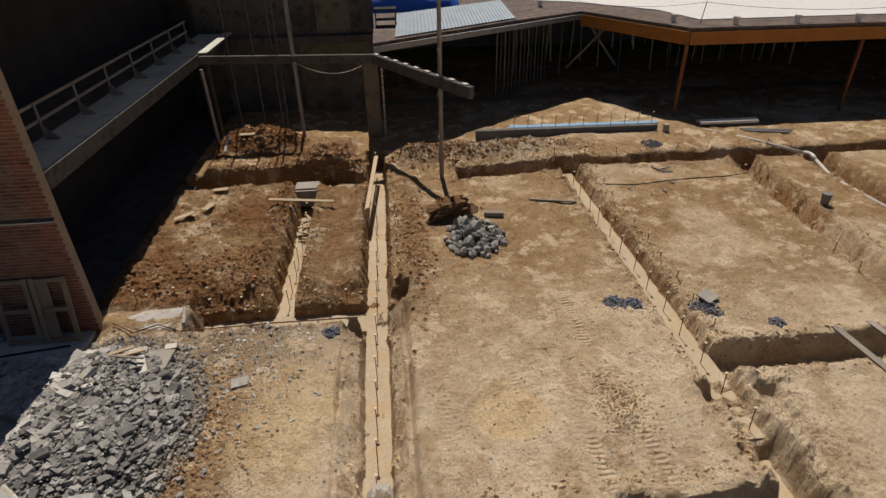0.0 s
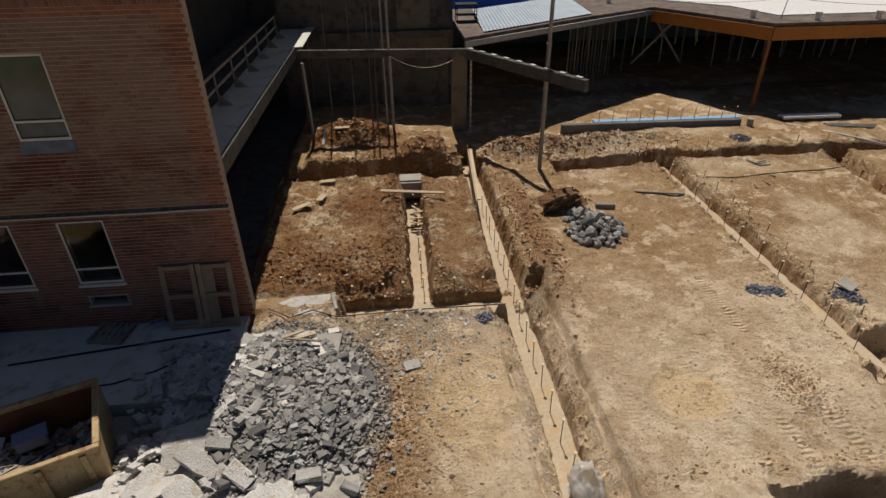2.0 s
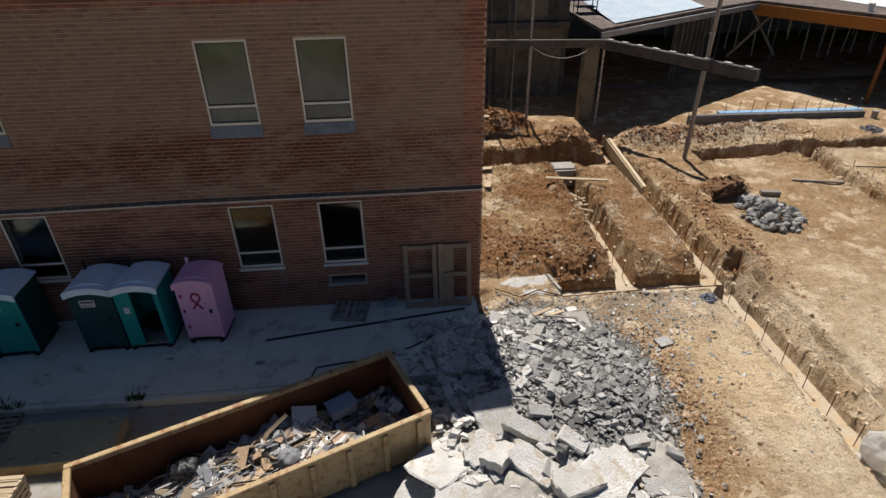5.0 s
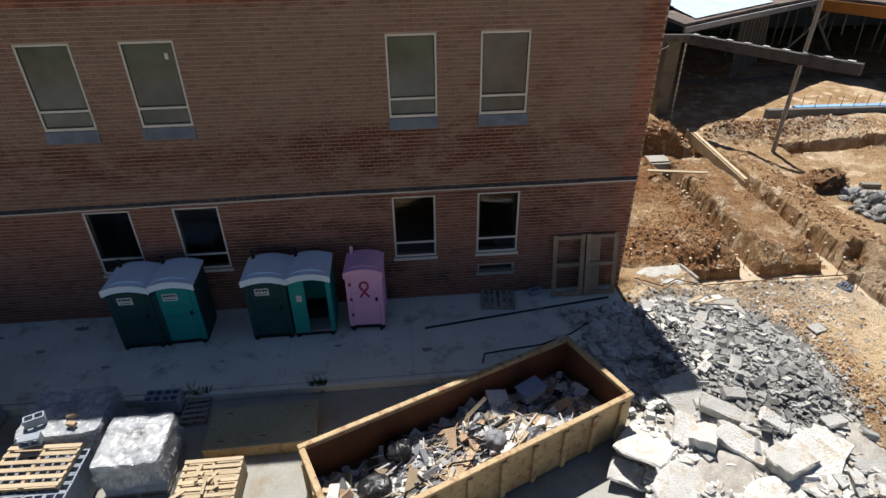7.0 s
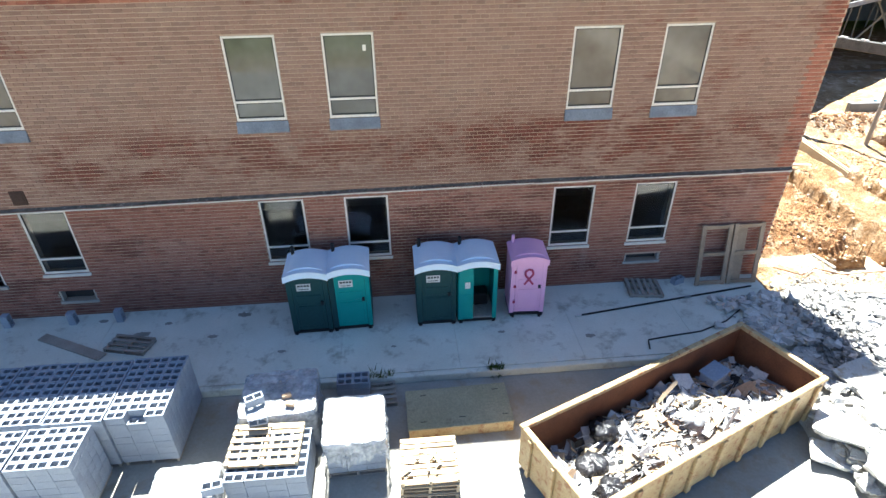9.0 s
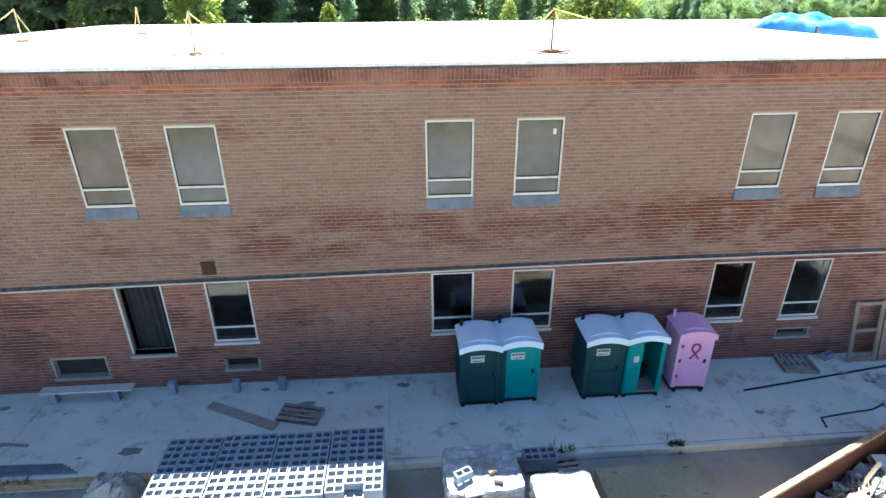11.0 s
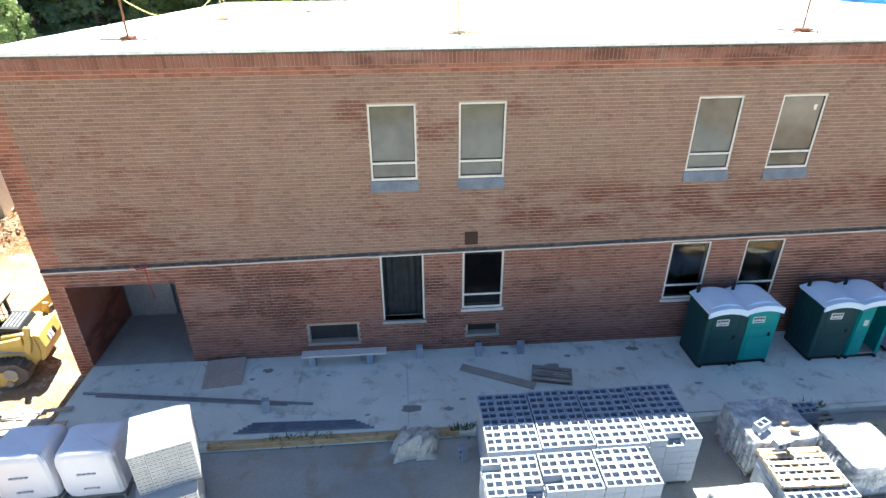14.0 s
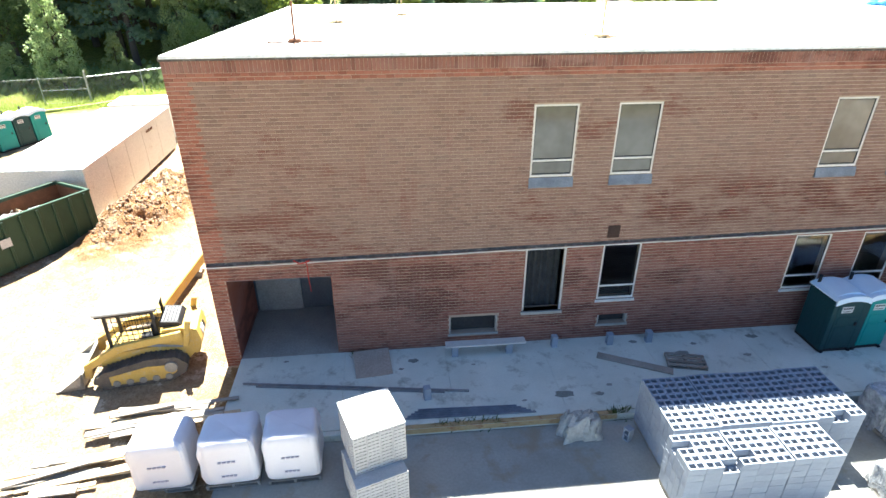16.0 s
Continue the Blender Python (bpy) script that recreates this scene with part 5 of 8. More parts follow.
for i in range(4):
    cmu_stack(-30.18 + 1.222 * i, 8.22 + 0.03 * (i % 2), 3, 9, 7, gone=((1, 0),) if i == 3 else ())
for i in range(3):
    cmu_stack(-30.36 + 1.235 * i, 7.10 + 0.02 * i, 3, 5, 7, gone=((2, 0), (0, 3)) if i == 0 else ((0, 1),) if i == 1 else ())

def film_material(name, cover):
    """Thin cloudy plastic film: patches of white haze with clearer film between, glossy creases."""
    m, nt, link, b = nodes_of(name)
    co = nt.new("ShaderNodeTexCoord").outputs["Object"]
    n1, n2 = noise_node(nt, link, co, 1.7, 5.0, 0.65), noise_node(nt, link, co, 6.0, 5.0, 0.7)
    link(mixed(nt, link, n2, (0.42, 0.44, 0.45), (0.60, 0.61, 0.61)), b.inputs["Base Color"])
    b.inputs["Roughness"].default_value, b.inputs["Specular IOR Level"].default_value = 0.22, 0.6
    al = ramp(nt, link, scaled(nt, link, scaled(nt, link, n1, 0.65), scaled(nt, link, n2, 0.35), "ADD"), 0.38, 0.6)
    al.node.inputs["To Min"].default_value, al.node.inputs["To Max"].default_value = cover, 0.96
    link(al, b.inputs["Alpha"])
    bp = nt.new("ShaderNodeBump")
    bp.inputs["Strength"].default_value, bp.inputs["Distance"].default_value = 0.5, 0.04
    link(n2, bp.inputs["Height"])
    link(bp.outputs[0], b.inputs["Normal"])
    return m


POLY = film_material("cloudy plastic wrap", 0.22)


def draped(w, d, h, seed, n=44, sag=0.06, skirt=0.85):
    """Wrap drawn over a cube: flat on top, wrinkled sides, ragged hem."""
    g = Geo()

    def f(u, v):
        a, b = 2 * u - 1, 2 * v - 1
        m = max(abs(a), abs(b))
        k = 1.65
        top = min(1.0, m * k)
        x, y = (a / m, b / m) if m > 1e-6 else (0, 0)
        r = max(1e-6, (abs(x) ** 14 + abs(y) ** 14) ** (1 / 14))
        x, y = x / r * top, y / r * top
        drop = max(0.0, m * k - 1.0) / (k - 1.0)
        q = noise.fractal(Vector((a * 2.2 + seed, b * 2.2, drop * 2)), 1.0, 2.0, 4)
        q2 = abs(noise.noise(Vector((math.atan2(b, a) * 7 + seed, drop * 1.3, seed))))
        flare = 1 + 0.03 * drop + 0.10 * q * drop + 0.16 * (q2 - 0.25) * drop ** 0.8
        c1, c2, c3 = (0.022 * noise.noise(Vector((a * 9 + seed + o, b * 9, drop * 7 + o))) for o in (0, 31, 67))
        return (x * w / 2 * flare + c1, y * d / 2 * flare + c2, c3 + h - h * skirt * drop * (1 + 0.4 * q) + 0.035 * q - sag * (1 - drop) * (top ** 2) * 0.3)
    return g.sheet(f, n, n)


def wrapped(x, y, w, d, h, seed, label, turn=0.0, skirt=0.85, loose=0):
    s = thing("wrapped_pallet", label, "wrapped pallet", at=(x, y, LOTZ), turn=turn, group="wrapped pallets")
    pallet(s, -w / 2 + 0.03, -d / 2 + 0.03, w - 0.06, d - 0.06, 0.0, GREY_WOOD)
    rng = random.Random(seed)
    nx, ny, nz = max(2, round(w / 0.42)), max(2, round(d / 0.3)), max(2, round((h - 0.15) / 0.2))
    for k in range(nz):
        for i in range(nx):
            for j in range(ny):
                if i in (0, nx - 1) or j in (0, ny - 1):
                    sx, sy, sz = (w - 0.08) / nx, (d - 0.08) / ny, (h - 0.16) / nz
                    part("carton", Geo().box((-w / 2 + 0.04 + sx * (i + 0.5), -d / 2 + 0.04 + sy * (j + 0.5), 0.125 + sz * (k + 0.5)), (sx - 0.008, sy - 0.008, sz - 0.006), None, 0.008), CMU, s)
    part("plastic_wrap", draped(w + 0.03, d + 0.03, h, seed, skirt=skirt), POLY, s, "rumpled white plastic wrap")
    return s


wrapped(-23.15, 9.05, 1.65, 1.35, 1.12, 4, "pallet of blocks under rumpled white plastic with loose blocks on top", 3, 0.95)
wrapped(-21.45, 8.15, 1.30, 1.30, 1.10, 9, "pallet of grey blocks half covered by white plastic", 2, 0.5)
wrapped(-24.75, 7.0, 1.25, 1.15, 0.75, 14, "low pallet of blocks wrapped in white plastic", 2, 0.9)


def loose_block(x, y, z, rx=0, ry=0, rz=0, label="loose grey concrete block", grp="loose blocks"):
    b = tagged(new("concrete_block", CMU_MESH), label, "concrete block", grp)
    b.matrix_basis = pose(x, y, z, rx, ry, rz)
    return b


loose_block(-23.75, 8.55, LOTZ + 1.16, 0, 0, 25, "loose grey block lying on a wrapped pallet")
loose_block(-23.65, 8.25, LOTZ + 1.14, 90, 0, 10, "loose grey block lying on a wrapped pallet")
loose_block(-24.3, 6.75, LOTZ + 0.78, 0, 0, 10, "loose grey block lying on a wrapped pallet")
BUFF = surface("buff brick", (0.46, 0.32, 0.2), (0.52, 0.38, 0.26), 0.9, 4, 40, 0.2)
for k, (x, y, a) in enumerate(((-22.95, 8.85, 20), (-22.85, 8.6, -15))):
    single("brick_piece", Geo().box((0, 0, 0.045), (0.2, 0.1, 0.085), None, 0.006), BUFF, "buff brick piece lying on plastic wrap", "brick", at=(x, y, LOTZ + 1.13), turn=a, group="brick pieces")
cm = cmu_stack(-23.95, 6.95, 4, 6, 4, label="cube of grey blocks with a timber pallet laid on it")
top = thing("timber_pallet", "pale timber pallet lying on a block stack", "pallet", at=(-23.98, 7.25, LOTZ + 0.124 + 4 * 0.196 + 0.003), turn=-2, group="pallets")
pallet(top, 0, 0, 1.45, 1.0, 0.0)
for k in range(4):
    top = thing("timber_pallet", "pale timber pallet in a low stack", "pallet", at=(-20.55 + 0.015 * k, 6.85 + 0.02 * (k % 2), LOTZ + 0.002 + 0.127 * k), turn=-3 + k, group="pallets")
    pallet(top, 0, 0, 1.2, 1.1, 0.0, WOOD)
rng = random.Random(3)
for k in range(9):
    single("timber_scrap", Geo().box((0, 0, 0.015), (rng.uniform(0.1, 0.35), rng.uniform(0.04, 0.09), 0.028)), WOOD, "scrap of pale timber lying on pallets", "timber scrap", at=(-20.1 + rng.uniform(-0.4, 0.5), 7.4 + rng.uniform(-0.4, 0.4), LOTZ + 0.512 + 0.004 * k), turn=rng.uniform(0, 180), group="timber scraps")

PLY = surface("olive plywood", (0.34, 0.32, 0.20), (0.42, 0.39, 0.26), 0.8, 0.8, 25, 0.1, dirt=(0.2, 0.17, 0.11))
crate = thing("plywood_crate", "low timber crate with an olive plywood lid", "crate", at=(-20.32, 8.32, LOTZ), turn=1.5)
part("lid", Geo().block(0, 0, 0.31, 2.44, 1.2, 0.335, 0.004), PLY, crate)
part("front_board", Geo().block(0.02, 0.0, 0.0, 2.42, 0.04, 0.305, 0.006), YELLOW, crate, "yellow-brown front board")
part("back_board", Geo().block(0.02, 1.15, 0.0, 2.42, 1.19, 0.305, 0.006), WOOD, crate)
for x in (0.02, 2.38):
    part("end_board", Geo().block(x, 0.045, 0.0, x + 0.04, 1.145, 0.305, 0.006), WOOD, crate)
for x, y in ((0.3, 0.2), (1.2, 0.25), (2.2, 0.22), (0.35, 1.0), (2.1, 1.0)):
    part("stain", Geo().block(x, y, 0.3355, x + 0.14, y + 0.02, 0.337), BLACK, crate)
small = cmu_stack(-22.0, 9.72, 2, 2, 2, label="short stack of blocks by the kerb")
spal = thing("timber_pallet", "grey timber pallet leaning low by the kerb", "pallet", at=(-21.15, 9.35, LOTZ), turn=4, group="pallets")
pallet(spal, 0, 0, 0.6, 0.9, 0.0, GREY_WOOD)

# ---- open skip ----
def skip(at, turn, L, W, H, outer, inner, label, ribs, flare=0.0):
    s = thing("open_skip", label, "skip", at=at, turn=turn)
    t = 0.06
    part("floor_plate", Geo().block(t, t, 0.10, L - t, W - t, 0.16), inner, s)
    for nm, b, rim in (("side_wall", (0, 0, 0.1, L, t, H), 1), ("side_wall", (0, W - t, 0.1, L, W, H), 1), ("end_wall", (0, t + 0.001, 0.1, t, W - t - 0.001, H), 1), ("end_wall", (L - t, t + 0.001, 0.1, L, W - t - 0.001, H), 1)):
        x0, y0, z0, x1, y1, z1 = b
        w_ = part(nm, Geo().block(*b, 0.006), outer, s)
        # inner skin, a little proud of the plate
        if nm == "side_wall":
            yy = y1 if y0 == 0 else y0 - 0.004
            part("inner_skin", Geo().block(t, yy, 0.16, L - t, yy + 0.004, H - 0.06), inner, w_, "rust-brown inner face")
            part("top_rail", Geo().block(-0.03, y0 - 0.035, H, L + 0.03, y1 + 0.035, H + 0.09, 0.015), outer, w_)
        else:
            xx = x1 if x0 == 0 else x0 - 0.004
            part("inner_skin", Geo().block(xx, t + 0.004, 0.16, xx + 0.004, W - t - 0.004, H - 0.06), inner, w_, "rust-brown inner face")
            part("top_rail", Geo().block(x0 - 0.035, t + 0.04, H, x1 + 0.035, W - t - 0.04, H + 0.09, 0.015), outer, w_)
    for i in range(ribs):
        x = 0.25 + (L - 0.6) * i / (ribs - 1)
        for y0, y1 in ((-0.075, -0.001), (W + 0.001, W + 0.075)):
            part("rib", Geo().block(x, y0, 0.12, x + 0.12, y1, H - 0.001, 0.012), outer, s)
    for i in range(3):
        y = 0.3 + (W - 0.72) * i / 2
        part("rib", Geo().block(-0.075, y, 0.12, -0.001, y + 0.1, H - 0.001, 0.012), outer, s)
    for y in (0.35, W - 0.5):
        part("skid_rail", Geo().block(0.05, y, 0.0, L - 0.05, y + 0.15, 0.099, 0.01), STEEL, s)
    return s


SK = skip((-17.12, 5.42, LOTZ), 23.2, 6.75, 2.2, 1.22, YELLOW, RUST, "long open skip in worn cream-yellow paint, rusty inside, full of debris", 9)
skm = pose(-17.12, 5.42, LOTZ, 0, 0, 23.2)
SCRAPS = [surface("white scrap", (0.62, 0.60, 0.56), (0.72, 0.70, 0.66), 0.8, vary=0.1), surface("brown card", (0.42, 0.29, 0.18), (0.50, 0.36, 0.24), 0.85, vary=0.1), STEEL, WOOD, surface("grey scrap", (0.24, 0.25, 0.27), (0.34, 0.35, 0.37), 0.7, vary=0.2), BLACK]


def heap_z(u, v):
    return 0.20 + 0.14 * math.sin(u * 1.3) * math.sin(v * 2.1 + 1) + 0.10 * math.sin(u * 2.9 + v)


def fill(n, L, W, seed):
    rng = random.Random(seed)
    g = Geo()
    g.sheet(lambda u, v: (0.07 + (L - 0.14) * u, 0.07 + (W - 0.14) * v, 0.12 + heap_z(L * u, W * v) - 0.08 + 0.07 * noise.noise(Vector((u * 14, v * 5, seed)))), 40, 14, 4)
    for k in range(n):
        x, y = rng.uniform(0.3, L - 0.3), rng.uniform(0.25, W - 0.25)
        mi = rng.choices((0, 1, 2, 3, 4, 5), (6, 2, 1.5, 2.5, 4, 0.8))[0]
        l = 0.05 + 0.45 * rng.random() ** 2.2
        if k % 14 == 0:
            x, y = rng.uniform(0.9, L - 0.9), rng.uniform(0.4, W - 0.4)
            t = rng.uniform(0, 6.28)
            d = Vector((math.cos(t) * 0.5, math.sin(t) * 0.25, rng.uniform(-0.05, 0.1)))
            c = Vector((x, y, heap_z(x, y) + 0.25))
            g.tube([c - d, c + Vector((0.03, 0.02, 0.05)), c + d], rng.choice((0.008, 0.012, 0.02)), 5, rng.choice((0, 2, 2, 3, 5)))
            continue
        r = (Matrix.Rotation(rng.uniform(0, 3.14), 3, "Z") @ Matrix.Rotation(rng.gauss(0, 0.35), 3, "X") @ Matrix.Rotation(rng.gauss(0, 0.35), 3, "Y"))
        g.box((x, y, heap_z(x, y) + 0.12 + rng.uniform(-0.02, 0.12)), (l, l * rng.uniform(0.25, 0.8), rng.choice((0.01, 0.015, 0.03, 0.06)) * rng.uniform(0.7, 1.3)), r, 0.0, mi, 0.012, rng)
    return g


rub = single("skip_debris", fill(1900, 6.75, 2.2, 7), SCRAPS, "mixed demolition debris filling the skip", "debris", kind="stuff")
rub.matrix_basis = skm


def bag_geo(r, seed):
    def f(u, v):
        a, b = 2 * math.pi * u, math.pi * (v - 0.5)
        q = noise.fractal(Vector((3 * math.cos(a) + seed, 3 * math.sin(a), 4 * v)), 1.0, 2.0, 4)
        rr = r * (0.9 + 0.3 * q)
        return (rr * math.cos(a) * math.cos(b) ** 0.7 if abs(b) < 1.56 else 0, rr * math.sin(a) * math.cos(b) ** 0.7 if abs(b) < 1.56 else 0, r * 0.65 + 0.65 * rr * math.sin(b))
    return Geo().sheet(f, 20, 12)


BAGP = surface("black bin bag", (0.015, 0.015, 0.017), (0.03, 0.03, 0.033), 0.25, 4, 15, 0.6, spec=0.6, rise=0.05)
for i, (u, v, r) in enumerate(((1.15, 1.2, 0.36), (1.9, 1.75, 0.33), (0.95, 0.45, 0.33), (3.9, 1.0, 0.28))):
    p = skm @ Vector((u, v, 0.36 + heap_z(u, v) - 0.25))
    single("bin_bag", bag_geo(r, i * 3.7), BAGP if i != 3 else SCRAPS[4], "shiny black bin bag lying in the skip" if i != 3 else "grey plastic sack lying in the skip", "bin bag", at=p, turn=40 * i, group="bags in the skip", smooth=True)
for i, (u, v, a, l, w, m) in enumerate(((3.0, 1.15, 35, 1.5, 0.75, 1), (2.45, 0.7, -10, 0.9, 0.6, 1), (4.3, 0.95, 20, 1.1, 0.5, 0), (5.0, 0.75, 60, 0.7, 0.4, 3), (3.5, 0.7, 12, 1.6, 0.8, 0), (2.7, 1.6, -30, 1.0, 0.5, 1), (4.4, 1.5, 75, 1.1, 0.55, 0), (1.8, 0.7, 50, 0.9, 0.45, 3), (5.6, 1.1, -20, 0.9, 0.4, 1), (3.3, 1.7, 5, 1.9, 0.09, 3), (4.0, 0.4, 15, 2.0, 0.07, 2))):
    p = skm @ Vector((u, v, 0.20 + heap_z(u, v)))
    ob = single("scrap_board", Geo().box((0, 0, 0), (l, w, 0.02), None, 0.003), SCRAPS[m], "flat scrap board lying on the debris in a skip", "board", group="boards in the skip")
    ob.matrix_basis = pose(*p, 4 * i - 5, 5 - 4 * i, 23.2 + a)
tub = thing("plastic_tub", "blue-grey plastic tub among debris in the skip", "tub", at=skm @ Vector((5.3, 1.65, 0.5)), turn=30)
part("tub_body", Geo().block(-0.3, -0.2, 0, 0.3, 0.2, 0.26, 0.03), surface("blue-grey plastic", (0.20, 0.26, 0.34), (0.25, 0.31, 0.40), 0.5), tub)
part("tub_rim", Geo().block(-0.33, -0.23, 0.26, 0.33, 0.23, 0.29, 0.012), surface("blue-grey rim", (0.24, 0.30, 0.38), (0.29, 0.35, 0.44), 0.5), tub)

# ---- things on the walk ----
OLD_WOOD = surface("brown stained timber", (0.28, 0.205, 0.14), (0.40, 0.30, 0.21), 0.85, 2.0, 30, 0.2, vary=0.15)
lean = thing("door_frame", "weathered timber door frames leaning on a brick wall", "timber frame", at=(-11.3, 13.1, 0.0))
for k, (x, w) in enumerate(((0.0, 0.95), (1.0, 0.95))):
    for xx in (x, x + w - 0.13):
        part("stile", Geo().bar((xx + 0.06, 0.02, 0.02), (xx + 0.06, 0.40, 1.95), 0.13, 0.05), OLD_WOOD, lean)
    for t in (0.03, 0.52, 0.97):
        part("cross_rail", Geo().bar((x + 0.13, 0.02 + 0.38 * t, 0.05 + 1.87 * t), (x + w - 0.13, 0.02 + 0.38 * t, 0.05 + 1.87 * t), 0.05, 0.12), OLD_WOOD, lean)
part("panel", Geo().bar((1.28, 0.06, 0.1), (1.28, 0.42, 1.9), 0.3, 0.02), OLD_WOOD, lean)
flatp = thing("timber_pallet", "dark weathered pallet lying flat on the walk", "pallet", at=(-12.5, 12.62, 0.002), turn=82, group="pallets")
pallet(flatp, 0, 0, 0.85, 1.0, 0.0, GREY_WOOD)
loose_block(-11.9, 13.2, 0.002, 0, 0, 20, "loose grey block standing on the walk")
rod = thing("steel_pipe", "long dark steel pipe lying on the walk", "pipe")
part("tube", Geo().tube([(-15.2, 12.06, 0.03), (-9.6, 12.92, 0.03)], 0.028, 8), BLACK, rod)
part("fitting", Geo().tube([(-15.38, 12.03, 0.03), (-15.2, 12.06, 0.03)], 0.036, 8), ALU, rod)
part("coupling", Geo().tube([(-11.9, 12.565, 0.03), (-11.7, 12.595, 0.03)], 0.04, 8), STEEL, rod)
single("hose", Geo().tube([(-13.8, 10.5, 0.02), (-13.7, 10.85, 0.02), (-13.0, 10.95, 0.02), (-12.1, 11.05, 0.02), (-11.2, 11.4, 0.02), (-10.4, 11.95, 0.02), (-9.7, 12.3, 0.02)], 0.022, 6), BLACK, "dark hose lying in a curve on the walk", "hose", smooth=True)
for n_, pts_ in enumerate(([(-41.0, 12.36), (-34.5, 11.41)], [(-40.6, 12.22), (-35.2, 11.44)])):
    single("steel_angle", Geo().bar((*pts_[0], 0.035), (*pts_[1], 0.035), 0.06, 0.06, 0.008), STEEL, "long dark steel angle lying on the walk", "steel bar", group="steel angles")
for k in range(5):
    single("conduit", Geo().tube([(-36.4 + 0.1 * k, 10.50 + 0.075 * k, 0.03), (-32.8 - 0.12 * k, 10.42 + 0.07 * k, 0.03)], 0.028, 8), SILL, "blue-grey pipe lying in a row by the kerb", "pipe", group="pipes by the kerb")
plate_ = thing("steel_plate", "rusty square plate lying on the walk", "plate", at=(-37.25, 12.9, 0.0), turn=6)
part("sheet", Geo().box((0, 0, 0.07), (1.1, 1.15, 0.025), Matrix.Rotation(radians(5), 3, "X"), 0.004), surface("dusty brown plate", (0.44, 0.36, 0.29), (0.50, 0.42, 0.35), 0.8, 2, 20, 0.1), plate_)
part("batten", Geo().box((0, -0.4, 0.02), (0.9, 0.06, 0.04)), GREY_WOOD, plate_)
bench = thing("plank_bench", "pale plank laid over two concrete blocks", "bench", at=(-33.75, 13.1, 0.0))
part("plank", Geo().box((0, 0, 0.415), (2.5, 0.3, 0.05), None, 0.006), ALU, bench, "pale plank")
for x in (-1.05, 0.65):
    b = part("block_leg", CMU_MESH, CMU, bench)
    b.matrix_basis = pose(x, -0.1, 0.0, 0, 0, 0) @ pose(0.19, 0, 0, 0, -90, 0)
for x, y in ((-31.6, 13.25), (-29.8, 13.2), (-28.5, 13.2)):
    b = loose_block(x + 0.19, y - 0.1, 0.0, 0, -90, 0, "grey block standing on end by the brick wall", "blocks by the wall")
loose_block(-35.6, 11.2, 0.0, 0, -90, 10, "grey block standing on end on the walk")
single("plank", Geo().bar((-30.3, 12.62, 0.03), (-28.3, 11.62, 0.03), 0.28, 0.05, 0.005), GREY_WOOD, "wide grey plank lying on the walk", "plank")
dp = thing("timber_pallet", "weathered pallet lying askew on the walk", "pallet", at=(-28.35, 11.85, 0.002), turn=-14, group="pallets")
pallet(dp, 0, 0, 1.15, 0.62, 0.0, GREY_WOOD)
CLOTH = surface("pale canvas", (0.46, 0.44, 0.38), (0.56, 0.54, 0.48), 0.9, 2, 12, 0.5, rise=0.05)
single("canvas_sheet", mound(-32.3, -31.2, 9.45, 10.2, LOTZ + 0.01, 0.62, 8.0, 26), CLOTH, "crumpled pale canvas sheet lying by the kerb", "cloth", smooth=True)
loose_block(-30.45, 9.4, LOTZ + 0.002, 0, -90, 30, "grey block standing on the pavement")
DAMP = surface("dark stain", (0.24, 0.24, 0.21), (0.33, 0.33, 0.29), 0.7)
WEED = leaf_material("weeds", (0.05, 0.09, 0.02), (0.10, 0.14, 0.03))
rng = random.Random(21)
g = Geo()
for k in range(420):
    x = rng.choice((rng.uniform(-35.6, -33.8), rng.uniform(-30.8, -30.2), rng.uniform(-21.4, -20.6), rng.uniform(-18.2, -17.8), rng.uniform(-37.9, -37.4)))
    y = (10.22 if x < -30 and x > -37 else 10.2 if x > -30 else 13.45) + rng.gauss(0, 0.07)
    z0 = 0.0 if y > 10.14 else LOTZ
    a, l = rng.uniform(0, 6.28), rng.uniform(0.05, 0.16)
    g.add([(x, y, z0 - 0.01), (x + 0.03 * math.cos(a + 1.5), y + 0.03 * math.sin(a + 1.5), z0), (x + l * math.cos(a), y + l * math.sin(a), z0 + l * 0.8)], [(0, 1, 2)])
single("weeds", g, WEED, "small weeds growing along the kerb", "weeds", kind="stuff")
single("kerb_paint", Geo().block(-37.0, 10.136, -0.17, -30.6, 10.1395, -0.012).block(-37.0, 10.145, -0.0045, -30.6, 10.29, -0.001), YELLOW, "worn yellow paint on the kerb", "paint", kind="structure")


def stain(x, y, r, seed, z=0.003):
    """A thin dark patch of damp and dirt on paving."""
    rr = random.Random(seed)
    n = 18
    ring = []
    for k in range(n):
        a = 2 * math.pi * k / n
        q = r * (0.75 + 0.4 * noise.noise(Vector((3 * math.cos(a) + seed, 3 * math.sin(a), seed)))) * rr.uniform(0.85, 1.1)
        ring.append((x + 1.5 * q * math.cos(a), y + 0.8 * q * math.sin(a)))
    g = Geo().add([(*p, z) for p in ring] + [(*p, z - 0.002) for p in ring], [tuple(range(n))] + [(i, n + i, n + (i + 1) % n, (i + 1) % n) for i in range(n)])
    return single("stain", g, DAMP if r > 0.12 else GRIT, "dark stain of damp and dirt on concrete", "stain", kind="structure")


GRIT = surface("walk grit", (0.27, 0.27, 0.24), (0.36, 0.355, 0.32), 0.9)
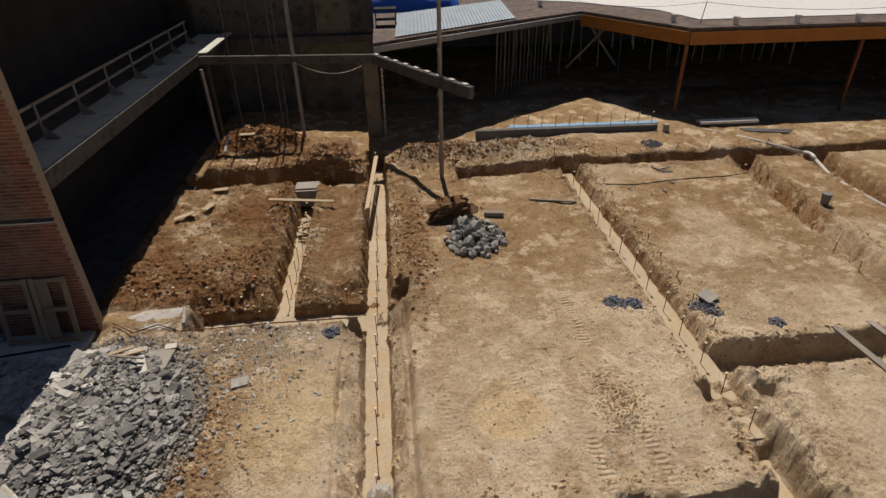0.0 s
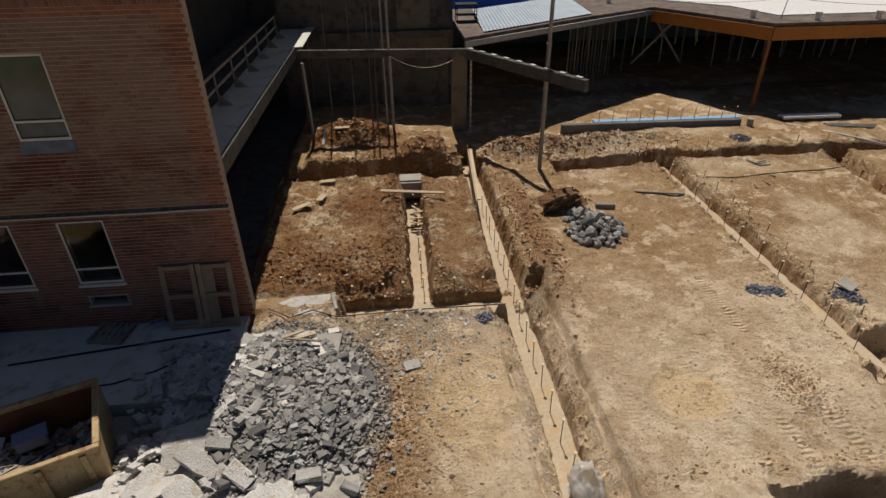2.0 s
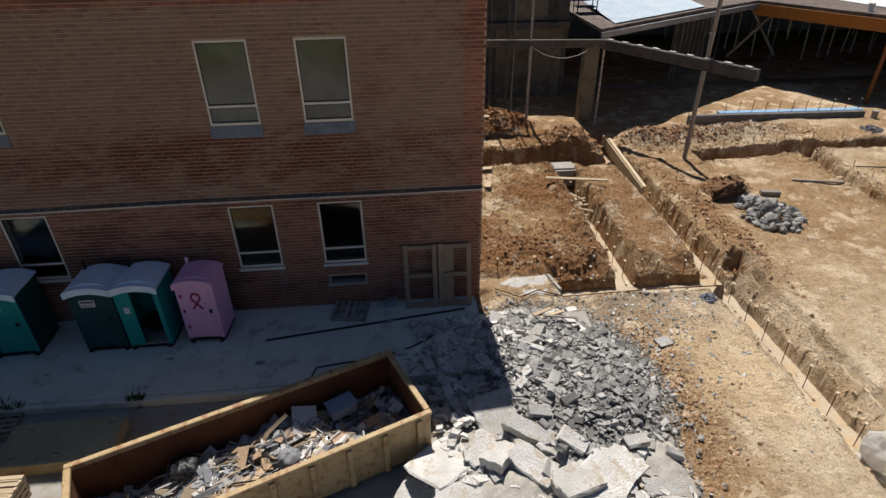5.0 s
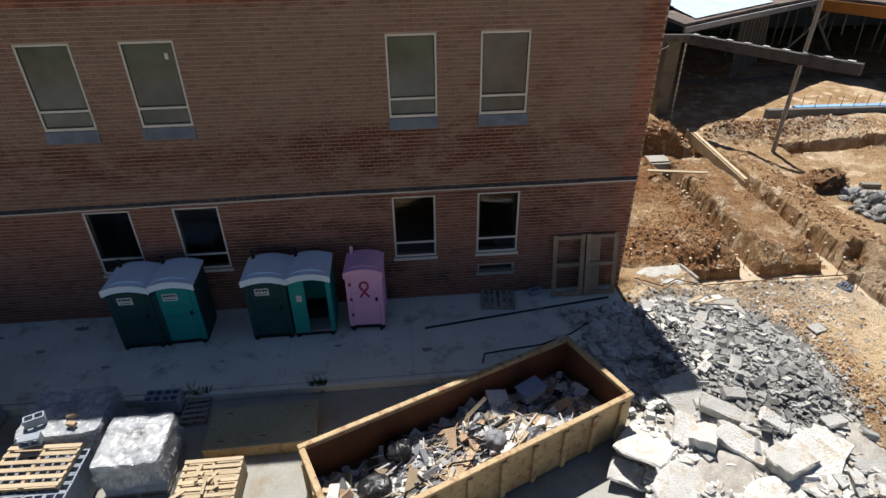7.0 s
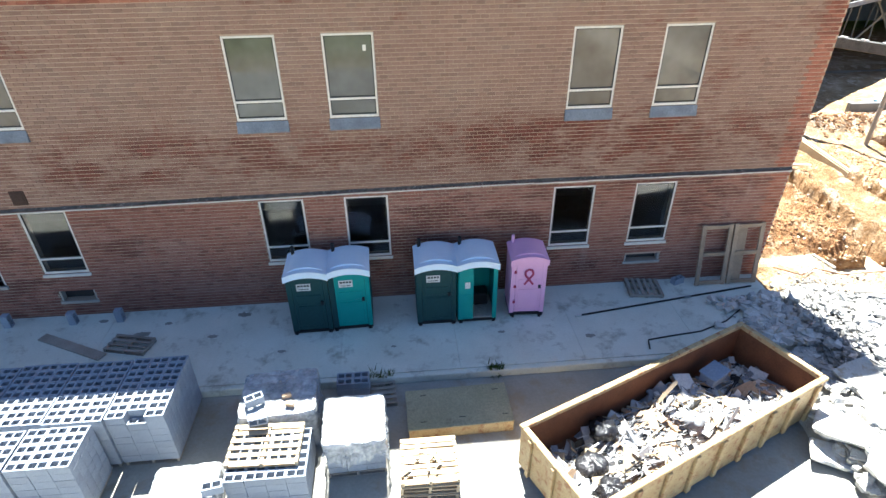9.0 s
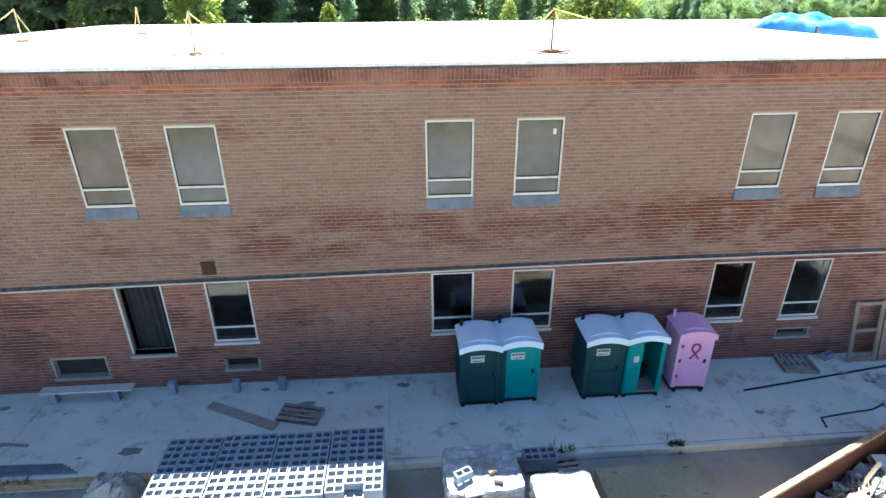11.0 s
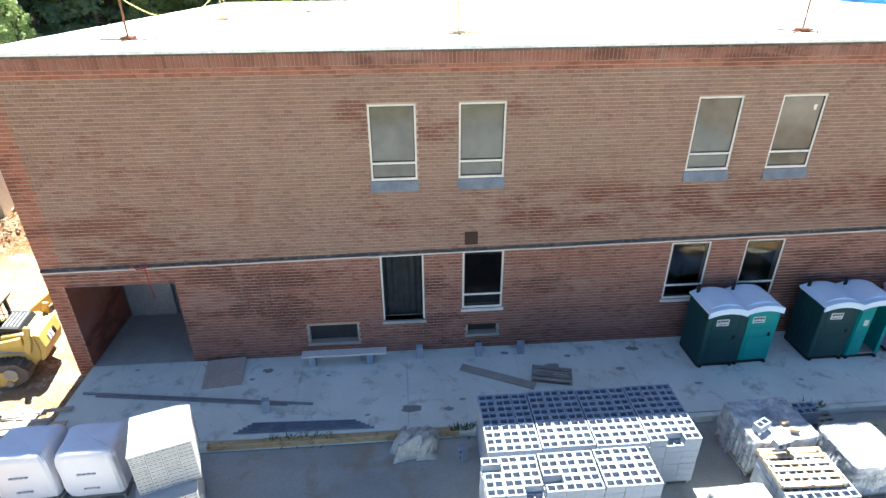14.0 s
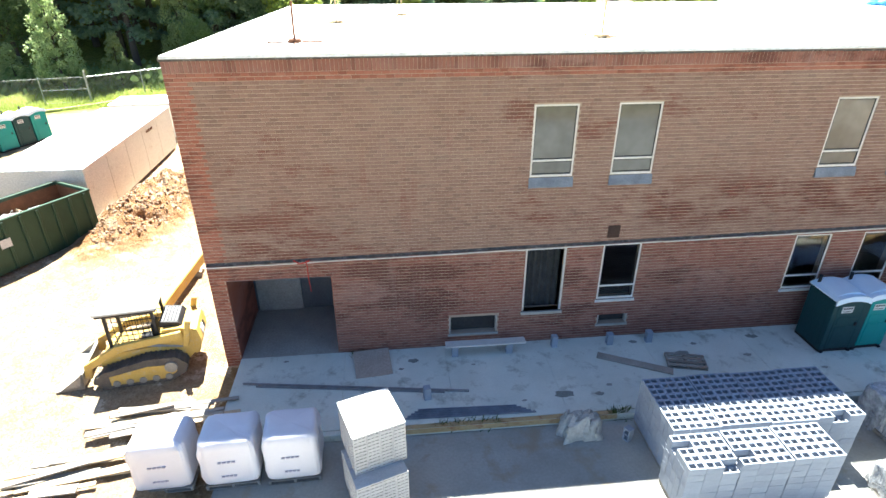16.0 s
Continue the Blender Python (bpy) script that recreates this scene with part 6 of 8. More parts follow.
for i, (x, y, r) in enumerate(((-31.8, 11.05, 0.24), (-30.8, 10.96, 0.13), (-30.4, 11.3, 0.09), (-34.2, 12.6, 0.06), (-36.0, 12.95, 0.16), (-36.4, 12.6, 0.08), (-27.6, 12.5, 0.2), (-27.0, 12.9, 0.1), (-25.6, 12.2, 0.12), (-24.9, 13.1, 0.18), (-20.6, 11.3, 0.07), (-17.6, 11.6, 0.09), (-15.2, 11.2, 0.13), (-28.9, 13.2, 0.12), (-33.0, 10.9, 0.07), (-39.9, 13.3, 0.07), (-23.6, 11.4, 0.1), (-26.2, 11.0, 0.08))):
    stain(x, y, r, 3.0 + 7 * i, 0.003)
CURTAIN = surface("dark grey curtain", (0.03, 0.033, 0.036), (0.05, 0.053, 0.056), 0.9, 3, 20, 0.1)
single("curtain", Geo().sheet(lambda u, v: (-32.5 + 1.15 * u, WY + 0.42 + 0.05 * math.sin(u * 38) * (0.6 + 0.4 * v), 1.0 + 2.3 * v), 60, 4), CURTAIN, "dark grey curtain hanging inside an empty window", "curtain", smooth=True)

# ---- yard west of the building ----
def holed(w, h, t=0.05):
    """A brick laid on edge, three slots on its face painted black as shade."""
    g = Geo().box((0, 0, 0), (w, 0.1, h), None, 0.004)
    for k in (-1, 0, 1):
        g.box((k * w / 3.3, -0.05, 0), (w / 4.3, 0.004, h * 0.2), None, 0, 1)
        g.box((k * w / 3.3, 0.05, 0), (w / 4.3, 0.004, h * 0.2), None, 0, 1)
    return g


PALE_BRICK = surface("pale new brick", (0.52, 0.50, 0.48), (0.60, 0.58, 0.56), 0.9, 3, 40, 0.2, vary=0.08)
PBM = holed(0.292, 0.094).mesh("brick", [PALE_BRICK, BLACK])


def brick_cube(at, turn, nx, ny, nz, label, base=True):
    s = thing("brick_cube", label, "brick stack", at=at, turn=turn, group="brick cubes")
    z0 = 0.0
    if base:
        pallet(s, 0, 0, nx * 0.3, ny * 0.3, 0.0, GREY_WOOD)
        z0 = 0.125
    for k in range(nz):
        for i in range(nx):
            for y, tz in ((0.05, 0), (ny * 0.3 - 0.05, 0)):
                b = part("brick", PBM, None, s)
                b.matrix_basis = pose(0.15 + 0.3 * i, y, z0 + 0.05 + 0.1 * k)
        for j in range(ny):
            for x in (0.05, nx * 0.3 - 0.05):
                b = part("brick", PBM, None, s)
                b.matrix_basis = pose(x, 0.15 + 0.3 * j, z0 + 0.05 + 0.1 * k, 0, 0, 90) @ Matrix.Scale(0.985, 4)
    part("core", Geo().block(0.101, 0.101, z0, nx * 0.3 - 0.101, ny * 0.3 - 0.101, z0 + nz * 0.1 - 0.005), PALE_BRICK, s)
    if not base:
        part("cover", Geo().block(-0.01, -0.01, z0 + nz * 0.1, nx * 0.3 + 0.01, ny * 0.3 + 0.01, z0 + nz * 0.1 + 0.02, 0.005), POLY, s, "white plastic cover")
    return s


brick_cube((-37.50, 7.62, LOTZ), 19, 4, 4, 10, "cube of pale perforated brick on a pallet")
brick_cube((-37.52, 7.98, LOTZ + 1.13), 19, 4, 4, 11, "cube of pale brick under white plastic, stacked on another", False)


SACKS = surface("taut white plastic", (0.66, 0.63, 0.65), (0.72, 0.70, 0.72), 0.35, 1.2, 5, 0.1, rise=0.02, spec=0.5, speck=0.08)
PRINT = surface("faded violet print", (0.44, 0.42, 0.50), (0.52, 0.50, 0.57), 0.6)


def sack_pallet(x, y, w, d, h, seed, label):
    s = thing("bagged_pallet", label, "bagged pallet", at=(x, y, LOTZ), turn=2, group="bagged pallets")
    pallet(s, -w / 2 + 0.04, -d / 2 + 0.04, w - 0.08, d - 0.08, 0.0, GREY_WOOD)

    def f(u, v):
        a, b = 2 * math.pi * u, math.pi * (v - 0.5)
        sq = lambda c, p: math.copysign(abs(c) ** p, c)
        cx, cy, cz = sq(math.cos(a), 0.2) * sq(math.cos(b), 0.16), sq(math.sin(a), 0.2) * sq(math.cos(b), 0.16), sq(math.sin(b), 0.3)
        q = noise.fractal(Vector((2 * cx + seed, 2 * cy, 2.4 * cz)), 1.0, 2.0, 4)
        q3 = abs(noise.noise(Vector((a * 3.2 + seed, cz * 1.2, seed)))) - 0.25
        k = 1 + 0.035 * q + 0.07 * q3 - 0.05 * max(0, cz) ** 2
        c1, c2 = (0.008 * noise.noise(Vector((cx * 7 + seed + o, cy * 7, cz * 7))) for o in (0, 41))
        return (cx * w / 2 * k + c1, cy * d / 2 * k + c2, 0.125 + (h - 0.125) * (0.5 + 0.5 * cz) * (1 + 0.02 * q))
    part("plastic_wrap", Geo().sheet(f, 64, 30), SACKS, s, "sacks under tight white plastic", True)
    for z, wd in ((0.60, 0.42), (0.30, 0.36)):
        for k in range(4):
            part("print_bar", Geo().block(-wd / 2 + wd * k / 4, -d / 2 - 0.03, z * h, -wd / 2 + wd * (k + 0.75) / 4, -d / 2 + 0.02, z * h + 0.03), PRINT, s)
    return s


for i, x in enumerate((-42.1, -40.55, -39.1)):
    sack_pallet(x, 9.42, 1.32, 1.1, 1.48, 2.0 + 5 * i, "pallet of sacks tightly wrapped in white plastic")

# compact track loader, bucket to the west
CATY = surface("loader yellow", (0.66, 0.43, 0.10), (0.56, 0.36, 0.09), 0.5, 2.0, 25, 0.1, dirt=(0.50, 0.39, 0.22), dirt_at=0.55, speck=0.25)
RUBBER = surface("dusty rubber", (0.10, 0.085, 0.07), (0.17, 0.14, 0.11), 0.9, 3, 30, 0.4)
DUSTY = surface("dusty grey steel", (0.30, 0.27, 0.22), (0.38, 0.34, 0.28), 0.7, 2, 25, 0.2)
ld = thing("track_loader", "yellow compact track loader with a dusty roofed cab", "loader", at=(-44.0, 13.72, -0.02), turn=8)
prof = [(-1.05, 0.0), (0.75, 0.0), (1.15, 0.22), (1.25, 0.5), (1.0, 0.78), (0.2, 0.82), (-1.0, 0.55), (-1.3, 0.3)]
for s in (-1, 1):
    y0 = s * 0.82
    g = Geo().extrude(prof, y0 - 0.2, y0 + 0.2, "y")
    tr = part("track", g, RUBBER, ld, "dusty rubber track")
    n = len(prof)
    for i in range(n):
        a, b = Vector((prof[i][0], 0, prof[i][1])), Vector((prof[(i + 1) % n][0], 0, prof[(i + 1) % n][1]))
        m = max(1, int((b - a).length / 0.13))
        for k in range(m):
            p = a.lerp(b, (k + 0.5) / m)
            d = (b - a).normalized()
            part("lug", Geo().bar(p + Vector((0, y0 - 0.21, 0)), p + Vector((0, y0 + 0.21, 0)), 0.05, 0.05, up=(0, 0, 1)), RUBBER, tr)
    inner = [(-0.85, 0.12), (0.68, 0.12), (0.95, 0.32), (0.85, 0.55), (0.2, 0.6), (-0.85, 0.42)]
    part("track_frame", Geo().extrude(inner, y0 + s * 0.201, y0 + s * 0.215, "y"), CATY, tr)
    for x in (-0.7, -0.35, 0.0, 0.35, 0.7):
        part("roller", Geo().tube([(x, y0 + s * 0.216, 0.18), (x, y0 + s * 0.25, 0.18)], 0.1, 10), DUSTY, tr)
    part("sprocket", Geo().tube([(0.82, y0 + s * 0.216, 0.5), (0.82, y0 + s * 0.26, 0.5)], 0.18, 12), DUSTY, tr)
part("chassis", Geo().extrude([(-1.1, 0.3), (1.2, 0.35), (1.45, 0.6), (1.52, 0.95), (1.46, 1.38), (1.2, 1.5), (0.7, 1.5), (0.5, 0.98), (-0.9, 0.9), (-1.1, 0.75)], -0.6, 0.6, "y"), CATY, ld)
part("engine_hood", Geo().extrude([(0.62, 1.502), (1.22, 1.502), (1.12, 1.62), (0.64, 1.7)], -0.46, 0.46, "y"), BLACK, ld, "dark engine hood")
for k in range(5):
    part("hood_louvre", Geo().block(0.70 + 0.09 * k, -0.36, 1.66 - 0.015 * k, 0.73 + 0.09 * k, 0.36, 1.70 - 0.015 * k), STEEL, ld)
part("rear_door", Geo().extrude([(1.44, 0.5), (1.58, 0.6), (1.68, 0.95), (1.60, 1.36), (1.44, 1.42)], -0.57, 0.57, "y"), CATY, ld)
for k in range(3):
    part("badge_bar", Geo().box((1.665, -0.17 + 0.17 * k, 1.08), (0.02, 0.12, 0.2), Matrix.Rotation(-0.2, 3, "Y")), PAPER if k < 2 else BLACK, ld)
for x, y in ((-0.75, -0.5), (-0.75, 0.5), (0.55, -0.5), (0.55, 0.5)):
    part("cab_post", Geo().bar((x, y, 0.8), (x * 0.95, y, 2.16), 0.08, 0.08), BLACK, ld)
part("cab_roof", Geo().block(-0.97, -0.68, 2.22, 0.72, 0.68, 2.32, 0.03), surface("pale dusty roof plate", (0.48, 0.46, 0.42), (0.58, 0.56, 0.52), 0.7, 2, 25, 0.2), ld, "flat dusty cab roof")
part("roof_skirt", Geo().block(-0.92, -0.63, 2.14, 0.67, 0.63, 2.22, 0.02), BLACK, ld, "dark skirt under the cab roof")
for s in (-1, 1):
    g = Geo()
    for k in range(9):
        g.bar((-0.7 + 0.15 * k, 0.505 * s, 1.05), (-0.7 + 0.15 * k, 0.505 * s, 2.14), 0.016, 0.016)
    for k in range(7):
        g.bar((-0.72, 0.505 * s, 1.1 + 0.16 * k), (0.54, 0.505 * s, 1.1 + 0.16 * k), 0.016, 0.016)
    part("side_mesh", g, BLACK, ld)
    part("lift_arm", Geo().bar((1.2, 0.68 * s, 1.32), (-0.55, 0.68 * s, 1.12), 0.12, 0.24, 0.02).bar((-0.5, 0.68 * s, 1.14), (-1.45, 0.68 * s, 0.62), 0.12, 0.22, 0.02).bar((-1.42, 0.68 * s, 0.72), (-1.5, 0.68 * s, 0.25), 0.12, 0.2, 0.02), CATY, ld)
    part("ram", Geo().tube([(1.15, 0.56 * s, 0.85), (0.1, 0.6 * s, 1.08)], 0.05, 8), STEEL, ld)
    part("rear_link", Geo().bar((1.25, 0.66 * s, 0.9), (1.45, 0.66 * s, 1.75), 0.1, 0.16, 0.02), CATY, ld)
part("seat", Geo().block(-0.1, -0.25, 0.85, 0.35, 0.25, 1.0, 0.03).block(0.3, -0.25, 1.0, 0.42, 0.25, 1.5, 0.03), BLACK, ld)
bk = Geo().extrude([(-1.55, 0.55), (-1.6, 0.1), (-2.35, 0.02), (-2.37, 0.06), (-1.68, 0.16), (-1.62, 0.58)], -0.9, 0.9, "y")
for y in (-0.9, 0.87):
    bk.extrude([(-1.56, 0.56), (-1.6, 0.05), (-2.3, 0.03)], y, y + 0.03, "y")
part("bucket", bk, DUSTY, ld, "worn grey bucket")
BEAM = surface("yellow boom paint", (0.60, 0.38, 0.07), (0.66, 0.44, 0.12), 0.55, 1.5, 20, 0.1, dirt=(0.4, 0.28, 0.14))
bm_ = thing("steel_boom", "long yellow steel boom lying on the dirt by the building", "boom", at=(-44.45, 15.3, 0.0))
part("boom_body", Geo().bar((0.0, 0.0, 0.42), (0.35, 4.4, 0.42), 0.30, 0.42, 0.03), BEAM, bm_)
part("end_plate", Geo().bar((-0.02, -0.06, 0.42), (0.0, 0.0, 0.42), 0.4, 0.5), STEEL, bm_)
part("support", Geo().block(0.0, 0.6, 0.0, 0.4, 0.75, 0.21).block(0.1, 3.6, 0.0, 0.55, 3.75, 0.21), GREY_WOOD, bm_)
single("chain", Geo().tube([(-43.0, 17.1, 0.06), (-42.6, 16.9, 0.06), (-42.3, 17.0, 0.05), (-42.1, 17.2, 0.06)], 0.06, 6), BEAM, "heap of yellow chain lying on dirt", "chain")

DUMPG = surface("dark green skip paint", (0.025, 0.06, 0.035), (0.035, 0.08, 0.045), 0.5, 1.5, 25, 0.1, dirt=(0.10, 0.06, 0.035), dirt_at=0.63)
gs = skip((-52.76, 17.62, 0.0), 58.3, 6.5, 2.25, 2.1, DUMPG, RUST, "dark green open skip filled with pale rubbish on bare dirt", 10)
gs["label"] = "dark green open skip filled with pale rubbish on bare dirt"
gm = pose(-52.76, 17.62, 0.0, 0, 0, 58.3)
part("number_plate", Geo().block(2.6, -0.09, 1.1, 3.0, -0.078, 1.45), PAPER, gs, "white plate with no writing")
fl = fill(500, 6.5, 2.25, 9)
fl.v = [(x, y, z + 1.05) for x, y, z in fl.v]
o = single("skip_rubbish", fl, SCRAPS, "pale rubbish heaped in the green skip", "debris", kind="stuff")
o.matrix_basis = gm

CONT = surface("beige steel container", (0.78, 0.74, 0.66), (0.82, 0.79, 0.72), 0.6, 0.7, 15, 0.1, dirt=(0.4, 0.32, 0.24), dirt_at=0.62)
ct = thing("site_container", "long beige site container with a white roof", "container", at=(-54.0, 24.45, 0.0))
part("container_body", Geo().block(0, 0, 0.12, 3.95, 11.6, 2.58, 0.02), CONT, ct)
part("roof_sheet", Geo().block(-0.04, -0.04, 2.581, 3.99, 11.64, 2.66, 0.015), MEMBRANE, ct, "white roof sheet")
for k in range(6):
    part("side_rib", Geo().block(3.951, 0.1 + 2.26 * k, 0.2, 3.965, 0.17 + 2.26 * k, 2.5, 0.004), CONT, ct)
for k in range(5):
    part("plate_bar", Geo().block(3.981, 7.4 + 0.2 * k, 2.15, 3.99, 7.55 + 0.2 * k, 2.3), RUST, ct)
part("skid", Geo().block(0.2, 0.1, 0.0, 0.5, 11.5, 0.119).block(3.4, 0.1, 0.0, 3.7, 11.5, 0.119), STEEL, ct)
for k, (x, y) in enumerate(((1.6, 4.4), (2.1, 4.6), (2.3, 7.0), (1.3, 8.2))):
    part("roof_patch", Geo().block(x, y, 2.661, x + 0.7, y + 0.12, 2.675), STEEL, ct)
bx = thing("container_annex", "second white-roofed container behind the first", "container", at=(-54.6, 38.2, 0.0), turn=4)
part("container_body", Geo().block(0, 0, 0.0, 6.0, 2.5, 2.3, 0.02), CONT, bx)
part("roof_sheet", Geo().block(-0.04, -0.04, 2.301, 6.04, 2.54, 2.36, 0.01), MEMBRANE, bx)
for k, (x, y, m) in enumerate(((-60.9, 35.2, TEAL), (-60.3, 36.4, TEAL), (-59.85, 37.55, DKGREEN), (-59.4, 38.7, TEAL))):
    toilet("portable toilet standing on the dirt yard by the fence", m, m, (x, y, 0.02), 62 + k, False, ROOFP)
CONE = surface("orange cone plastic", (0.75, 0.16, 0.05), (0.7, 0.13, 0.04), 0.5)
cn = thing("traffic_cone", "orange traffic cone standing on the yard", "traffic cone", at=(-57.9, 37.9, 0.02))
part("foot", Geo().block(-0.2, -0.2, 0, 0.2, 0.2, 0.04, 0.01), CONE, cn)
part("cone", Geo().tube([(0, 0, 0.04), (0, 0, 0.75)], 0.15, 12, r2=0.03), CONE, cn)
for k, (x, y, w, h) in enumerate(((-55.4, 25.6, 0.9, 0.7), (-56.3, 26.6, 1.0, 0.5))):
    b = thing("tool_crate", "yellow and grey tool crate by the container", "crate", at=(x, y, 0.0), turn=20 * k)
    part("crate_body", Geo().block(0, 0, 0, w, 0.6, h, 0.02), YELLOW if k == 0 else SILL, b)
    part("crate_lid", Geo().block(-0.02, -0.02, h, w + 0.02, 0.62, h + 0.05, 0.01), STEEL, b)

# chain-link fence
WIRE = surface("galvanised wire", (0.34, 0.36, 0.36), (0.42, 0.44, 0.44), 0.4, 4, 40, 0.0, metal=0.6)


def link_material():
    """Woven wire: thin diagonal strands, open between them."""
    m, nt, link, b = nodes_of("woven wire")
    co = nt.new("ShaderNodeTexCoord").outputs["Object"]
    sep = nt.new("ShaderNodeSeparateXYZ")
    link(co, sep.inputs[0])
    along = scaled(nt, link, sep.outputs["X"], sep.outputs["Y"], "ADD")
    strands = []
    for how in ("ADD", "SUBTRACT"):
        u = scaled(nt, link, scaled(nt, link, scaled(nt, link, along, sep.outputs["Z"], how), 14.0), 1.0, "FRACT")
        strands.append(scaled(nt, link, u, 0.06, "LESS_THAN"))
    on = scaled(nt, link, strands[0], strands[1], "MAXIMUM")
    b.inputs["Base Color"].default_value, b.inputs["Metallic"].default_value, b.inputs["Roughness"].default_value = (0.30, 0.32, 0.33, 1), 0.5, 0.45
    link(on, b.inputs["Alpha"])
    return m


LINK = link_material()
fence = thing("chain_link_fence", "galvanised chain-link fence with a gate at the wood's edge", "fence")
fpts = [(-74, 47.0), (-68.5, 48.2), (-64.6, 49.2), (-61.2, 49.8), (-57.8, 52.5), (-54.4, 55.2), (-51.0, 58), (-46, 60.5), (-41, 62.5)]
for i, (x, y) in enumerate(fpts):
    part("fence_post", Geo().tube([(x, y, soil_z(x, y) - 0.2), (x, y, soil_z(x, y) + (2.6 if i == 3 else 2.2))], 0.09 if i == 3 else 0.05, 8), WIRE, fence)
for (x0, y0), (x1, y1) in zip(fpts, fpts[1:]):
    za, zb = soil_z(x0, y0), soil_z(x1, y1)
    for h in ((2.1,) if x0 < -64.7 or x0 > -61.3 else (0.12, 1.15, 2.1)):
        part("fence_rail", Geo().tube([(x0, y0, za + h), (x1, y1, zb + h)], 0.022, 6), WIRE, fence)
    L = math.hypot(x1 - x0, y1 - y0)
    g = Geo().add([(x0, y0, za + 0.1), (x1, y1, zb + 0.1), (x1, y1, zb + 2.1), (x0, y0, za + 2.1)], [(0, 1, 2, 3)])
    part("wire_mesh", g, LINK, fence)
SILT = surface("yellow silt sock", (0.62, 0.66, 0.22), (0.5, 0.56, 0.2), 0.8)
single("silt_sock", Geo().tube([(-66, 44.5, soil_z(-66, 44.5) + 0.1)] + [(-66 + 1.8 * k, 44.6 + 1.25 * k + 0.2 * math.sin(k * 2), soil_z(-66 + 1.8 * k, 44.6 + 1.25 * k) + 0.12) for k in range(1, 11)], 0.12, 6), SILT, "pale yellow silt barrier along the grass", "barrier", smooth=True)

# clods on the spoil heap
rng = random.Random(44)
g = Geo()
for k in range(1700):
    a, d = rng.uniform(0, 6.28), rng.random() ** 0.5
    y = 25.5 + 4.3 * d * math.sin(a)
    x = -47.9 + 0.12 * (y - 25) + 1.75 * d * math.cos(a)
    s = 0.02 + 0.10 * rng.random() ** 2.5
    g.box((x, y, soil_z(x, y) + 0.02), (s * 1.3, s, s), Euler((rng.random() * 3, rng.random() * 3, rng.random() * 6)).to_matrix(), s * 0.25, 0, s * 0.1, rng)
single("clay_clods", g, surface("pale red clay", (0.36, 0.24, 0.15), (0.46, 0.32, 0.21), 0.95, 3, 30, 0.5, vary=0.2), "clods of pale red clay on a spoil heap", "clay", kind="stuff")

# boards strewn on the dirt
rng = random.Random(17)
for k in range(30):
    near = k < 15
    cx, cy = (-42.6, 11.2) if near else (-44.3, 9.4)
    x, y = cx + rng.uniform(-0.9, 0.7), cy + rng.uniform(-0.55, 0.5)
    L = rng.choice((1.2, 1.8, 2.4, 2.8)) * rng.uniform(0.8, 1.1)
    a = radians(rng.gauss(7, 4))
    z = max(soil_z(x, y), 0.0) + 0.03 + 0.014 * (k % 15)
    single("board", Geo().bar((x - L / 2 * math.cos(a), y - L / 2 * math.sin(a), z), (x + L / 2 * math.cos(a), y + L / 2 * math.sin(a), z + rng.uniform(-0.02, 0.03)), rng.choice((0.12, 0.19, 0.26)), 0.04, 0.003), rng.choice((GREY_WOOD, WOOD, GREY_WOOD)), "weathered board in a loose pile on the dirt", "board", group="board piles")

# ---- things on the dig ----
def rock(r, seed, n=8):
    """An angular broken stone."""
    rng = random.Random(seed)
    bm = bmesh.new()
    bmesh.ops.create_icosphere(bm, subdivisions=1, radius=r)
    for v in bm.verts:
        v.co *= rng.uniform(0.72, 1.22)
        v.co.z *= 0.72
    me = bpy.data.meshes.new("rock")
    bm.to_mesh(me)
    bm.free()
    me.materials.append(RUBBLE)
    return me


ROCKS = [rock(1.0, 40 + k) for k in range(7)]
rng = random.Random(8)
rp = thing("stone_pile", "pile of angular grey broken stones by the pole", "stone pile")
for k in range(230):
    a, d = rng.uniform(0, 6.28), rng.random() ** 0.6
    x, y = 2.45 + 1.05 * d * math.cos(a), 17.25 + 1.35 * d * math.sin(a)
    s = (0.05 + 0.16 * rng.random() ** 1.6) * (1.0 if k % 17 else 1.9)
    b = part("stone", ROCKS[k % 7], RUBBLE, rp)
    b.matrix_basis = pose(x, y, soil_z(x, y) + 0.05 + 0.42 * (1 - d) * rng.random(), rng.uniform(0, 360), rng.uniform(0, 360), rng.uniform(0, 360)) @ Matrix.Scale(s, 4)
def clod(u, v):
    a, b = 2 * math.pi * u, math.pi * (v - 0.5)
    n = Vector((math.cos(a) * math.cos(b), math.sin(a) * math.cos(b), math.sin(b)))
    q = noise.fractal(n * 1.9 + Vector((4, 1, 7)), 0.9, 2.0, 5)
    k = 1 + 0.45 * q
    return (0.85 * n.x * k, 0.42 * n.y * k, 0.30 * n.z * k + 0.12)


single("clay_lump", Geo().sheet(clod, 44, 26), surface("dark clay", (0.15, 0.08, 0.04), (0.25, 0.14, 0.07), 0.95, 4, 20, 0.8), "big dark clod of clay and root on the spoil", "clay lump", at=(1.75, 19.1, soil_z(1.75, 19.1) - 0.02), turn=28)
single("timber_block", Geo().box((0, 0, 0), (0.75, 0.25, 0.2), None, 0.02), GREY_WOOD, "dark weathered timber block by the stone pile", "timber", at=(3.45, 18.9, soil_z(3.45, 18.9) + 0.1), turn=-10)

# demolition rubble: block fragments and slabs
rng = random.Random(12)
FRAG = []
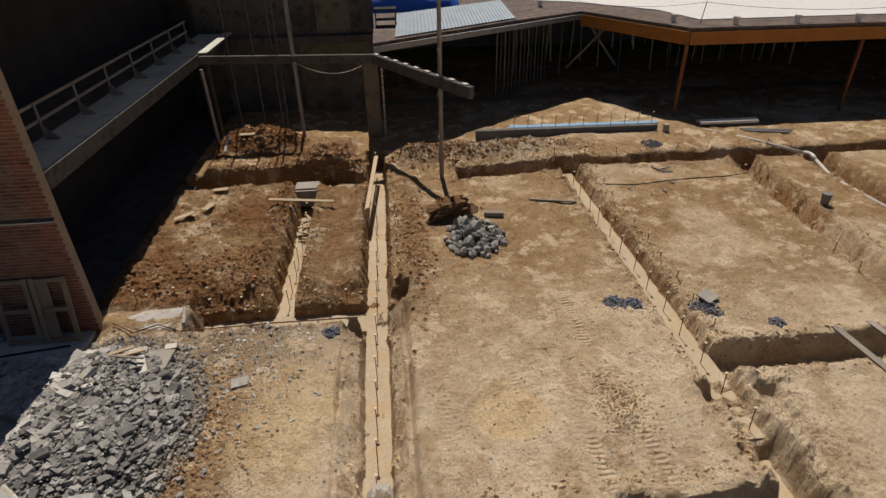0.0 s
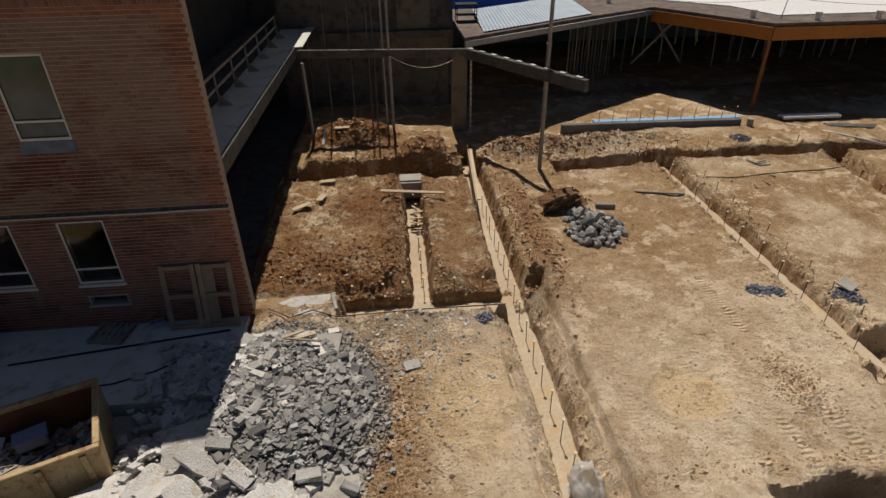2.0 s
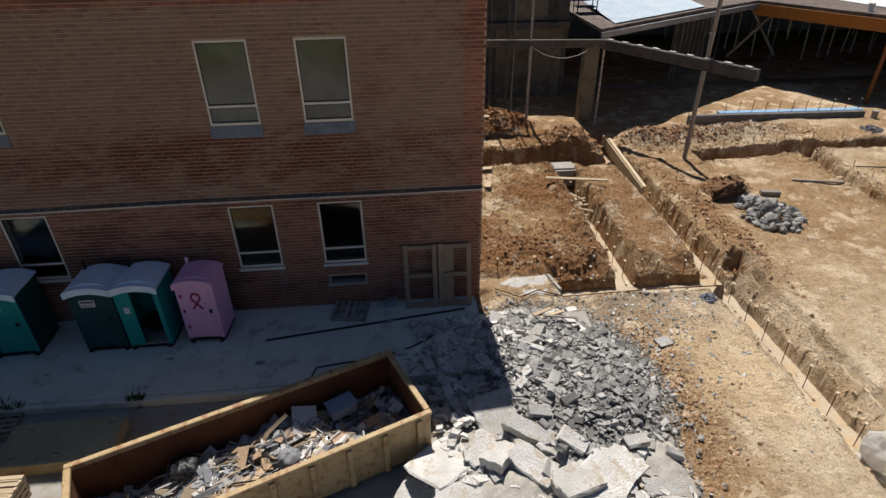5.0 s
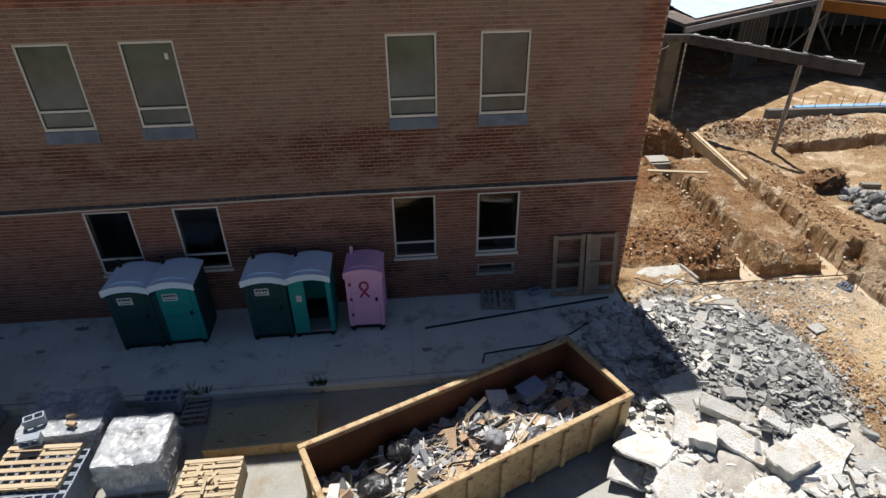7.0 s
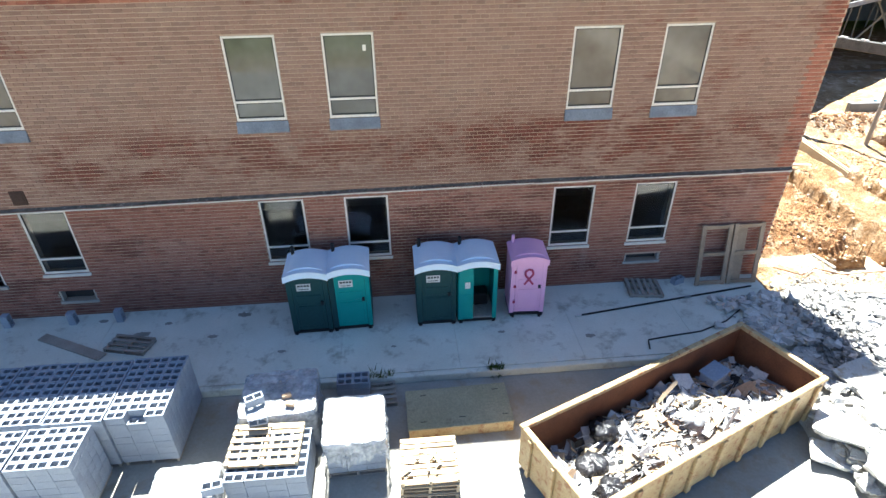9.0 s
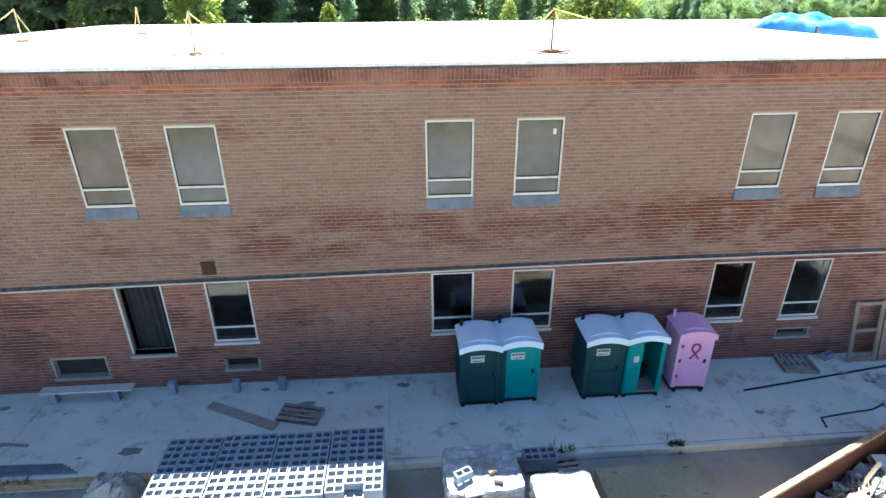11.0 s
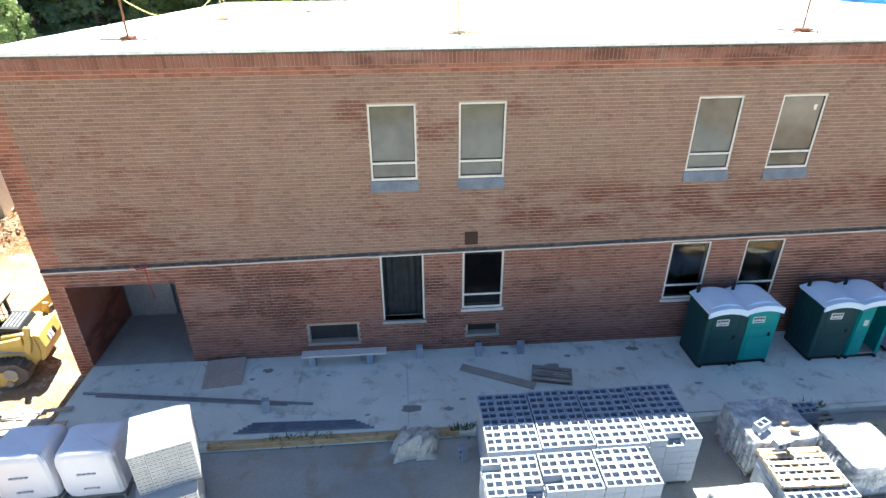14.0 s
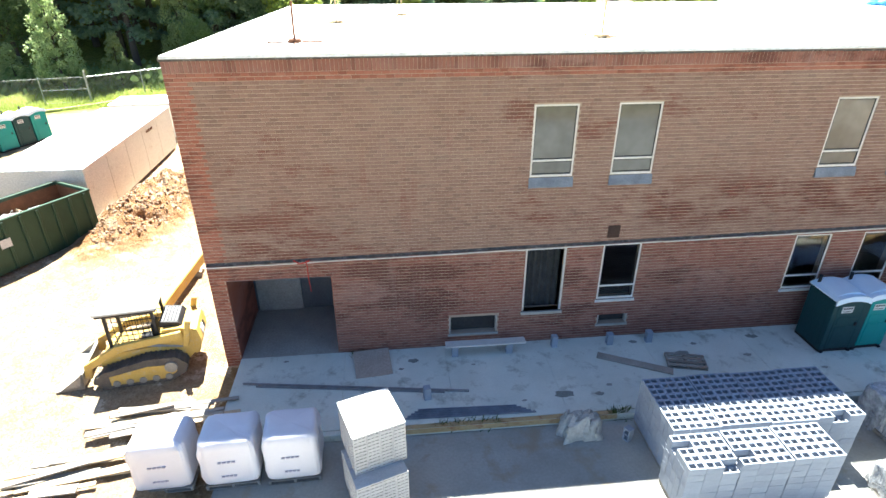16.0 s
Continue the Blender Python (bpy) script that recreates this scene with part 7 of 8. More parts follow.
for k in range(8):
    sx, sy, sz = rng.choice(((0.24, 0.18, 0.14), (0.17, 0.15, 0.08), (0.22, 0.12, 0.05), (0.3, 0.19, 0.12), (0.14, 0.1, 0.08)))
    FRAG.append(Geo().box((0, 0, 0), (sx, sy, sz), None, 0.018, 0, 0.014, rng).mesh("fragment", RUBBLE))
def pile_z(x, y):
    d = ((x + 7.9) / 2.55) ** 2 + ((y - 9.4) / 3.0) ** 2
    return soil_z(x, y) + 0.20 * max(0.0, 1 - d) ** 0.7


heap = thing("rubble_pile", "wide heap of grey broken concrete block and dust", "rubble")
big, small_g = 0, Geo()
for k in range(9500):
    a, d = rng.uniform(0, 6.28), rng.random() ** 0.52 * 1.12
    if k % 9 == 0:
        d = 0.95 + abs(rng.gauss(0, 0.2))
    x, y = -7.9 + 2.5 * d * math.cos(a), 9.4 + 3.0 * d * math.sin(a)
    if x < -10.0 and y < 8.6 or x < -9.2 and d > 1.05 or d > 0.95 and k % 9 and rng.random() < 0.65:
        continue
    z = pile_z(x, y) + rng.uniform(-0.02, 0.07)
    if big < 230 and d < 1.0 and k % 30 == 0:
        b = part("fragment", FRAG[rng.randrange(8)], RUBBLE, heap)
        b.matrix_basis = pose(x, y, z + 0.04, rng.gauss(0, 20), rng.gauss(0, 20), rng.uniform(0, 360)) @ Matrix.Scale(rng.uniform(0.6, 1.35), 4)
        big += 1
    else:
        s = (0.03 + 0.13 * rng.random() ** 2.6) * (0.6 if d > 1 else 1.0)
        r = Euler((rng.gauss(0, 0.28), rng.gauss(0, 0.28), rng.uniform(0, 6.3))).to_matrix()
        small_g.box((x, y, z + 0.01), (s * rng.uniform(0.9, 1.8), s, s * rng.uniform(0.3, 0.7)), r, 0, 0, s * 0.12, rng)
st = part("small_rubble", small_g, RUBBLE, heap)
st["kind"] = "stuff"

SLAB_AT = [(-9.08, 8.48, 0.46, 1.65, 1.2, 0.16, 13, 6, -5), (-8.85, 7.72, 0.66, 1.2, 0.42, 0.24, -34, 6, 8), (-8.07, 7.54, 0.48, 1.25, 0.85, 0.16, 47, 12, 8), (-7.63, 6.51, 0.48, 1.65, 1.0, 0.18, 42, 6, -6),
           (-8.97, 6.97, 0.58, 0.95, 0.6, 0.22, -39, 8, 10), (-9.57, 7.26, 0.55, 0.8, 0.5, 0.22, 50, -12, 14), (-10.54, 7.5, 0.30, 1.75, 1.1, 0.15, 41, -10, 10), (-10.4, 6.25, 0.42, 1.5, 1.05, 0.14, 21, 6, 6),
           (-6.45, 6.3, 0.36, 0.9, 0.35, 0.18, -6, 6, 8), (-6.75, 5.8, 0.32, 1.5, 0.95, 0.15, -23, 5, -6), (-8.2, 6.5, 0.55, 0.95, 0.75, 0.24, 23, -8, 8), (-8.32, 8.29, 0.54, 0.75, 0.35, 0.2, 45, 10, 16),
           (-9.95, 7.5, 0.50, 0.8, 0.4, 0.2, 58, 16, -8), (-10.27, 8.54, 0.05, 0.65, 0.35, 0.12, 37, 6, 10), (-7.62, 6.95, 0.50, 0.7, 0.4, 0.14, -70, 22, 12), (-8.9, 5.7, 0.42, 1.3, 1.0, 0.15, 12, 8, 6),
           (-10.2, 5.3, 0.2, 1.3, 1.0, 0.14, 40, -6, 5), (-7.9, 8.1, 0.52, 0.85, 0.3, 0.18, 62, 10, 14), (-8.72, 11.85, 0.30, 0.75, 0.42, 0.14, -35, 14, 10), (-8.3, 11.6, 0.34, 0.85, 0.2, 0.18, 38, 8, 10), (-11.2, 6.9, -0.02, 0.9, 0.6, 0.12, -25, 5, 8)]
for k, (x, y, z, a, b, c, rz, rx, ry) in enumerate(SLAB_AT):
    a, b = 1.05 * a, 1.0 * b
    r2 = random.Random(k + 2)
    cuts = [(-1, -1), (1, -1), (1, 1), (-1, 1)]
    j = r2.randrange(4)
    far_ = r2.uniform(0.25, 0.7)
    pts_ = []
    for i, (u, w) in enumerate(cuts):
        if i == j:
            pu, pw = cuts[i - 1]
            nu, nw = cuts[(i + 1) % 4]
            pts_ += [(u + (pu - u) * 0.5 * far_, w + (pw - w) * 0.5 * far_), (u + (nu - u) * 0.5 * (1 - far_), w + (nw - w) * 0.5 * (1 - far_))]
        else:
            pts_.append((u, w))
    fine = []
    for i, (u, w) in enumerate(pts_):
        nu, nw = pts_[(i + 1) % len(pts_)]
        fine += [(u + (nu - u) * q, w + (nw - w) * q) for q in (0.0, 0.22, 0.45, 0.72)]
    ring = [(a / 2 * u * r2.uniform(0.93, 1.05) + r2.uniform(-0.025, 0.025), b / 2 * w * r2.uniform(0.9, 1.05) + r2.uniform(-0.03, 0.03)) for u, w in fine]
    n = len(ring)
    g = Geo()
    vs = [(p[0] * 0.97, p[1] * 0.97, c / 2) for p in ring] + [(p[0] + r2.uniform(-0.03, 0.03), p[1] + r2.uniform(-0.03, 0.03), c / 2 - 0.03) for p in ring] + [(p[0] * 0.9, p[1] * 0.9, -c / 2 + r2.uniform(-0.03, 0.02)) for p in ring]
    fs = [tuple(range(n)), tuple(range(2 * n, 3 * n))[::-1]] + [(q * n + i, (q + 1) * n + i, (q + 1) * n + (i + 1) % n, q * n + (i + 1) % n) for q in (0, 1) for i in range(n)]
    ob = single("concrete_slab", g.add(vs, fs), SLAB, "broken slab of pale concrete lying on rubble", "concrete slab", group="broken slabs")
    ob.matrix_basis = pose(x, y, z, rx, ry, rz)
rng = random.Random(52)
CHUNK = [Geo().box((0, 0, 0), (0.72 * q, 0.40 * q, 0.13), None, 0.02, 0, 0.025, rng).mesh("chunk", SLAB if q > 0.6 else RUBBLE) for q in (0.35, 0.5, 0.7, 0.85)]
for k in range(20):
    x, y = rng.gauss(-8.6, 1.15), rng.gauss(7.3, 1.0)
    if x < -11 or y < 5.2:
        continue
    ob = single("concrete_chunk", CHUNK[k % 4], None, "chunk of pale broken concrete lying among rubble", "concrete chunk", group="concrete chunks")
    ob.matrix_basis = pose(x, y, max(pile_z(x, y), -0.1) + rng.uniform(0.08, 0.34), rng.gauss(0, 14), rng.gauss(0, 14), rng.uniform(0, 360))
for x, y, z, rx, rz in ((-11.0, 7.15, 0.0, 90, 25), (-11.3, 6.75, -0.19, 0, -30), (-10.95, 6.75, -0.19, 90, 60)):
    loose_block(x, y, z, rx, 0, rz, "grey hollow block lying by the rubble")
for k, (x, y, w, d, a, m) in enumerate(((-6.68, 11.53, 0.68, 0.72, -4, OLD_CONCRETE), (-6.88, 11.15, 0.72, 0.2, -65, ALU), (-6.6, 12.25, 0.3, 0.22, 10, ALU), (-7.3, 11.9, 0.5, 0.2, 8, SLAB), (-7.35, 11.62, 0.75, 0.1, 18, WOOD), (-7.25, 11.3, 0.9, 0.07, -12, GREY_WOOD), (-7.6, 11.75, 0.6, 0.12, 25, WOOD), (-6.45, 10.35, 0.5, 0.32, 12, RUBBLE), (-4.5, 10.75, 0.42, 0.34, 14, SLAB))):
    single("broken_panel", Geo().box((0, 0, 0), (w, d, 0.06 if k < 4 else 0.04), None, 0.008), m, "flat broken panel lying on the rubble heap", "panel", at=(x, y, pile_z(x, y) + (0.10 + 0.02 * k if k < 7 else 0.035)), turn=a, group="broken panels")
# scattered chips and pebbles over the dig
rng = random.Random(30)
g = Geo()
for k in range(2600):
    if k < 900:
        x, y = rng.gauss(-4.8, 1.3), rng.gauss(11.6, 1.4)
    elif k < 1500:
        x, y = rng.uniform(0.5, 8.5), 26.0 + rng.gauss(0, 0.6)
    else:
        x, y = rng.uniform(-8.6, 16), rng.uniform(6.6, 24)
    if x < -8.7 or y < 6.5 or -1.7 < x < -0.5 or 6.9 < x < 8.1 or (y > 13.0 and y < 14.5 and x < 0):
        continue
    s = rng.choice((0.02, 0.025, 0.03, 0.04, 0.07)) * (1 if k < 1500 else 0.6)
    g.box((x, y, 0), (s * 1.5, s, s * 0.8), Euler((rng.random(), rng.random(), rng.random() * 6)).to_matrix(), 0, 0, s * 0.15, rng)
vz = np.array(g.v)
cen = vz.reshape(-1, 8, 3).mean(1)
zz = ground_height(cen[:, :1], cen[:, 1:2])[0][:, 0]
vz = vz.reshape(-1, 8, 3)
vz[:, :, 2] += zz[:, None]
g.v = [tuple(p) for p in vz.reshape(-1, 3)]
single("pebbles", g, SLAB, "loose stone chips strewn over the soil", "stones", kind="stuff")
# lumps of clay on the left blocks and heaps
g = Geo()
for k in range(380):
    reg = rng.random()
    if reg < 0.5:
        x, y = rng.uniform(-9.1, -4.6), rng.uniform(14.5, 17.2)
    elif reg < 0.7:
        x, y = rng.gauss(-3.1, 0.7), rng.gauss(24.6, 0.45)
    elif reg < 0.85:
        x, y = rng.uniform(-0.4, 1.0), rng.uniform(14, 22)
    else:
        x, y = rng.uniform(0, 8), rng.gauss(25.3, 0.5)
    s = rng.uniform(0.03, 0.10)
    g.box((x, y, 0), (s * 1.3, s, s), Euler((rng.random() * 3, rng.random() * 3, rng.random() * 6)).to_matrix(), s * 0.25, 0, s * 0.1, rng)
vz = np.array(g.v).reshape(-1, 24, 3)
cen = vz.mean(1)
vz[:, :, 2] += ground_height(cen[:, :1], cen[:, 1:2])[0][:, 0][:, None] + 0.01
g.v = [tuple(p) for p in vz.reshape(-1, 3)]
CLAY = surface("red clay lump", (0.30, 0.165, 0.08), (0.46, 0.275, 0.145), 0.95, 3, 30, 0.5, vary=0.25)
single("clay_lumps", g, CLAY, "lumps of red clay turned up by digging", "clay", kind="stuff")

# steel stakes with round caps in and beside the trenches
CAP = surface("pale stake cap", (0.72, 0.60, 0.42), (0.8, 0.7, 0.52), 0.7)
stake_at = [(-1.1, 7.7 + 0.93 * k, -0.71, 0.75) for k in range(15)] + [(-3.95, 15.0 + 0.9 * k, -0.71, 0.7) for k in range(8)] + [(7.55, 8.2 + 1.15 * k, -0.27, 0.7) for k in range(13)]
stake_at += [(x, 14.62, None, 0.4) for x in (-8.3, -7.2, -6.2, -5.3, -4.6, -3.0, -2.0)] + [(8.3 + 0.03 * k, 11.4 + 1.2 * k, None, 0.3) for k in range(9)] + [(14.3 + 0.085 * (1.3 * k), 13.5 + 1.3 * k, None, 0.35) for k in range(7)]
stake_at += [(4.2 + 1.5 * k, 24.0, None, 0.4) for k in range(10)] + [(-0.35, 15.5 + 1.1 * k, None, 0.3) for k in range(7)] + [(-8.2 + 1.2 * k, 23.95, None, 0.3) for k in range(6)]
for i, (x, y, z, h) in enumerate(stake_at):
    z = soil_z(x, y) if z is None else z
    s = thing("grade_stake", "thin steel stake with a round pale cap", "stake", at=(x + 0.03 * math.sin(i * 3.1), y, z), turn=37 * i, group="stakes along the trenches")
    part("rod", Geo().tube([(0, 0, -0.1), (0.02, 0.0, h)], 0.012, 5), RUST, s)
    part("cap", Geo().tube([(0.02, 0, h), (0.02, 0, h + 0.025)], 0.042, 8), CAP, s)

# boards, bags, buckets
def board(a, b, w, h, m, label, lift=0.03):
    za, zb = (soil_z(*p) for p in (a, b))
    return single("board", Geo().bar((*a, za + lift), (*b, zb + lift), w, h, 0.004), m, label, "board", group="boards on the dig")


o = single("board", Geo().bar((-5.3, 20.55, 0.62), (-2.75, 20.38, 0.46), 0.2, 0.045, 0.004), WOOD, "pale board laid across a narrow trench", "board", group="boards on the dig")
board((5.1, 20.0), (6.85, 19.3), 0.09, 0.07, GREY_WOOD, "dark timber lying on the soil", 0.04)
for a, b in (((-7.76, 20.3), (-7.6, 20.95)), ((-8.7, 19.65), (-8.05, 20.0)), ((-7.9, 22.2), (-7.25, 22.15))):
    board(a, b, 0.26, 0.03, WOOD, "short board lying on red clay", 0.14)
single("board", Geo().bar((11.6, 11.0, 0.2), (11.75, 9.0, 0.2), 0.2, 0.05, 0.004), GREY_WOOD, "dark board laid over a trench", "board", group="boards on the dig")
single("board", Geo().bar((12.7, 11.1, 0.2), (12.95, 9.1, 0.2), 0.2, 0.05, 0.004), GREY_WOOD, "dark board laid over a trench", "board", group="boards on the dig")
form = thing("trench_form", "timber form board standing in the long trench", "formwork")
part("form_board", Geo().bar((-1.5, 19.7, 0.1), (-1.12, 25.6, 0.2), 0.05, 0.5), WOOD, form)
part("form_board", Geo().bar((-1.42, 19.7, 0.39), (-1.05, 25.0, 0.48), 0.14, 0.05), WOOD, form)
pit = thing("inspection_box", "square concrete box set in a trench", "concrete box", at=(-4.48, 21.95, -0.46))
for x0, y0, x1, y1 in ((0, 0, 0.9, 0.1), (0, 0.7, 0.9, 0.8), (0, 0.101, 0.1, 0.699), (0.8, 0.101, 0.9, 0.699)):
    part("box_wall", Geo().block(x0, y0, 0, x1, y1, 0.72, 0.01), OLD_CONCRETE, pit)
part("box_lid", Geo().block(-0.04, 0.15, 0.722, 0.94, 0.85, 0.78, 0.008), OLD_CONCRETE, pit, "grey concrete lid")
for k in range(8):
    x, y = -4.1 + 0.1 * k, 20.0 + 0.35 * (k % 5)
    single("timber_scrap", Geo().box((0, 0, 0), (0.6, 0.09, 0.04)), WOOD, "scrap timber fallen in a narrow trench", "timber scrap", at=(-3.9, y - 0.6, -0.60 + 0.05 * k), turn=30 * k, group="timber scraps in the trench")
pale_slab = thing("pale_slab", "pale flat concrete slab with a broken corner at the trench's end", "concrete slab", at=(-7.4, 13.8, 0.06))
part("slab_body", Geo().extrude([(-0.85, -0.42), (0.2, -0.62), (0.55, -0.3), (0.72, 0.35), (0.5, 0.42), (-0.55, 0.36), (-1.0, 0.1)], -0.1, 0.09, "z"), SLAB, pale_slab)
part("slab_lip", Geo().box((0.70, -0.05, 0.06), (0.10, 0.85, 0.22), Matrix.Rotation(0.22, 3, "Z"), 0.02), OLD_CONCRETE, pale_slab, "raised broken edge")
single("rope", Geo().tube([(-8.6, 13.5, 0.26), (-7.9, 13.05, 0.22), (-7.3, 13.35, 0.22), (-6.6, 13.0, 0.18), (-4.0, 13.05, 0.2), (-1.6, 13.05, 0.18)], 0.02, 5), RUST, "dark line stretched along a trench edge", "line")
WHITEBAG = surface("white woven sack", (0.66, 0.64, 0.60), (0.74, 0.73, 0.70), 0.7, 3, 8, 0.2, rise=0.03, speck=0.15)
def let_light_through(m, share):
    """Thin woven plastic: part of the light comes through from behind."""
    nt = m.node_tree
    out, b = nt.nodes["Material Output"], nt.nodes["Principled BSDF"]
    tr, mx = nt.nodes.new("ShaderNodeBsdfTranslucent"), nt.nodes.new("ShaderNodeMixShader")
    tr.inputs["Color"].default_value = (0.85, 0.84, 0.80, 1)
    mx.inputs[0].default_value = share
    nt.links.new(b.outputs[0], mx.inputs[1])
    nt.links.new(tr.outputs[0], mx.inputs[2])
    nt.links.new(mx.outputs[0], out.inputs["Surface"])


let_light_through(WHITEBAG, 0.6)
def sack_skin(u, v):
    """A slumped, folded sack: leaning, with creased sides and a bunched top."""
    a = 2 * math.pi * u
    c = Vector((math.cos(a), math.sin(a), 1.6 * v))
    q = noise.fractal(c * 1.6 + Vector((3, 8, 1)), 0.9, 2.0, 4)
    fold = abs(noise.noise(Vector((2.6 * c.x, 2.6 * c.y, 0.8 * v)))) - 0.25
    r = math.sin(math.pi * min(1.0, 0.12 + 0.88 * (1 - v))) ** 0.55 if v > 0 else 0.95
    r = r * (1 + 0.16 * q + 0.35 * fold)
    return (0.30 * r * c.x + 0.12 * v, 0.55 * r * c.y - 0.1 * v, 0.85 * v ** 0.9 + 0.12 * q * v)


single("plastic_sheet", Geo().sheet(sack_skin, 64, 30), WHITEBAG, "crumpled white plastic sack standing in the trench", "sack", at=(-1.08, 7.15, -0.72), turn=8, smooth=True)
bu = thing("bucket", "dusty brown bucket standing on soil", "bucket", at=(16.3, 17.95, soil_z(16.3, 17.95) - 0.01))
part("bucket_body", Geo().tube([(0, 0, 0), (0, 0, 0.42)], 0.15, 12, r2=0.18), GREY_WOOD, bu)
part("bucket_rim", Geo().tube([(0, 0, 0.4), (0, 0, 0.43)], 0.19, 12), STEEL, bu)
bc = thing("concrete_cylinder", "small concrete test cylinder by the foundation wall", "cylinder", at=(13.75, 26.5, soil_z(13.75, 26.5) - 0.02))
part("cylinder_body", Geo().tube([(0, 0, 0), (0, 0, 0.42)], 0.16, 12), OLD_CONCRETE, bc)
GRAVEL = surface("blue-grey gravel", (0.17, 0.19, 0.24), (0.26, 0.28, 0.33), 0.95, 8, 50, 0.8, vary=0.25)
for j, (x, y, r, hh) in enumerate(((8.55, 12.25, 0.5, 0.22), (5.9, 12.55, 0.36, 0.1), (6.4, 12.5, 0.26, 0.1), (10.15, 11.35, 0.22, 0.12), (-2.35, 12.55, 0.26, 0.1), (12.2, 24.7, 0.5, 0.2))):
    rr = random.Random(60 + j)
    g = Geo()
    z0 = soil_z(x, y)
    for k in range(int(420 * r)):
        a, d = rr.uniform(0, 6.28), rr.random() ** 0.6
        s = rr.uniform(0.03, 0.07)
        g.box((x + r * d * math.cos(a), y + r * d * math.sin(a), z0 + hh * (1 - d) * rr.random() + 0.02), (s, s * 0.8, s * 0.7), Euler((rr.random() * 3, rr.random() * 3, 0)).to_matrix(), 0, 0, 0.006, rr)
    single("gravel_heap", g, GRAVEL, "small heap of blue-grey gravel tipped on the soil", "gravel", kind="stuff")
single("paving_flag", Geo().box((0, 0, 0), (0.55, 0.45, 0.05), Matrix.Rotation(0.15, 3, "X"), 0.008), OLD_CONCRETE, "grey paving flag lying on a gravel heap", "flag", at=(8.75, 12.6, soil_z(8.75, 12.6) + 0.14), turn=30)
for k in range(9):
    x, y = (11.3, 22.1) if k < 5 else (9.4 + 0.5 * (k - 5), 20.0 + 0.3 * (k % 3))
    single("timber_scrap", Geo().box((0, 0, 0), (0.55 if k < 5 else 0.3, 0.06, 0.05)), GREY_WOOD, "dark stick of scrap timber on soil", "timber scrap", at=(x + 0.12 * k % 0.5, y - 0.14 * (k % 4), soil_z(x, y) + 0.06), turn=110 + 23 * k, group="sticks on the soil")
single("cable", Geo().tube([(x_, y_, soil_z(x_, y_) + 0.025) for x_, y_ in ((8.6, 20.9), (9.8, 20.75), (11.2, 20.8), (12.6, 21.0), (13.8, 21.0), (15.0, 21.1))], 0.02, 5), BLACK, "thin black cable lying across the soil", "cable")
single("plastic_tube", Geo().tube([(-7.95, 25.2, 0.98), (-7.9, 26.0, 1.5)], 0.07, 8), PVC, "short white plastic pipe by the heap", "pipe")
single("timber_plank", Geo().box((0, 0, 0), (0.7, 0.3, 0.04), None, 0.005), WOOD, "pale plank lying on the clay heap", "plank", at=(-7.1, 26.35, soil_z(-7.1, 26.35) + 0.06), turn=5)


# crumbled soil along the trench edges, on the banks and the heaps
def crumbs(name, spots, mat, label, seed):
    """Many small angular lumps set on the ground; spots: rows of x, y, size."""
    rr = np.random.RandomState(seed)
    p = np.array(spots)
    n = len(p)
    base = np.array([(1, 0, 0), (-1, 0, 0), (0, 1, 0), (0, -1, 0), (0, 0, 1), (0, 0, -1)], float)
    v = base[None] * (0.6 + 0.7 * rr.rand(n, 6, 1)) + 0.35 * rr.randn(n, 6, 3) * 0.6
    v *= p[:, 2][:, None, None] * np.array([0.75, 0.65, 0.5])
    z = ground_height(p[:, :1], p[:, 1:2])[0][:, 0]
    v += np.stack([p[:, 0], p[:, 1], z + 0.15 * p[:, 2]], -1)[:, None, :]
    f = np.array([(0, 2, 4), (2, 1, 4), (1, 3, 4), (3, 0, 4), (2, 0, 5), (1, 2, 5), (3, 1, 5), (0, 3, 5)])
    me = bpy.data.meshes.new(name)
    me.from_pydata(v.reshape(-1, 3).tolist(), [], (f[None] + 6 * np.arange(n)[:, None, None]).reshape(-1, 3).tolist())
    me.materials.append(mat)
    return tagged(new(name, me), label, "soil", kind="stuff")


DRY = surface("dry soil crumb", (0.50, 0.35, 0.20), (0.72, 0.55, 0.36), 0.95, 3, 30, 0.4, vary=0.3)
rng = random.Random(71)
edge, clay = [], []
lines = [(-1.58, 5.0, -1.58, 22), (-0.6, 5.0, -0.6, 22), (-4.45, 14.6, -4.45, 22), (-3.35, 14.6, -3.35, 22), (-6.5, 13.0, -1.5, 13.0), (-6.5, 14.55, -1.5, 14.55), (6.95, 7, 7.0, 23), (8.15, 11, 8.2, 23), (8.2, 11, 8.3, 23), (3.0, 22.8, 15, 22.8), (3.0, 23.95, 20, 23.95), (8, 9.7, 20, 9.7), (8.2, 10.85, 20, 10.85), (14.4, 12, 15.2, 23), (15.85, 12, 16.6, 23), (18.6, 12, 18.6, 23), (0.8, 6.8, 7.0, 6.8), (-9, 22.6, -1.6, 22.6), (-9, 24.1, -2.5, 24.1)]
for x0, y0, x1, y1 in lines:
    L = math.hypot(x1 - x0, y1 - y0)
    for k in range(int(L * 26)):
        t = rng.random()
        edge.append((x0 + (x1 - x0) * t + rng.gauss(0, 0.13), y0 + (y1 - y0) * t + rng.gauss(0, 0.13), rng.choice((0.02, 0.03, 0.04, 0.05, 0.08)) * rng.uniform(0.7, 1.3)))
for k in range(700):
    edge.append((rng.gauss(4.55, 0.33), rng.gauss(8.8, 0.5), rng.uniform(0.02, 0.06)))
for k in range(900):
    edge.append((rng.gauss(-5.2, 1.0), rng.gauss(10.0, 1.6), rng.uniform(0.02, 0.07)))
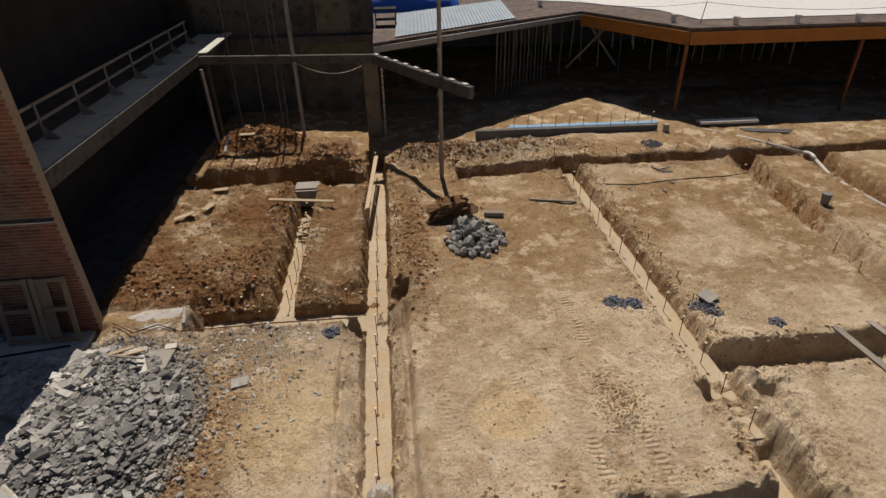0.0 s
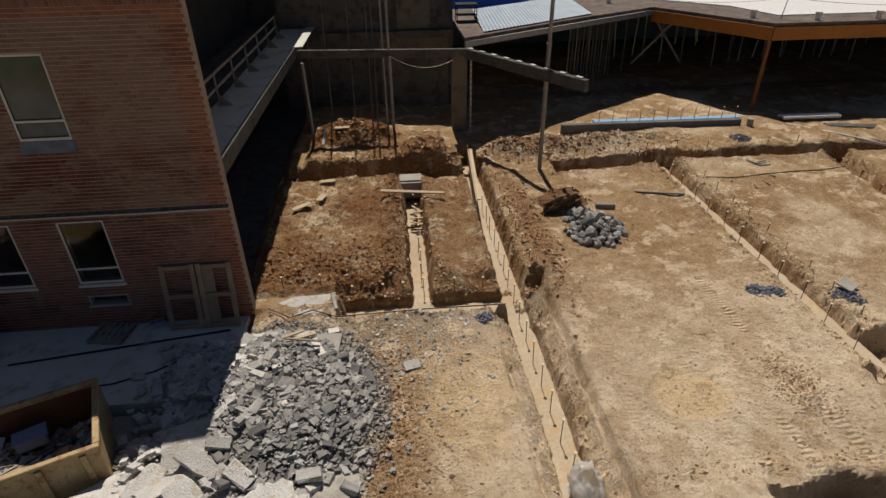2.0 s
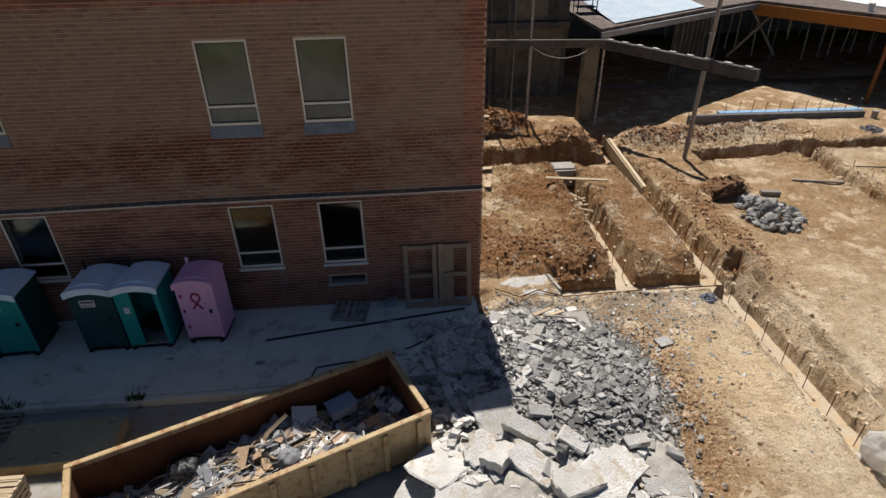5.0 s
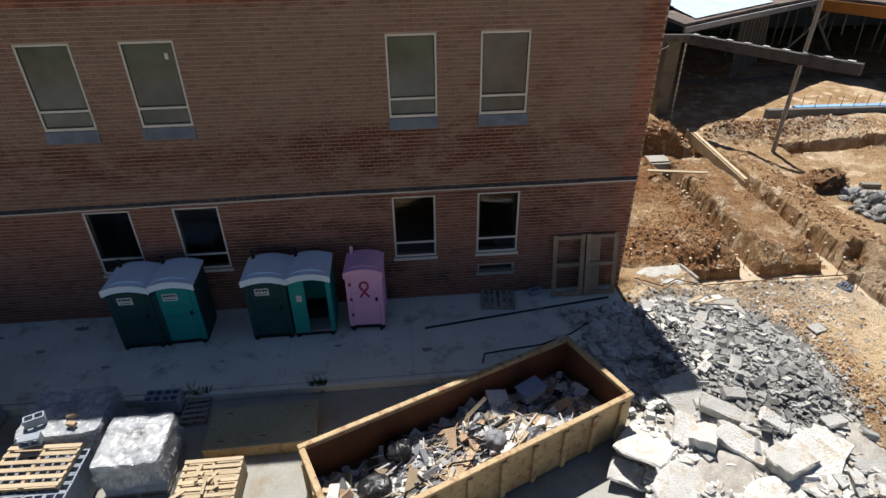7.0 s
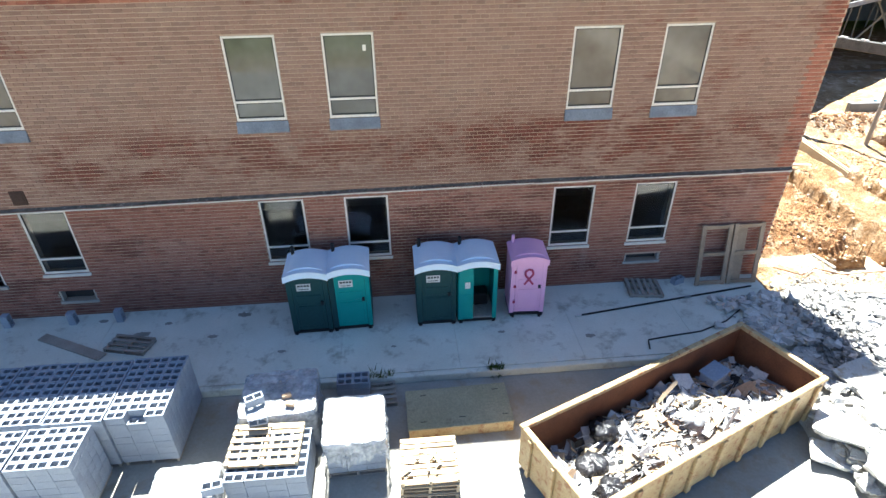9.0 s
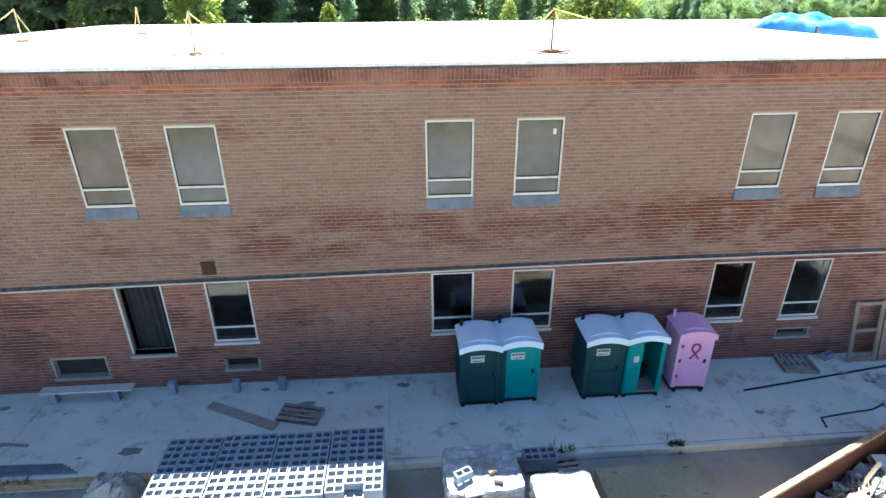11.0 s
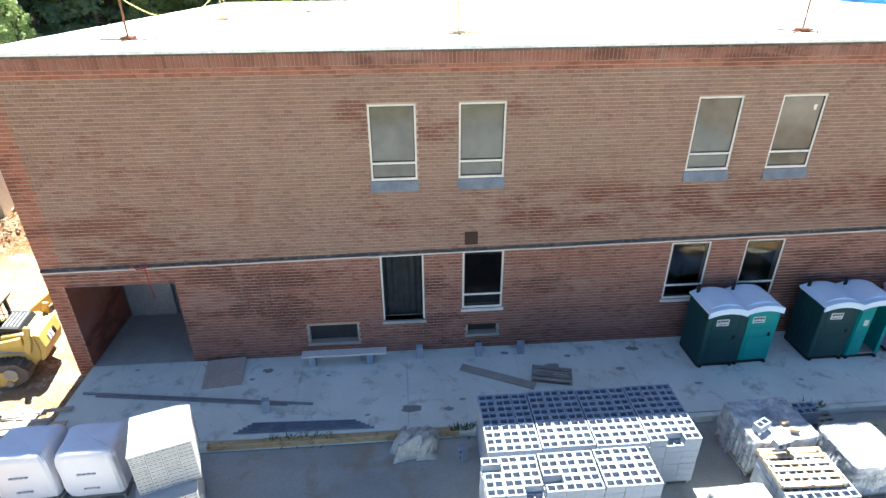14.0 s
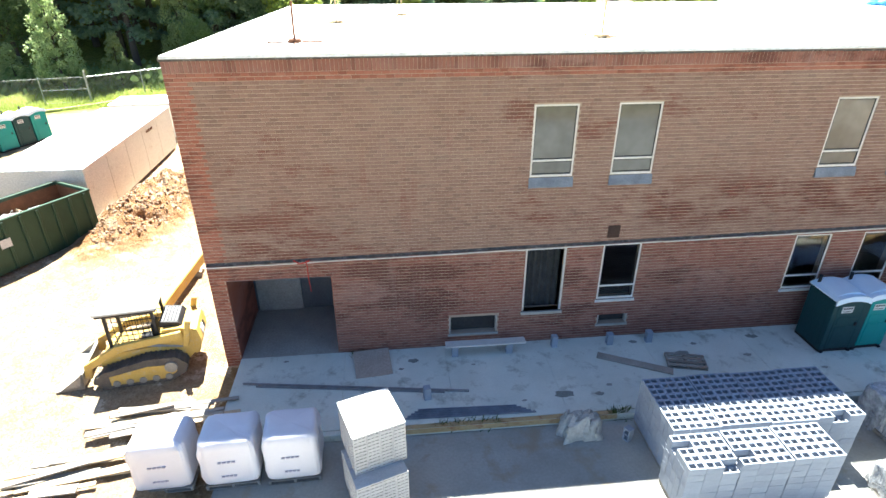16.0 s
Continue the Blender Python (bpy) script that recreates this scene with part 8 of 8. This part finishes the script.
for k in range(9000):
    edge.append((rng.uniform(-9.2, 16), 6.6 + 17 * rng.random() ** 1.4, 0.012 + 0.05 * rng.random() ** 3.5))
for cx, cy, sx, sy, n, lo, hi in ((-6.6, 15.7, 1.3, 0.7, 420, 0.03, 0.13), (-6.0, 18.4, 1.5, 1.3, 350, 0.02, 0.07), (-6.5, 26.5, 0.8, 0.5, 420, 0.04, 0.15), (-3.1, 24.6, 0.6, 0.4, 420, 0.07, 0.28), (2.2, 25.2, 1.6, 0.5, 800, 0.04, 0.17), (6.6, 25.3, 1.3, 0.4, 420, 0.03, 0.1), (0.2, 17.5, 0.35, 2.6, 420, 0.03, 0.12), (1.9, 19.6, 0.45, 0.35, 260, 0.04, 0.13), (-6.0, 24.0, 1.6, 0.2, 300, 0.03, 0.12), (-4.75, 19.0, 0.2, 2.2, 260, 0.03, 0.1), (-5.0, 9.0, 0.4, 1.6, 700, 0.02, 0.09)):
    for k in range(n):
        clay.append((rng.gauss(cx, sx), rng.gauss(cy, sy), lo + (hi - lo) * rng.random() ** 2))
edge = [e for e in edge if e[0] > (-9.3 if e[1] > 14.2 else -8.75)]
clay = [e for e in clay if e[0] > (-9.3 if e[1] > 14.2 else -8.75)]
crumbs("soil_crumbs", edge, DRY, "dry crumbs of soil along trench edges", 1)
crumbs("clay_crumbs", clay, CLAY, "broken clods of red clay on banks and heaps", 2)
DUST = surface("pale concrete dust", (0.33, 0.305, 0.265), (0.50, 0.47, 0.41), 0.95, 3, 30, 0.4, vary=0.25)
dust = []
for k in range(2600):
    x, y = rng.gauss(-8.4, 1.3), rng.gauss(7.4, 1.3)
    if -10.9 < x < -5 and y > 5.2:
        dust.append((x, y, 0.02 + 0.09 * rng.random() ** 2))
for k in range(7000):
    a, d = rng.uniform(0, 6.28), rng.random() ** 0.5 * 1.15
    x, y = -7.9 + 2.5 * d * math.cos(a), 9.5 + 3.0 * d * math.sin(a)
    if x > -9.2:
        dust.append((x, y, 0.02 + 0.07 * rng.random() ** 2))
o = crumbs("rubble_crumbs", dust, DUST, "pale crumbs of broken concrete among slabs", 3)
o.location.z = 0.08
single("dust_bank", mound(-11.2, -5.6, 4.3, 9.2, -0.22, 0.72, 4.4, 40), DUST, "bank of pale concrete dust under broken slabs", "rubble")


def bank_z(x, y):
    """Rough height of the dust bank."""
    u, v = (x + 11.2) / 5.6, (y - 4.3) / 4.9
    e = min(1.0, 5.5 * min(u, 1 - u)) * min(1.0, 5.0 * min(v, 1 - v))
    return -0.22 + 0.58 * max(e, 0.0) ** 0.45


bits = Geo()
for k in range(1500):
    x, y = rng.uniform(-11.1, -5.7), rng.uniform(4.4, 9.1)
    s = 0.04 + 0.16 * rng.random() ** 2.2
    bits.box((x, y, bank_z(x, y) + 0.25 * s + rng.uniform(0, 0.07)), (s * rng.uniform(1, 1.9), s, s * rng.uniform(0.4, 0.8)), Euler((rng.gauss(0, 0.3), rng.gauss(0, 0.3), rng.uniform(0, 6.3))).to_matrix(), 0, 0, s * 0.12, rng)
for k in range(1100):
    x, y = -9.5 + abs(rng.gauss(0, 0.7)) * (1 if k % 3 == 0 else -1), rng.uniform(8.9, 12.4)
    s = 0.04 + 0.2 * rng.random() ** 2.2
    zb = 0.0 if x < -9.25 and y > 10.3 else pile_z(x, y) if x > -9.25 else -0.2
    bits.box((x, y, zb + 0.3 * s + rng.uniform(0, 0.04)), (s * rng.uniform(1, 1.9), s, s * rng.uniform(0.4, 0.8)), Euler((rng.gauss(0, 0.25), rng.gauss(0, 0.25), rng.uniform(0, 6.3))).to_matrix(), 0, 0, s * 0.12, rng)
single("rubble_bits", bits, SLAB, "broken bits of pale concrete strewn among slabs", "rubble", kind="stuff")

# ---- woods, hills and distance ----
BARK = surface("bark", (0.10, 0.08, 0.06), (0.16, 0.13, 0.10), 0.95, 3, 15, 0.6)
LEAF_DARK = leaf_material("dark foliage", (0.17, 0.26, 0.14), (0.29, 0.38, 0.21))
LEAF_MID = leaf_material("green foliage", (0.16, 0.235, 0.095), (0.26, 0.335, 0.14))
LEAF_LIGHT = leaf_material("yellow-green foliage", (0.20, 0.26, 0.05), (0.32, 0.37, 0.10))
LEAF_YOUNG = leaf_material("pale young foliage", (0.30, 0.38, 0.16), (0.46, 0.54, 0.28))
LEAF_PINE = leaf_material("pine foliage", (0.19, 0.28, 0.17), (0.29, 0.38, 0.24))


def crown_mesh(kind, seed, mat, count):
    """Clumps of leaves: small bent quads thrown round boughs."""
    rng = np.random.RandomState(seed)
    if kind == "pine":
        nb = 95
        t = np.sort(rng.rand(nb)) * 0.86 + 0.14
        ang = rng.rand(nb) * 6.28
        reach = (1.02 - t) ** 0.7 * (0.20 + 0.05 * rng.rand(nb))
        bi = rng.randint(0, nb, count)
        k = rng.rand(count) ** 0.6
        cx, cy = reach[bi] * k * np.cos(ang[bi]), reach[bi] * k * np.sin(ang[bi])
        cz = t[bi] - 0.10 * k * reach[bi] / 0.2 * 0.4 + rng.randn(count) * 0.008
        cx += rng.randn(count) * 0.018
        cy += rng.randn(count) * 0.018
        size = 0.0098
    else:
        nb = 60 if kind == "young" else 34
        d = rng.randn(nb, 3)
        d /= np.linalg.norm(d, axis=1)[:, None]
        rr = 0.55 + 0.45 * rng.rand(nb)
        bc = d * rr[:, None] * np.array([0.24, 0.24, 0.31]) + np.array([0, 0, 0.64])
        if kind == "young":
            t = np.linspace(0, 1, nb) ** 1.25
            ang = np.arange(nb) * 2.4 + 0.5 * rng.rand(nb)
            reach = (1.02 - t) ** 0.65 * (0.17 + 0.13 * rng.rand(nb))
            bc = np.stack([reach * np.cos(ang), reach * np.sin(ang), 0.16 + 0.80 * t], -1)
        if kind == "round":
            bc[:, :2] *= 1 + 0.25 * (0.64 - bc[:, 2:3])
        br = (0.06 + 0.075 * rng.rand(nb)) * (0.62 if kind == "young" else 1.0)
        bi = rng.randint(0, nb, count)
        q = rng.randn(count, 3)
        q /= np.linalg.norm(q, axis=1)[:, None]
        p = bc[bi] + q * (br[bi] * rng.rand(count) ** 0.35)[:, None]
        cx, cy, cz = p.T
        size = 0.0098
    c = np.stack([cx, cy, cz], -1)
    u = rng.randn(count, 3)
    u /= np.linalg.norm(u, axis=1)[:, None]
    w = np.cross(u, rng.randn(count, 3))
    w /= np.linalg.norm(w, axis=1)[:, None]
    s = size * (0.6 + 0.9 * rng.rand(count, 1))
    a, b = u * s, w * s * 0.75
    v = np.stack([c - a, c + b * 0.9 + np.cross(u, w) * s * 0.35, c + a, c - b], 1).reshape(-1, 3)
    me = bpy.data.meshes.new("crown")
    me.from_pydata(v.tolist(), [], np.arange(4 * count).reshape(-1, 4).tolist())
    me.materials.append(mat)
    return me


def trunk_mesh(seed, pine):
    rng = random.Random(seed)
    g = Geo().tube([(0, 0, -0.05), (0.005, 0, 0.2), (0.01, 0.01, 0.5), (0.0, 0.01, 0.94 if pine else 0.8)], 0.018, 7, r2=0.003)
    for k in range(9):
        z = 0.28 + 0.07 * k if not pine else 0.2 + 0.08 * k
        a, l = rng.uniform(0, 6.28), (0.17 if not pine else 0.14) * (1.05 - z * 0.7)
        g.tube([(0.005, 0.005, z), (l * 0.5 * math.cos(a), l * 0.5 * math.sin(a), z + 0.05 * (not pine)), (l * math.cos(a), l * math.sin(a), z + (0.13 if not pine else 0.0))], 0.006, 5, r2=0.002)
    return g.mesh("trunk", BARK)


KINDS = []
for i, (kind, mat, nm) in enumerate((("pine", LEAF_PINE, "tall pine with drooping green boughs"), ("broad", LEAF_MID, "broad-leaved tree in full green leaf"), ("broad", LEAF_DARK, "dark green broad-leaved tree at the wood's edge"), ("young", LEAF_LIGHT, "young tree with bright yellow-green leaves"), ("pine", LEAF_DARK, "dark pine in the wood"), ("round", LEAF_MID, "rounded green tree of the wood"), ("young", LEAF_YOUNG, "young pale green tree at the wood's edge"))):
    t = thing("tree", nm, "tree", at=(0, 0, 0), group="woods")
    part("trunk", trunk_mesh(i, kind == "pine"), BARK, t)
    part("crown", crown_mesh(kind, 50 + i, mat, 8800), mat, t)
    KINDS.append(t)


def plant(kind, x, y, h, turn, wide=1.0):
    m = Matrix.Translation((x, y, soil_z(x, y) - 0.1)) @ Matrix.Rotation(radians(turn), 4, "Z") @ Matrix.Diagonal((h * wide, h * wide, h, 1))
    o = copy_thing(KINDS[kind], m)
    o.matrix_basis = m
    return o


rng = random.Random(77)
# the dense hillside west and behind
for k in range(74):
    t = k / 73
    x = -112 + 84 * t + rng.uniform(-3, 3)
    row = k % 4
    y = 66 + 7.0 * row + rng.uniform(-2, 2) + max(0.0, (x + 50)) * 0.45 + max(0, -x - 70) * -0.15
    if x > -47 and row == 0:
        y += 9
    plant(rng.choice((0, 1, 2, 1, 4, 5, 0)), x, y, (rng.uniform(17, 23) + 1.5 * row) * (1 - 0.28 * max(0.0, min(1.0, (x + 62) / 28))), rng.uniform(0, 360), rng.uniform(0.9, 1.25))
# lower wood that runs on to the east
for k in range(84):
    t = k / 83
    x = -38 + 128 * t + rng.uniform(-2.5, 2.5)
    row = k % 3
    y = 78 + 9 * row + 0.35 * (x + 38) + rng.uniform(-2, 2)
    plant(rng.choice((0, 1, 0, 5, 2, 0, 4)), x, y, (rng.uniform(11.0, 14.5) + 1.6 * row) * (1 - 0.44 * min(1.0, t * 1.7)), rng.uniform(0, 360), rng.uniform(1.0, 1.5))
for kind, x, y, h, w in ((3, -45.2, 63, 12.2, 1.3), (3, -2.6, 70, 11.4, 1.7), (3, 0.9, 71, 11.0, 1.6), (3, -12.0, 70, 8.8, 0.9), (3, -33, 72, 8.4, 1.0), (5, 3.8, 72, 8.8, 1.0), (5, 24, 92, 7.5, 1.1), (5, 31, 95, 8.0, 1.1), (6, -65.9, 55.5, 9.3, 0.85), (6, -61.2, 56.5, 5.0, 1.0), (6, -70.5, 56.5, 4.0, 1.2), (6, -57.3, 65.0, 12.0, 0.7), (0, -55, 66.5, 15, 0.9), (0, -49.5, 67, 14, 0.9), (0, -43.0, 69, 13, 0.9), (0, -38.0, 71, 12, 0.9), (0, -31, 74, 11, 0.9), (0, -24, 77, 10.5, 0.9), (5, -55.0, 61, 6.0, 1.0), (2, -49, 66, 10, 1.0), (1, -72, 60, 11, 1.1)):
    plant(kind, x, y, h, 31 * h, w)
for i, t in enumerate(KINDS):
    t.matrix_basis = Matrix.Translation((-84 + 7 * i, 90 + 3 * (i % 2), soil_z(-84 + 7 * i, 92))) @ Matrix.Diagonal((19, 19, 19, 1))

# undergrowth at the wood's edge
g = Geo()
for k in range(5200):
    x = rng.uniform(-82, -38)
    y = 57.5 + rng.gauss(0, 1.6) + 0.10 * max(0, x + 60) + (0 if x < -55 else 3.5)
    s = rng.uniform(0.1, 0.3)
    z = soil_z(x, y) + rng.random() ** 2 * 1.6
    a = rng.uniform(0, 6.28)
    g.add([(x - s * math.cos(a), y - s * math.sin(a), z), (x, y + 0.1, z + s), (x + s * math.cos(a), y + s * math.sin(a), z + 0.05), (x, y - 0.1, z - s * 0.8)], [(0, 1, 2, 3)])
single("undergrowth", g, LEAF_MID, "tangled undergrowth at the edge of the wood", "bushes", kind="stuff")
g = Geo()
for k in range(14000):
    x = rng.uniform(-76, -44)
    y = 47.5 + 0.35 * (x + 60) + abs(rng.gauss(0, 3.6))
    s = rng.uniform(0.15, 0.5)
    a = rng.uniform(0, 6.28)
    z = soil_z(x, y)
    g.add([(x, y, z - 0.05), (x + 0.06 * math.cos(a), y + 0.06 * math.sin(a), z), (x + 0.3 * s * math.sin(a), y + 0.3 * s * math.cos(a), z + s)], [(0, 1, 2)])
single("tall_grass", g, LEAF_LIGHT, "tall yellow-green grass before the fence", "grass", kind="stuff")

# far canopy of the valley woods
def far_wood(x0, x1, y0, y1, z0, z1, dx, seed, mat, label):
    gx, gy = np.arange(x0, x1, dx), np.arange(y0, y1, dx)
    X, Y = np.meshgrid(gx, gy)
    cell = 7.0
    best = np.full(X.shape, 9e9)
    for ox in (-1, 0, 1):
        for oy in (-1, 0, 1):
            ix, iy = np.floor(X / cell) + ox, np.floor(Y / cell) + oy
            px, py = (ix + hashed(ix, iy, seed)) * cell, (iy + hashed(ix, iy, seed + 5)) * cell
            best = np.minimum(best, np.hypot(X - px, Y - py) - 1.6 * hashed(ix, iy, seed + 9))
    t = (Y - y0) / (y1 - y0)
    Z = z0 + (z1 - z0) * t + 22 * step(240, 400, X) * step(300, 480, Y) + 3.2 * fbm(X * 0.02, Y * 0.02, seed) - 0.13 * best ** 2 + 0.9 * fbm(X * 0.45, Y * 0.45, seed + 3) + 0.7 * fbm(X * 1.3, Y * 1.3, seed + 4)
    nx, ny = len(gx), len(gy)
    i = np.arange(nx * ny).reshape(ny, nx)
    me = bpy.data.meshes.new("far_woods")
    me.from_pydata(np.stack([X, Y, Z], -1).reshape(-1, 3).tolist(), [], np.stack([i[:-1, :-1], i[:-1, 1:], i[1:, 1:], i[1:, :-1]], -1).reshape(-1, 4).tolist())
    me.materials.append(mat)
    return tagged(new("far_woods", me), label, "woods", kind="stuff")


FAR_LEAF = surface("distant foliage", (0.010, 0.024, 0.009), (0.019, 0.038, 0.015), 0.95, 0.08, 0.6, 0.8, rise=0.8, spec=0.0)
far_wood(-40, 260, 125, 250, 3.0, 9.0, 1.3, 3, FAR_LEAF, "rolling canopy of valley woods")
far_wood(60, 620, 260, 560, 5.0, 12.0, 3.0, 7, FAR_LEAF, "wooded hill beyond the valley")


def ridge(y, x0, x1, peaks, mat, label):
    g = Geo()
    n = 160

    def f(u, v):
        x = x0 + (x1 - x0) * u
        h = sum(p[2] * math.exp(-((x - p[0]) / p[1]) ** 2) for p in peaks)
        h += 5 * noise.fractal(Vector((x * 0.012, y * 0.01, 2.0)), 1.0, 2.0, 5)
        return (x, y + 300 * v, -10 + (h + 10) * min(1.0, v * 1.25))
    return single("backdrop_ridge", g.sheet(f, n, 8), mat, label, "hills", kind="structure", smooth=True)


# haze of distance put into the hills' colour, with a faint added glow
def painted_haze(name, col, glow):
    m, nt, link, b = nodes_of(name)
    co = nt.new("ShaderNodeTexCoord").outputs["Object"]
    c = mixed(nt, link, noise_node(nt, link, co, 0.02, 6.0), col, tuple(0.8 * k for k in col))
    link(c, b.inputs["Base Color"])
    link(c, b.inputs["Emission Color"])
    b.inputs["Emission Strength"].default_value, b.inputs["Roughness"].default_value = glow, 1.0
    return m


ridge(1500, 100, 2400, ((2150, 700, 120), (1200, 260, 62), (820, 160, 30)), painted_haze("hazy green hills", (0.04, 0.062, 0.075), 0.07), "hazy wooded hills beyond the valley")
ridge(2900, 200, 5200, ((1500, 300, 85), (2150, 450, 120), (4200, 900, 170)), painted_haze("hazy blue hills", (0.10, 0.17, 0.27), 0.13), "pale blue mountains on the horizon")
single("power_pole", Geo().tube([(-1.4, 92, 3.0), (-1.2, 92, 18.5)], 0.11, 8, r2=0.07), GREY_WOOD, "tall thin mast standing in the woods", "mast")

# ---- bricks of the south wall ----
BW, BH, BJ, BD = 0.212, 0.1015, 0.004, 0.016
BED = 0.017


def clear_of(x0, x1, z0, z1):
    """What is left of a brick's length after the openings are cut out of it."""
    runs = [(x0, x1)]
    for h in holes:
        if z1 > h[2] + 0.02 and z0 < h[3] - 0.02:
            cut = []
            for a, b in runs:
                if h[1] <= a or h[0] >= b:
                    cut.append((a, b))
                else:
                    if h[0] - a > 0.04:
                        cut.append((a, h[0]))
                    if b - h[1] > 0.04:
                        cut.append((h[1], b))
            runs = cut
    return runs


FACES = [(0, 1, 2, 3), (0, 4, 5, 1), (1, 5, 6, 2), (2, 6, 7, 3), (3, 7, 4, 0)]


def brick_verts(xa, xb, za, zb, push):
    y0, y1, c = WY - push, WY + 0.012, 0.003
    return [(xa + c, y0, za + c), (xb - c, y0, za + c), (xb - c, y0, zb - c), (xa + c, y0, zb - c), (xa, y1, za), (xb, y1, za), (xb, y1, zb), (xa, y1, zb)]


rng = random.Random(99)
field, red_field, low_field = Geo(), Geo(), Geo()
chosen = []
SOLDIER = TOP - 0.055 - 0.30
z, row = SOLDIER - BH * 87, 0
while z + BH < SOLDIER + 0.01:
    x = FX + (0.0 if row % 2 else -BW / 2)
    while x < RX:
        xa, xb = max(FX, x) + BJ / 2, min(RX, x + BW) - BJ / 2
        if xb - xa > 0.05:
            lower = z + BH / 2 < band_z(x) + 0.03
            corner = xa < FX + 0.52 or xb > RX - 0.42
            for a, b in clear_of(xa, xb, z, z + BH):
                push = rng.uniform(0.0, 0.006) if rng.random() < 0.9 else rng.uniform(-0.004, 0.01)
                vs = brick_verts(a, b, z + BED / 2, z + BH - BED / 2, push)
                redder = lower or corner or z > SOLDIER - 0.21
                whole = b - a > 0.195
                if whole and -32.4 < x < -28.2 and 3.75 < z < 5.2 and len(chosen) < 285 and not redder:
                    chosen.append((a, z + BED / 2, push))
                else:
                    (low_field if lower and not corner else red_field if redder else field).add(vs, FACES)
        x += BW
    z += BH
    row += 1
x = FX
while x < RX - 0.05:
    vs = brick_verts(x + 0.005, min(RX, x + BH) - 0.005, SOLDIER + BJ / 2, TOP - 0.06, rng.uniform(0.0, 0.008))
    low_field.add(vs, FACES)
    x += BH
one = Geo().add([(p[0], p[1] - WY, p[2]) for p in brick_verts(0, BW - BJ, 0, BH - BED, 0.0)], FACES).mesh("brick", BRICK, fix=False)
for a, z, push in chosen:
    b = part("brick", one, BRICK, wall)
    b.location = (a, WY - push, z)
for nm, g, m in (("brown_bricks", field, BRICK), ("red_bricks", red_field, BRICK_RED), ("dull_red_bricks", low_field, BRICK_LOW)):
    o = part(nm, g, m, wall)
    o["kind"] = "stuff"
# brick returns of the doorway and the west corner
g = Geo()
z = 0.0
while z < TOP - 0.4:
    y = WY + 0.02
    k = 0
    while y < WY + 1.6:
        L = min(BW, WY + 1.6 - y)
        g.add([(FX - 0.006, y + L - BJ, z + BJ / 2), (FX - 0.006, y, z + BJ / 2), (FX - 0.006, y, z + BH - BJ / 2), (FX - 0.006, y + L - BJ, z + BH - BJ / 2), (FX + 0.01, y + L - BJ, z), (FX + 0.01, y, z), (FX + 0.01, y, z + BH), (FX + 0.01, y + L - BJ, z + BH)], FACES)
        y += BW
    z += BH
o = part("corner_bricks", g, BRICK_RED, wall)
o["kind"] = "stuff"
for x0, x1 in ((-41.30, -41.285), (-38.315, -38.30)):
    single("doorway_lining", Geo().block(x0, WY + 0.004, 0.0, x1, 16.29, 2.78), BRICK_RED, "brick lining of an open doorway", "doorway", kind="structure")

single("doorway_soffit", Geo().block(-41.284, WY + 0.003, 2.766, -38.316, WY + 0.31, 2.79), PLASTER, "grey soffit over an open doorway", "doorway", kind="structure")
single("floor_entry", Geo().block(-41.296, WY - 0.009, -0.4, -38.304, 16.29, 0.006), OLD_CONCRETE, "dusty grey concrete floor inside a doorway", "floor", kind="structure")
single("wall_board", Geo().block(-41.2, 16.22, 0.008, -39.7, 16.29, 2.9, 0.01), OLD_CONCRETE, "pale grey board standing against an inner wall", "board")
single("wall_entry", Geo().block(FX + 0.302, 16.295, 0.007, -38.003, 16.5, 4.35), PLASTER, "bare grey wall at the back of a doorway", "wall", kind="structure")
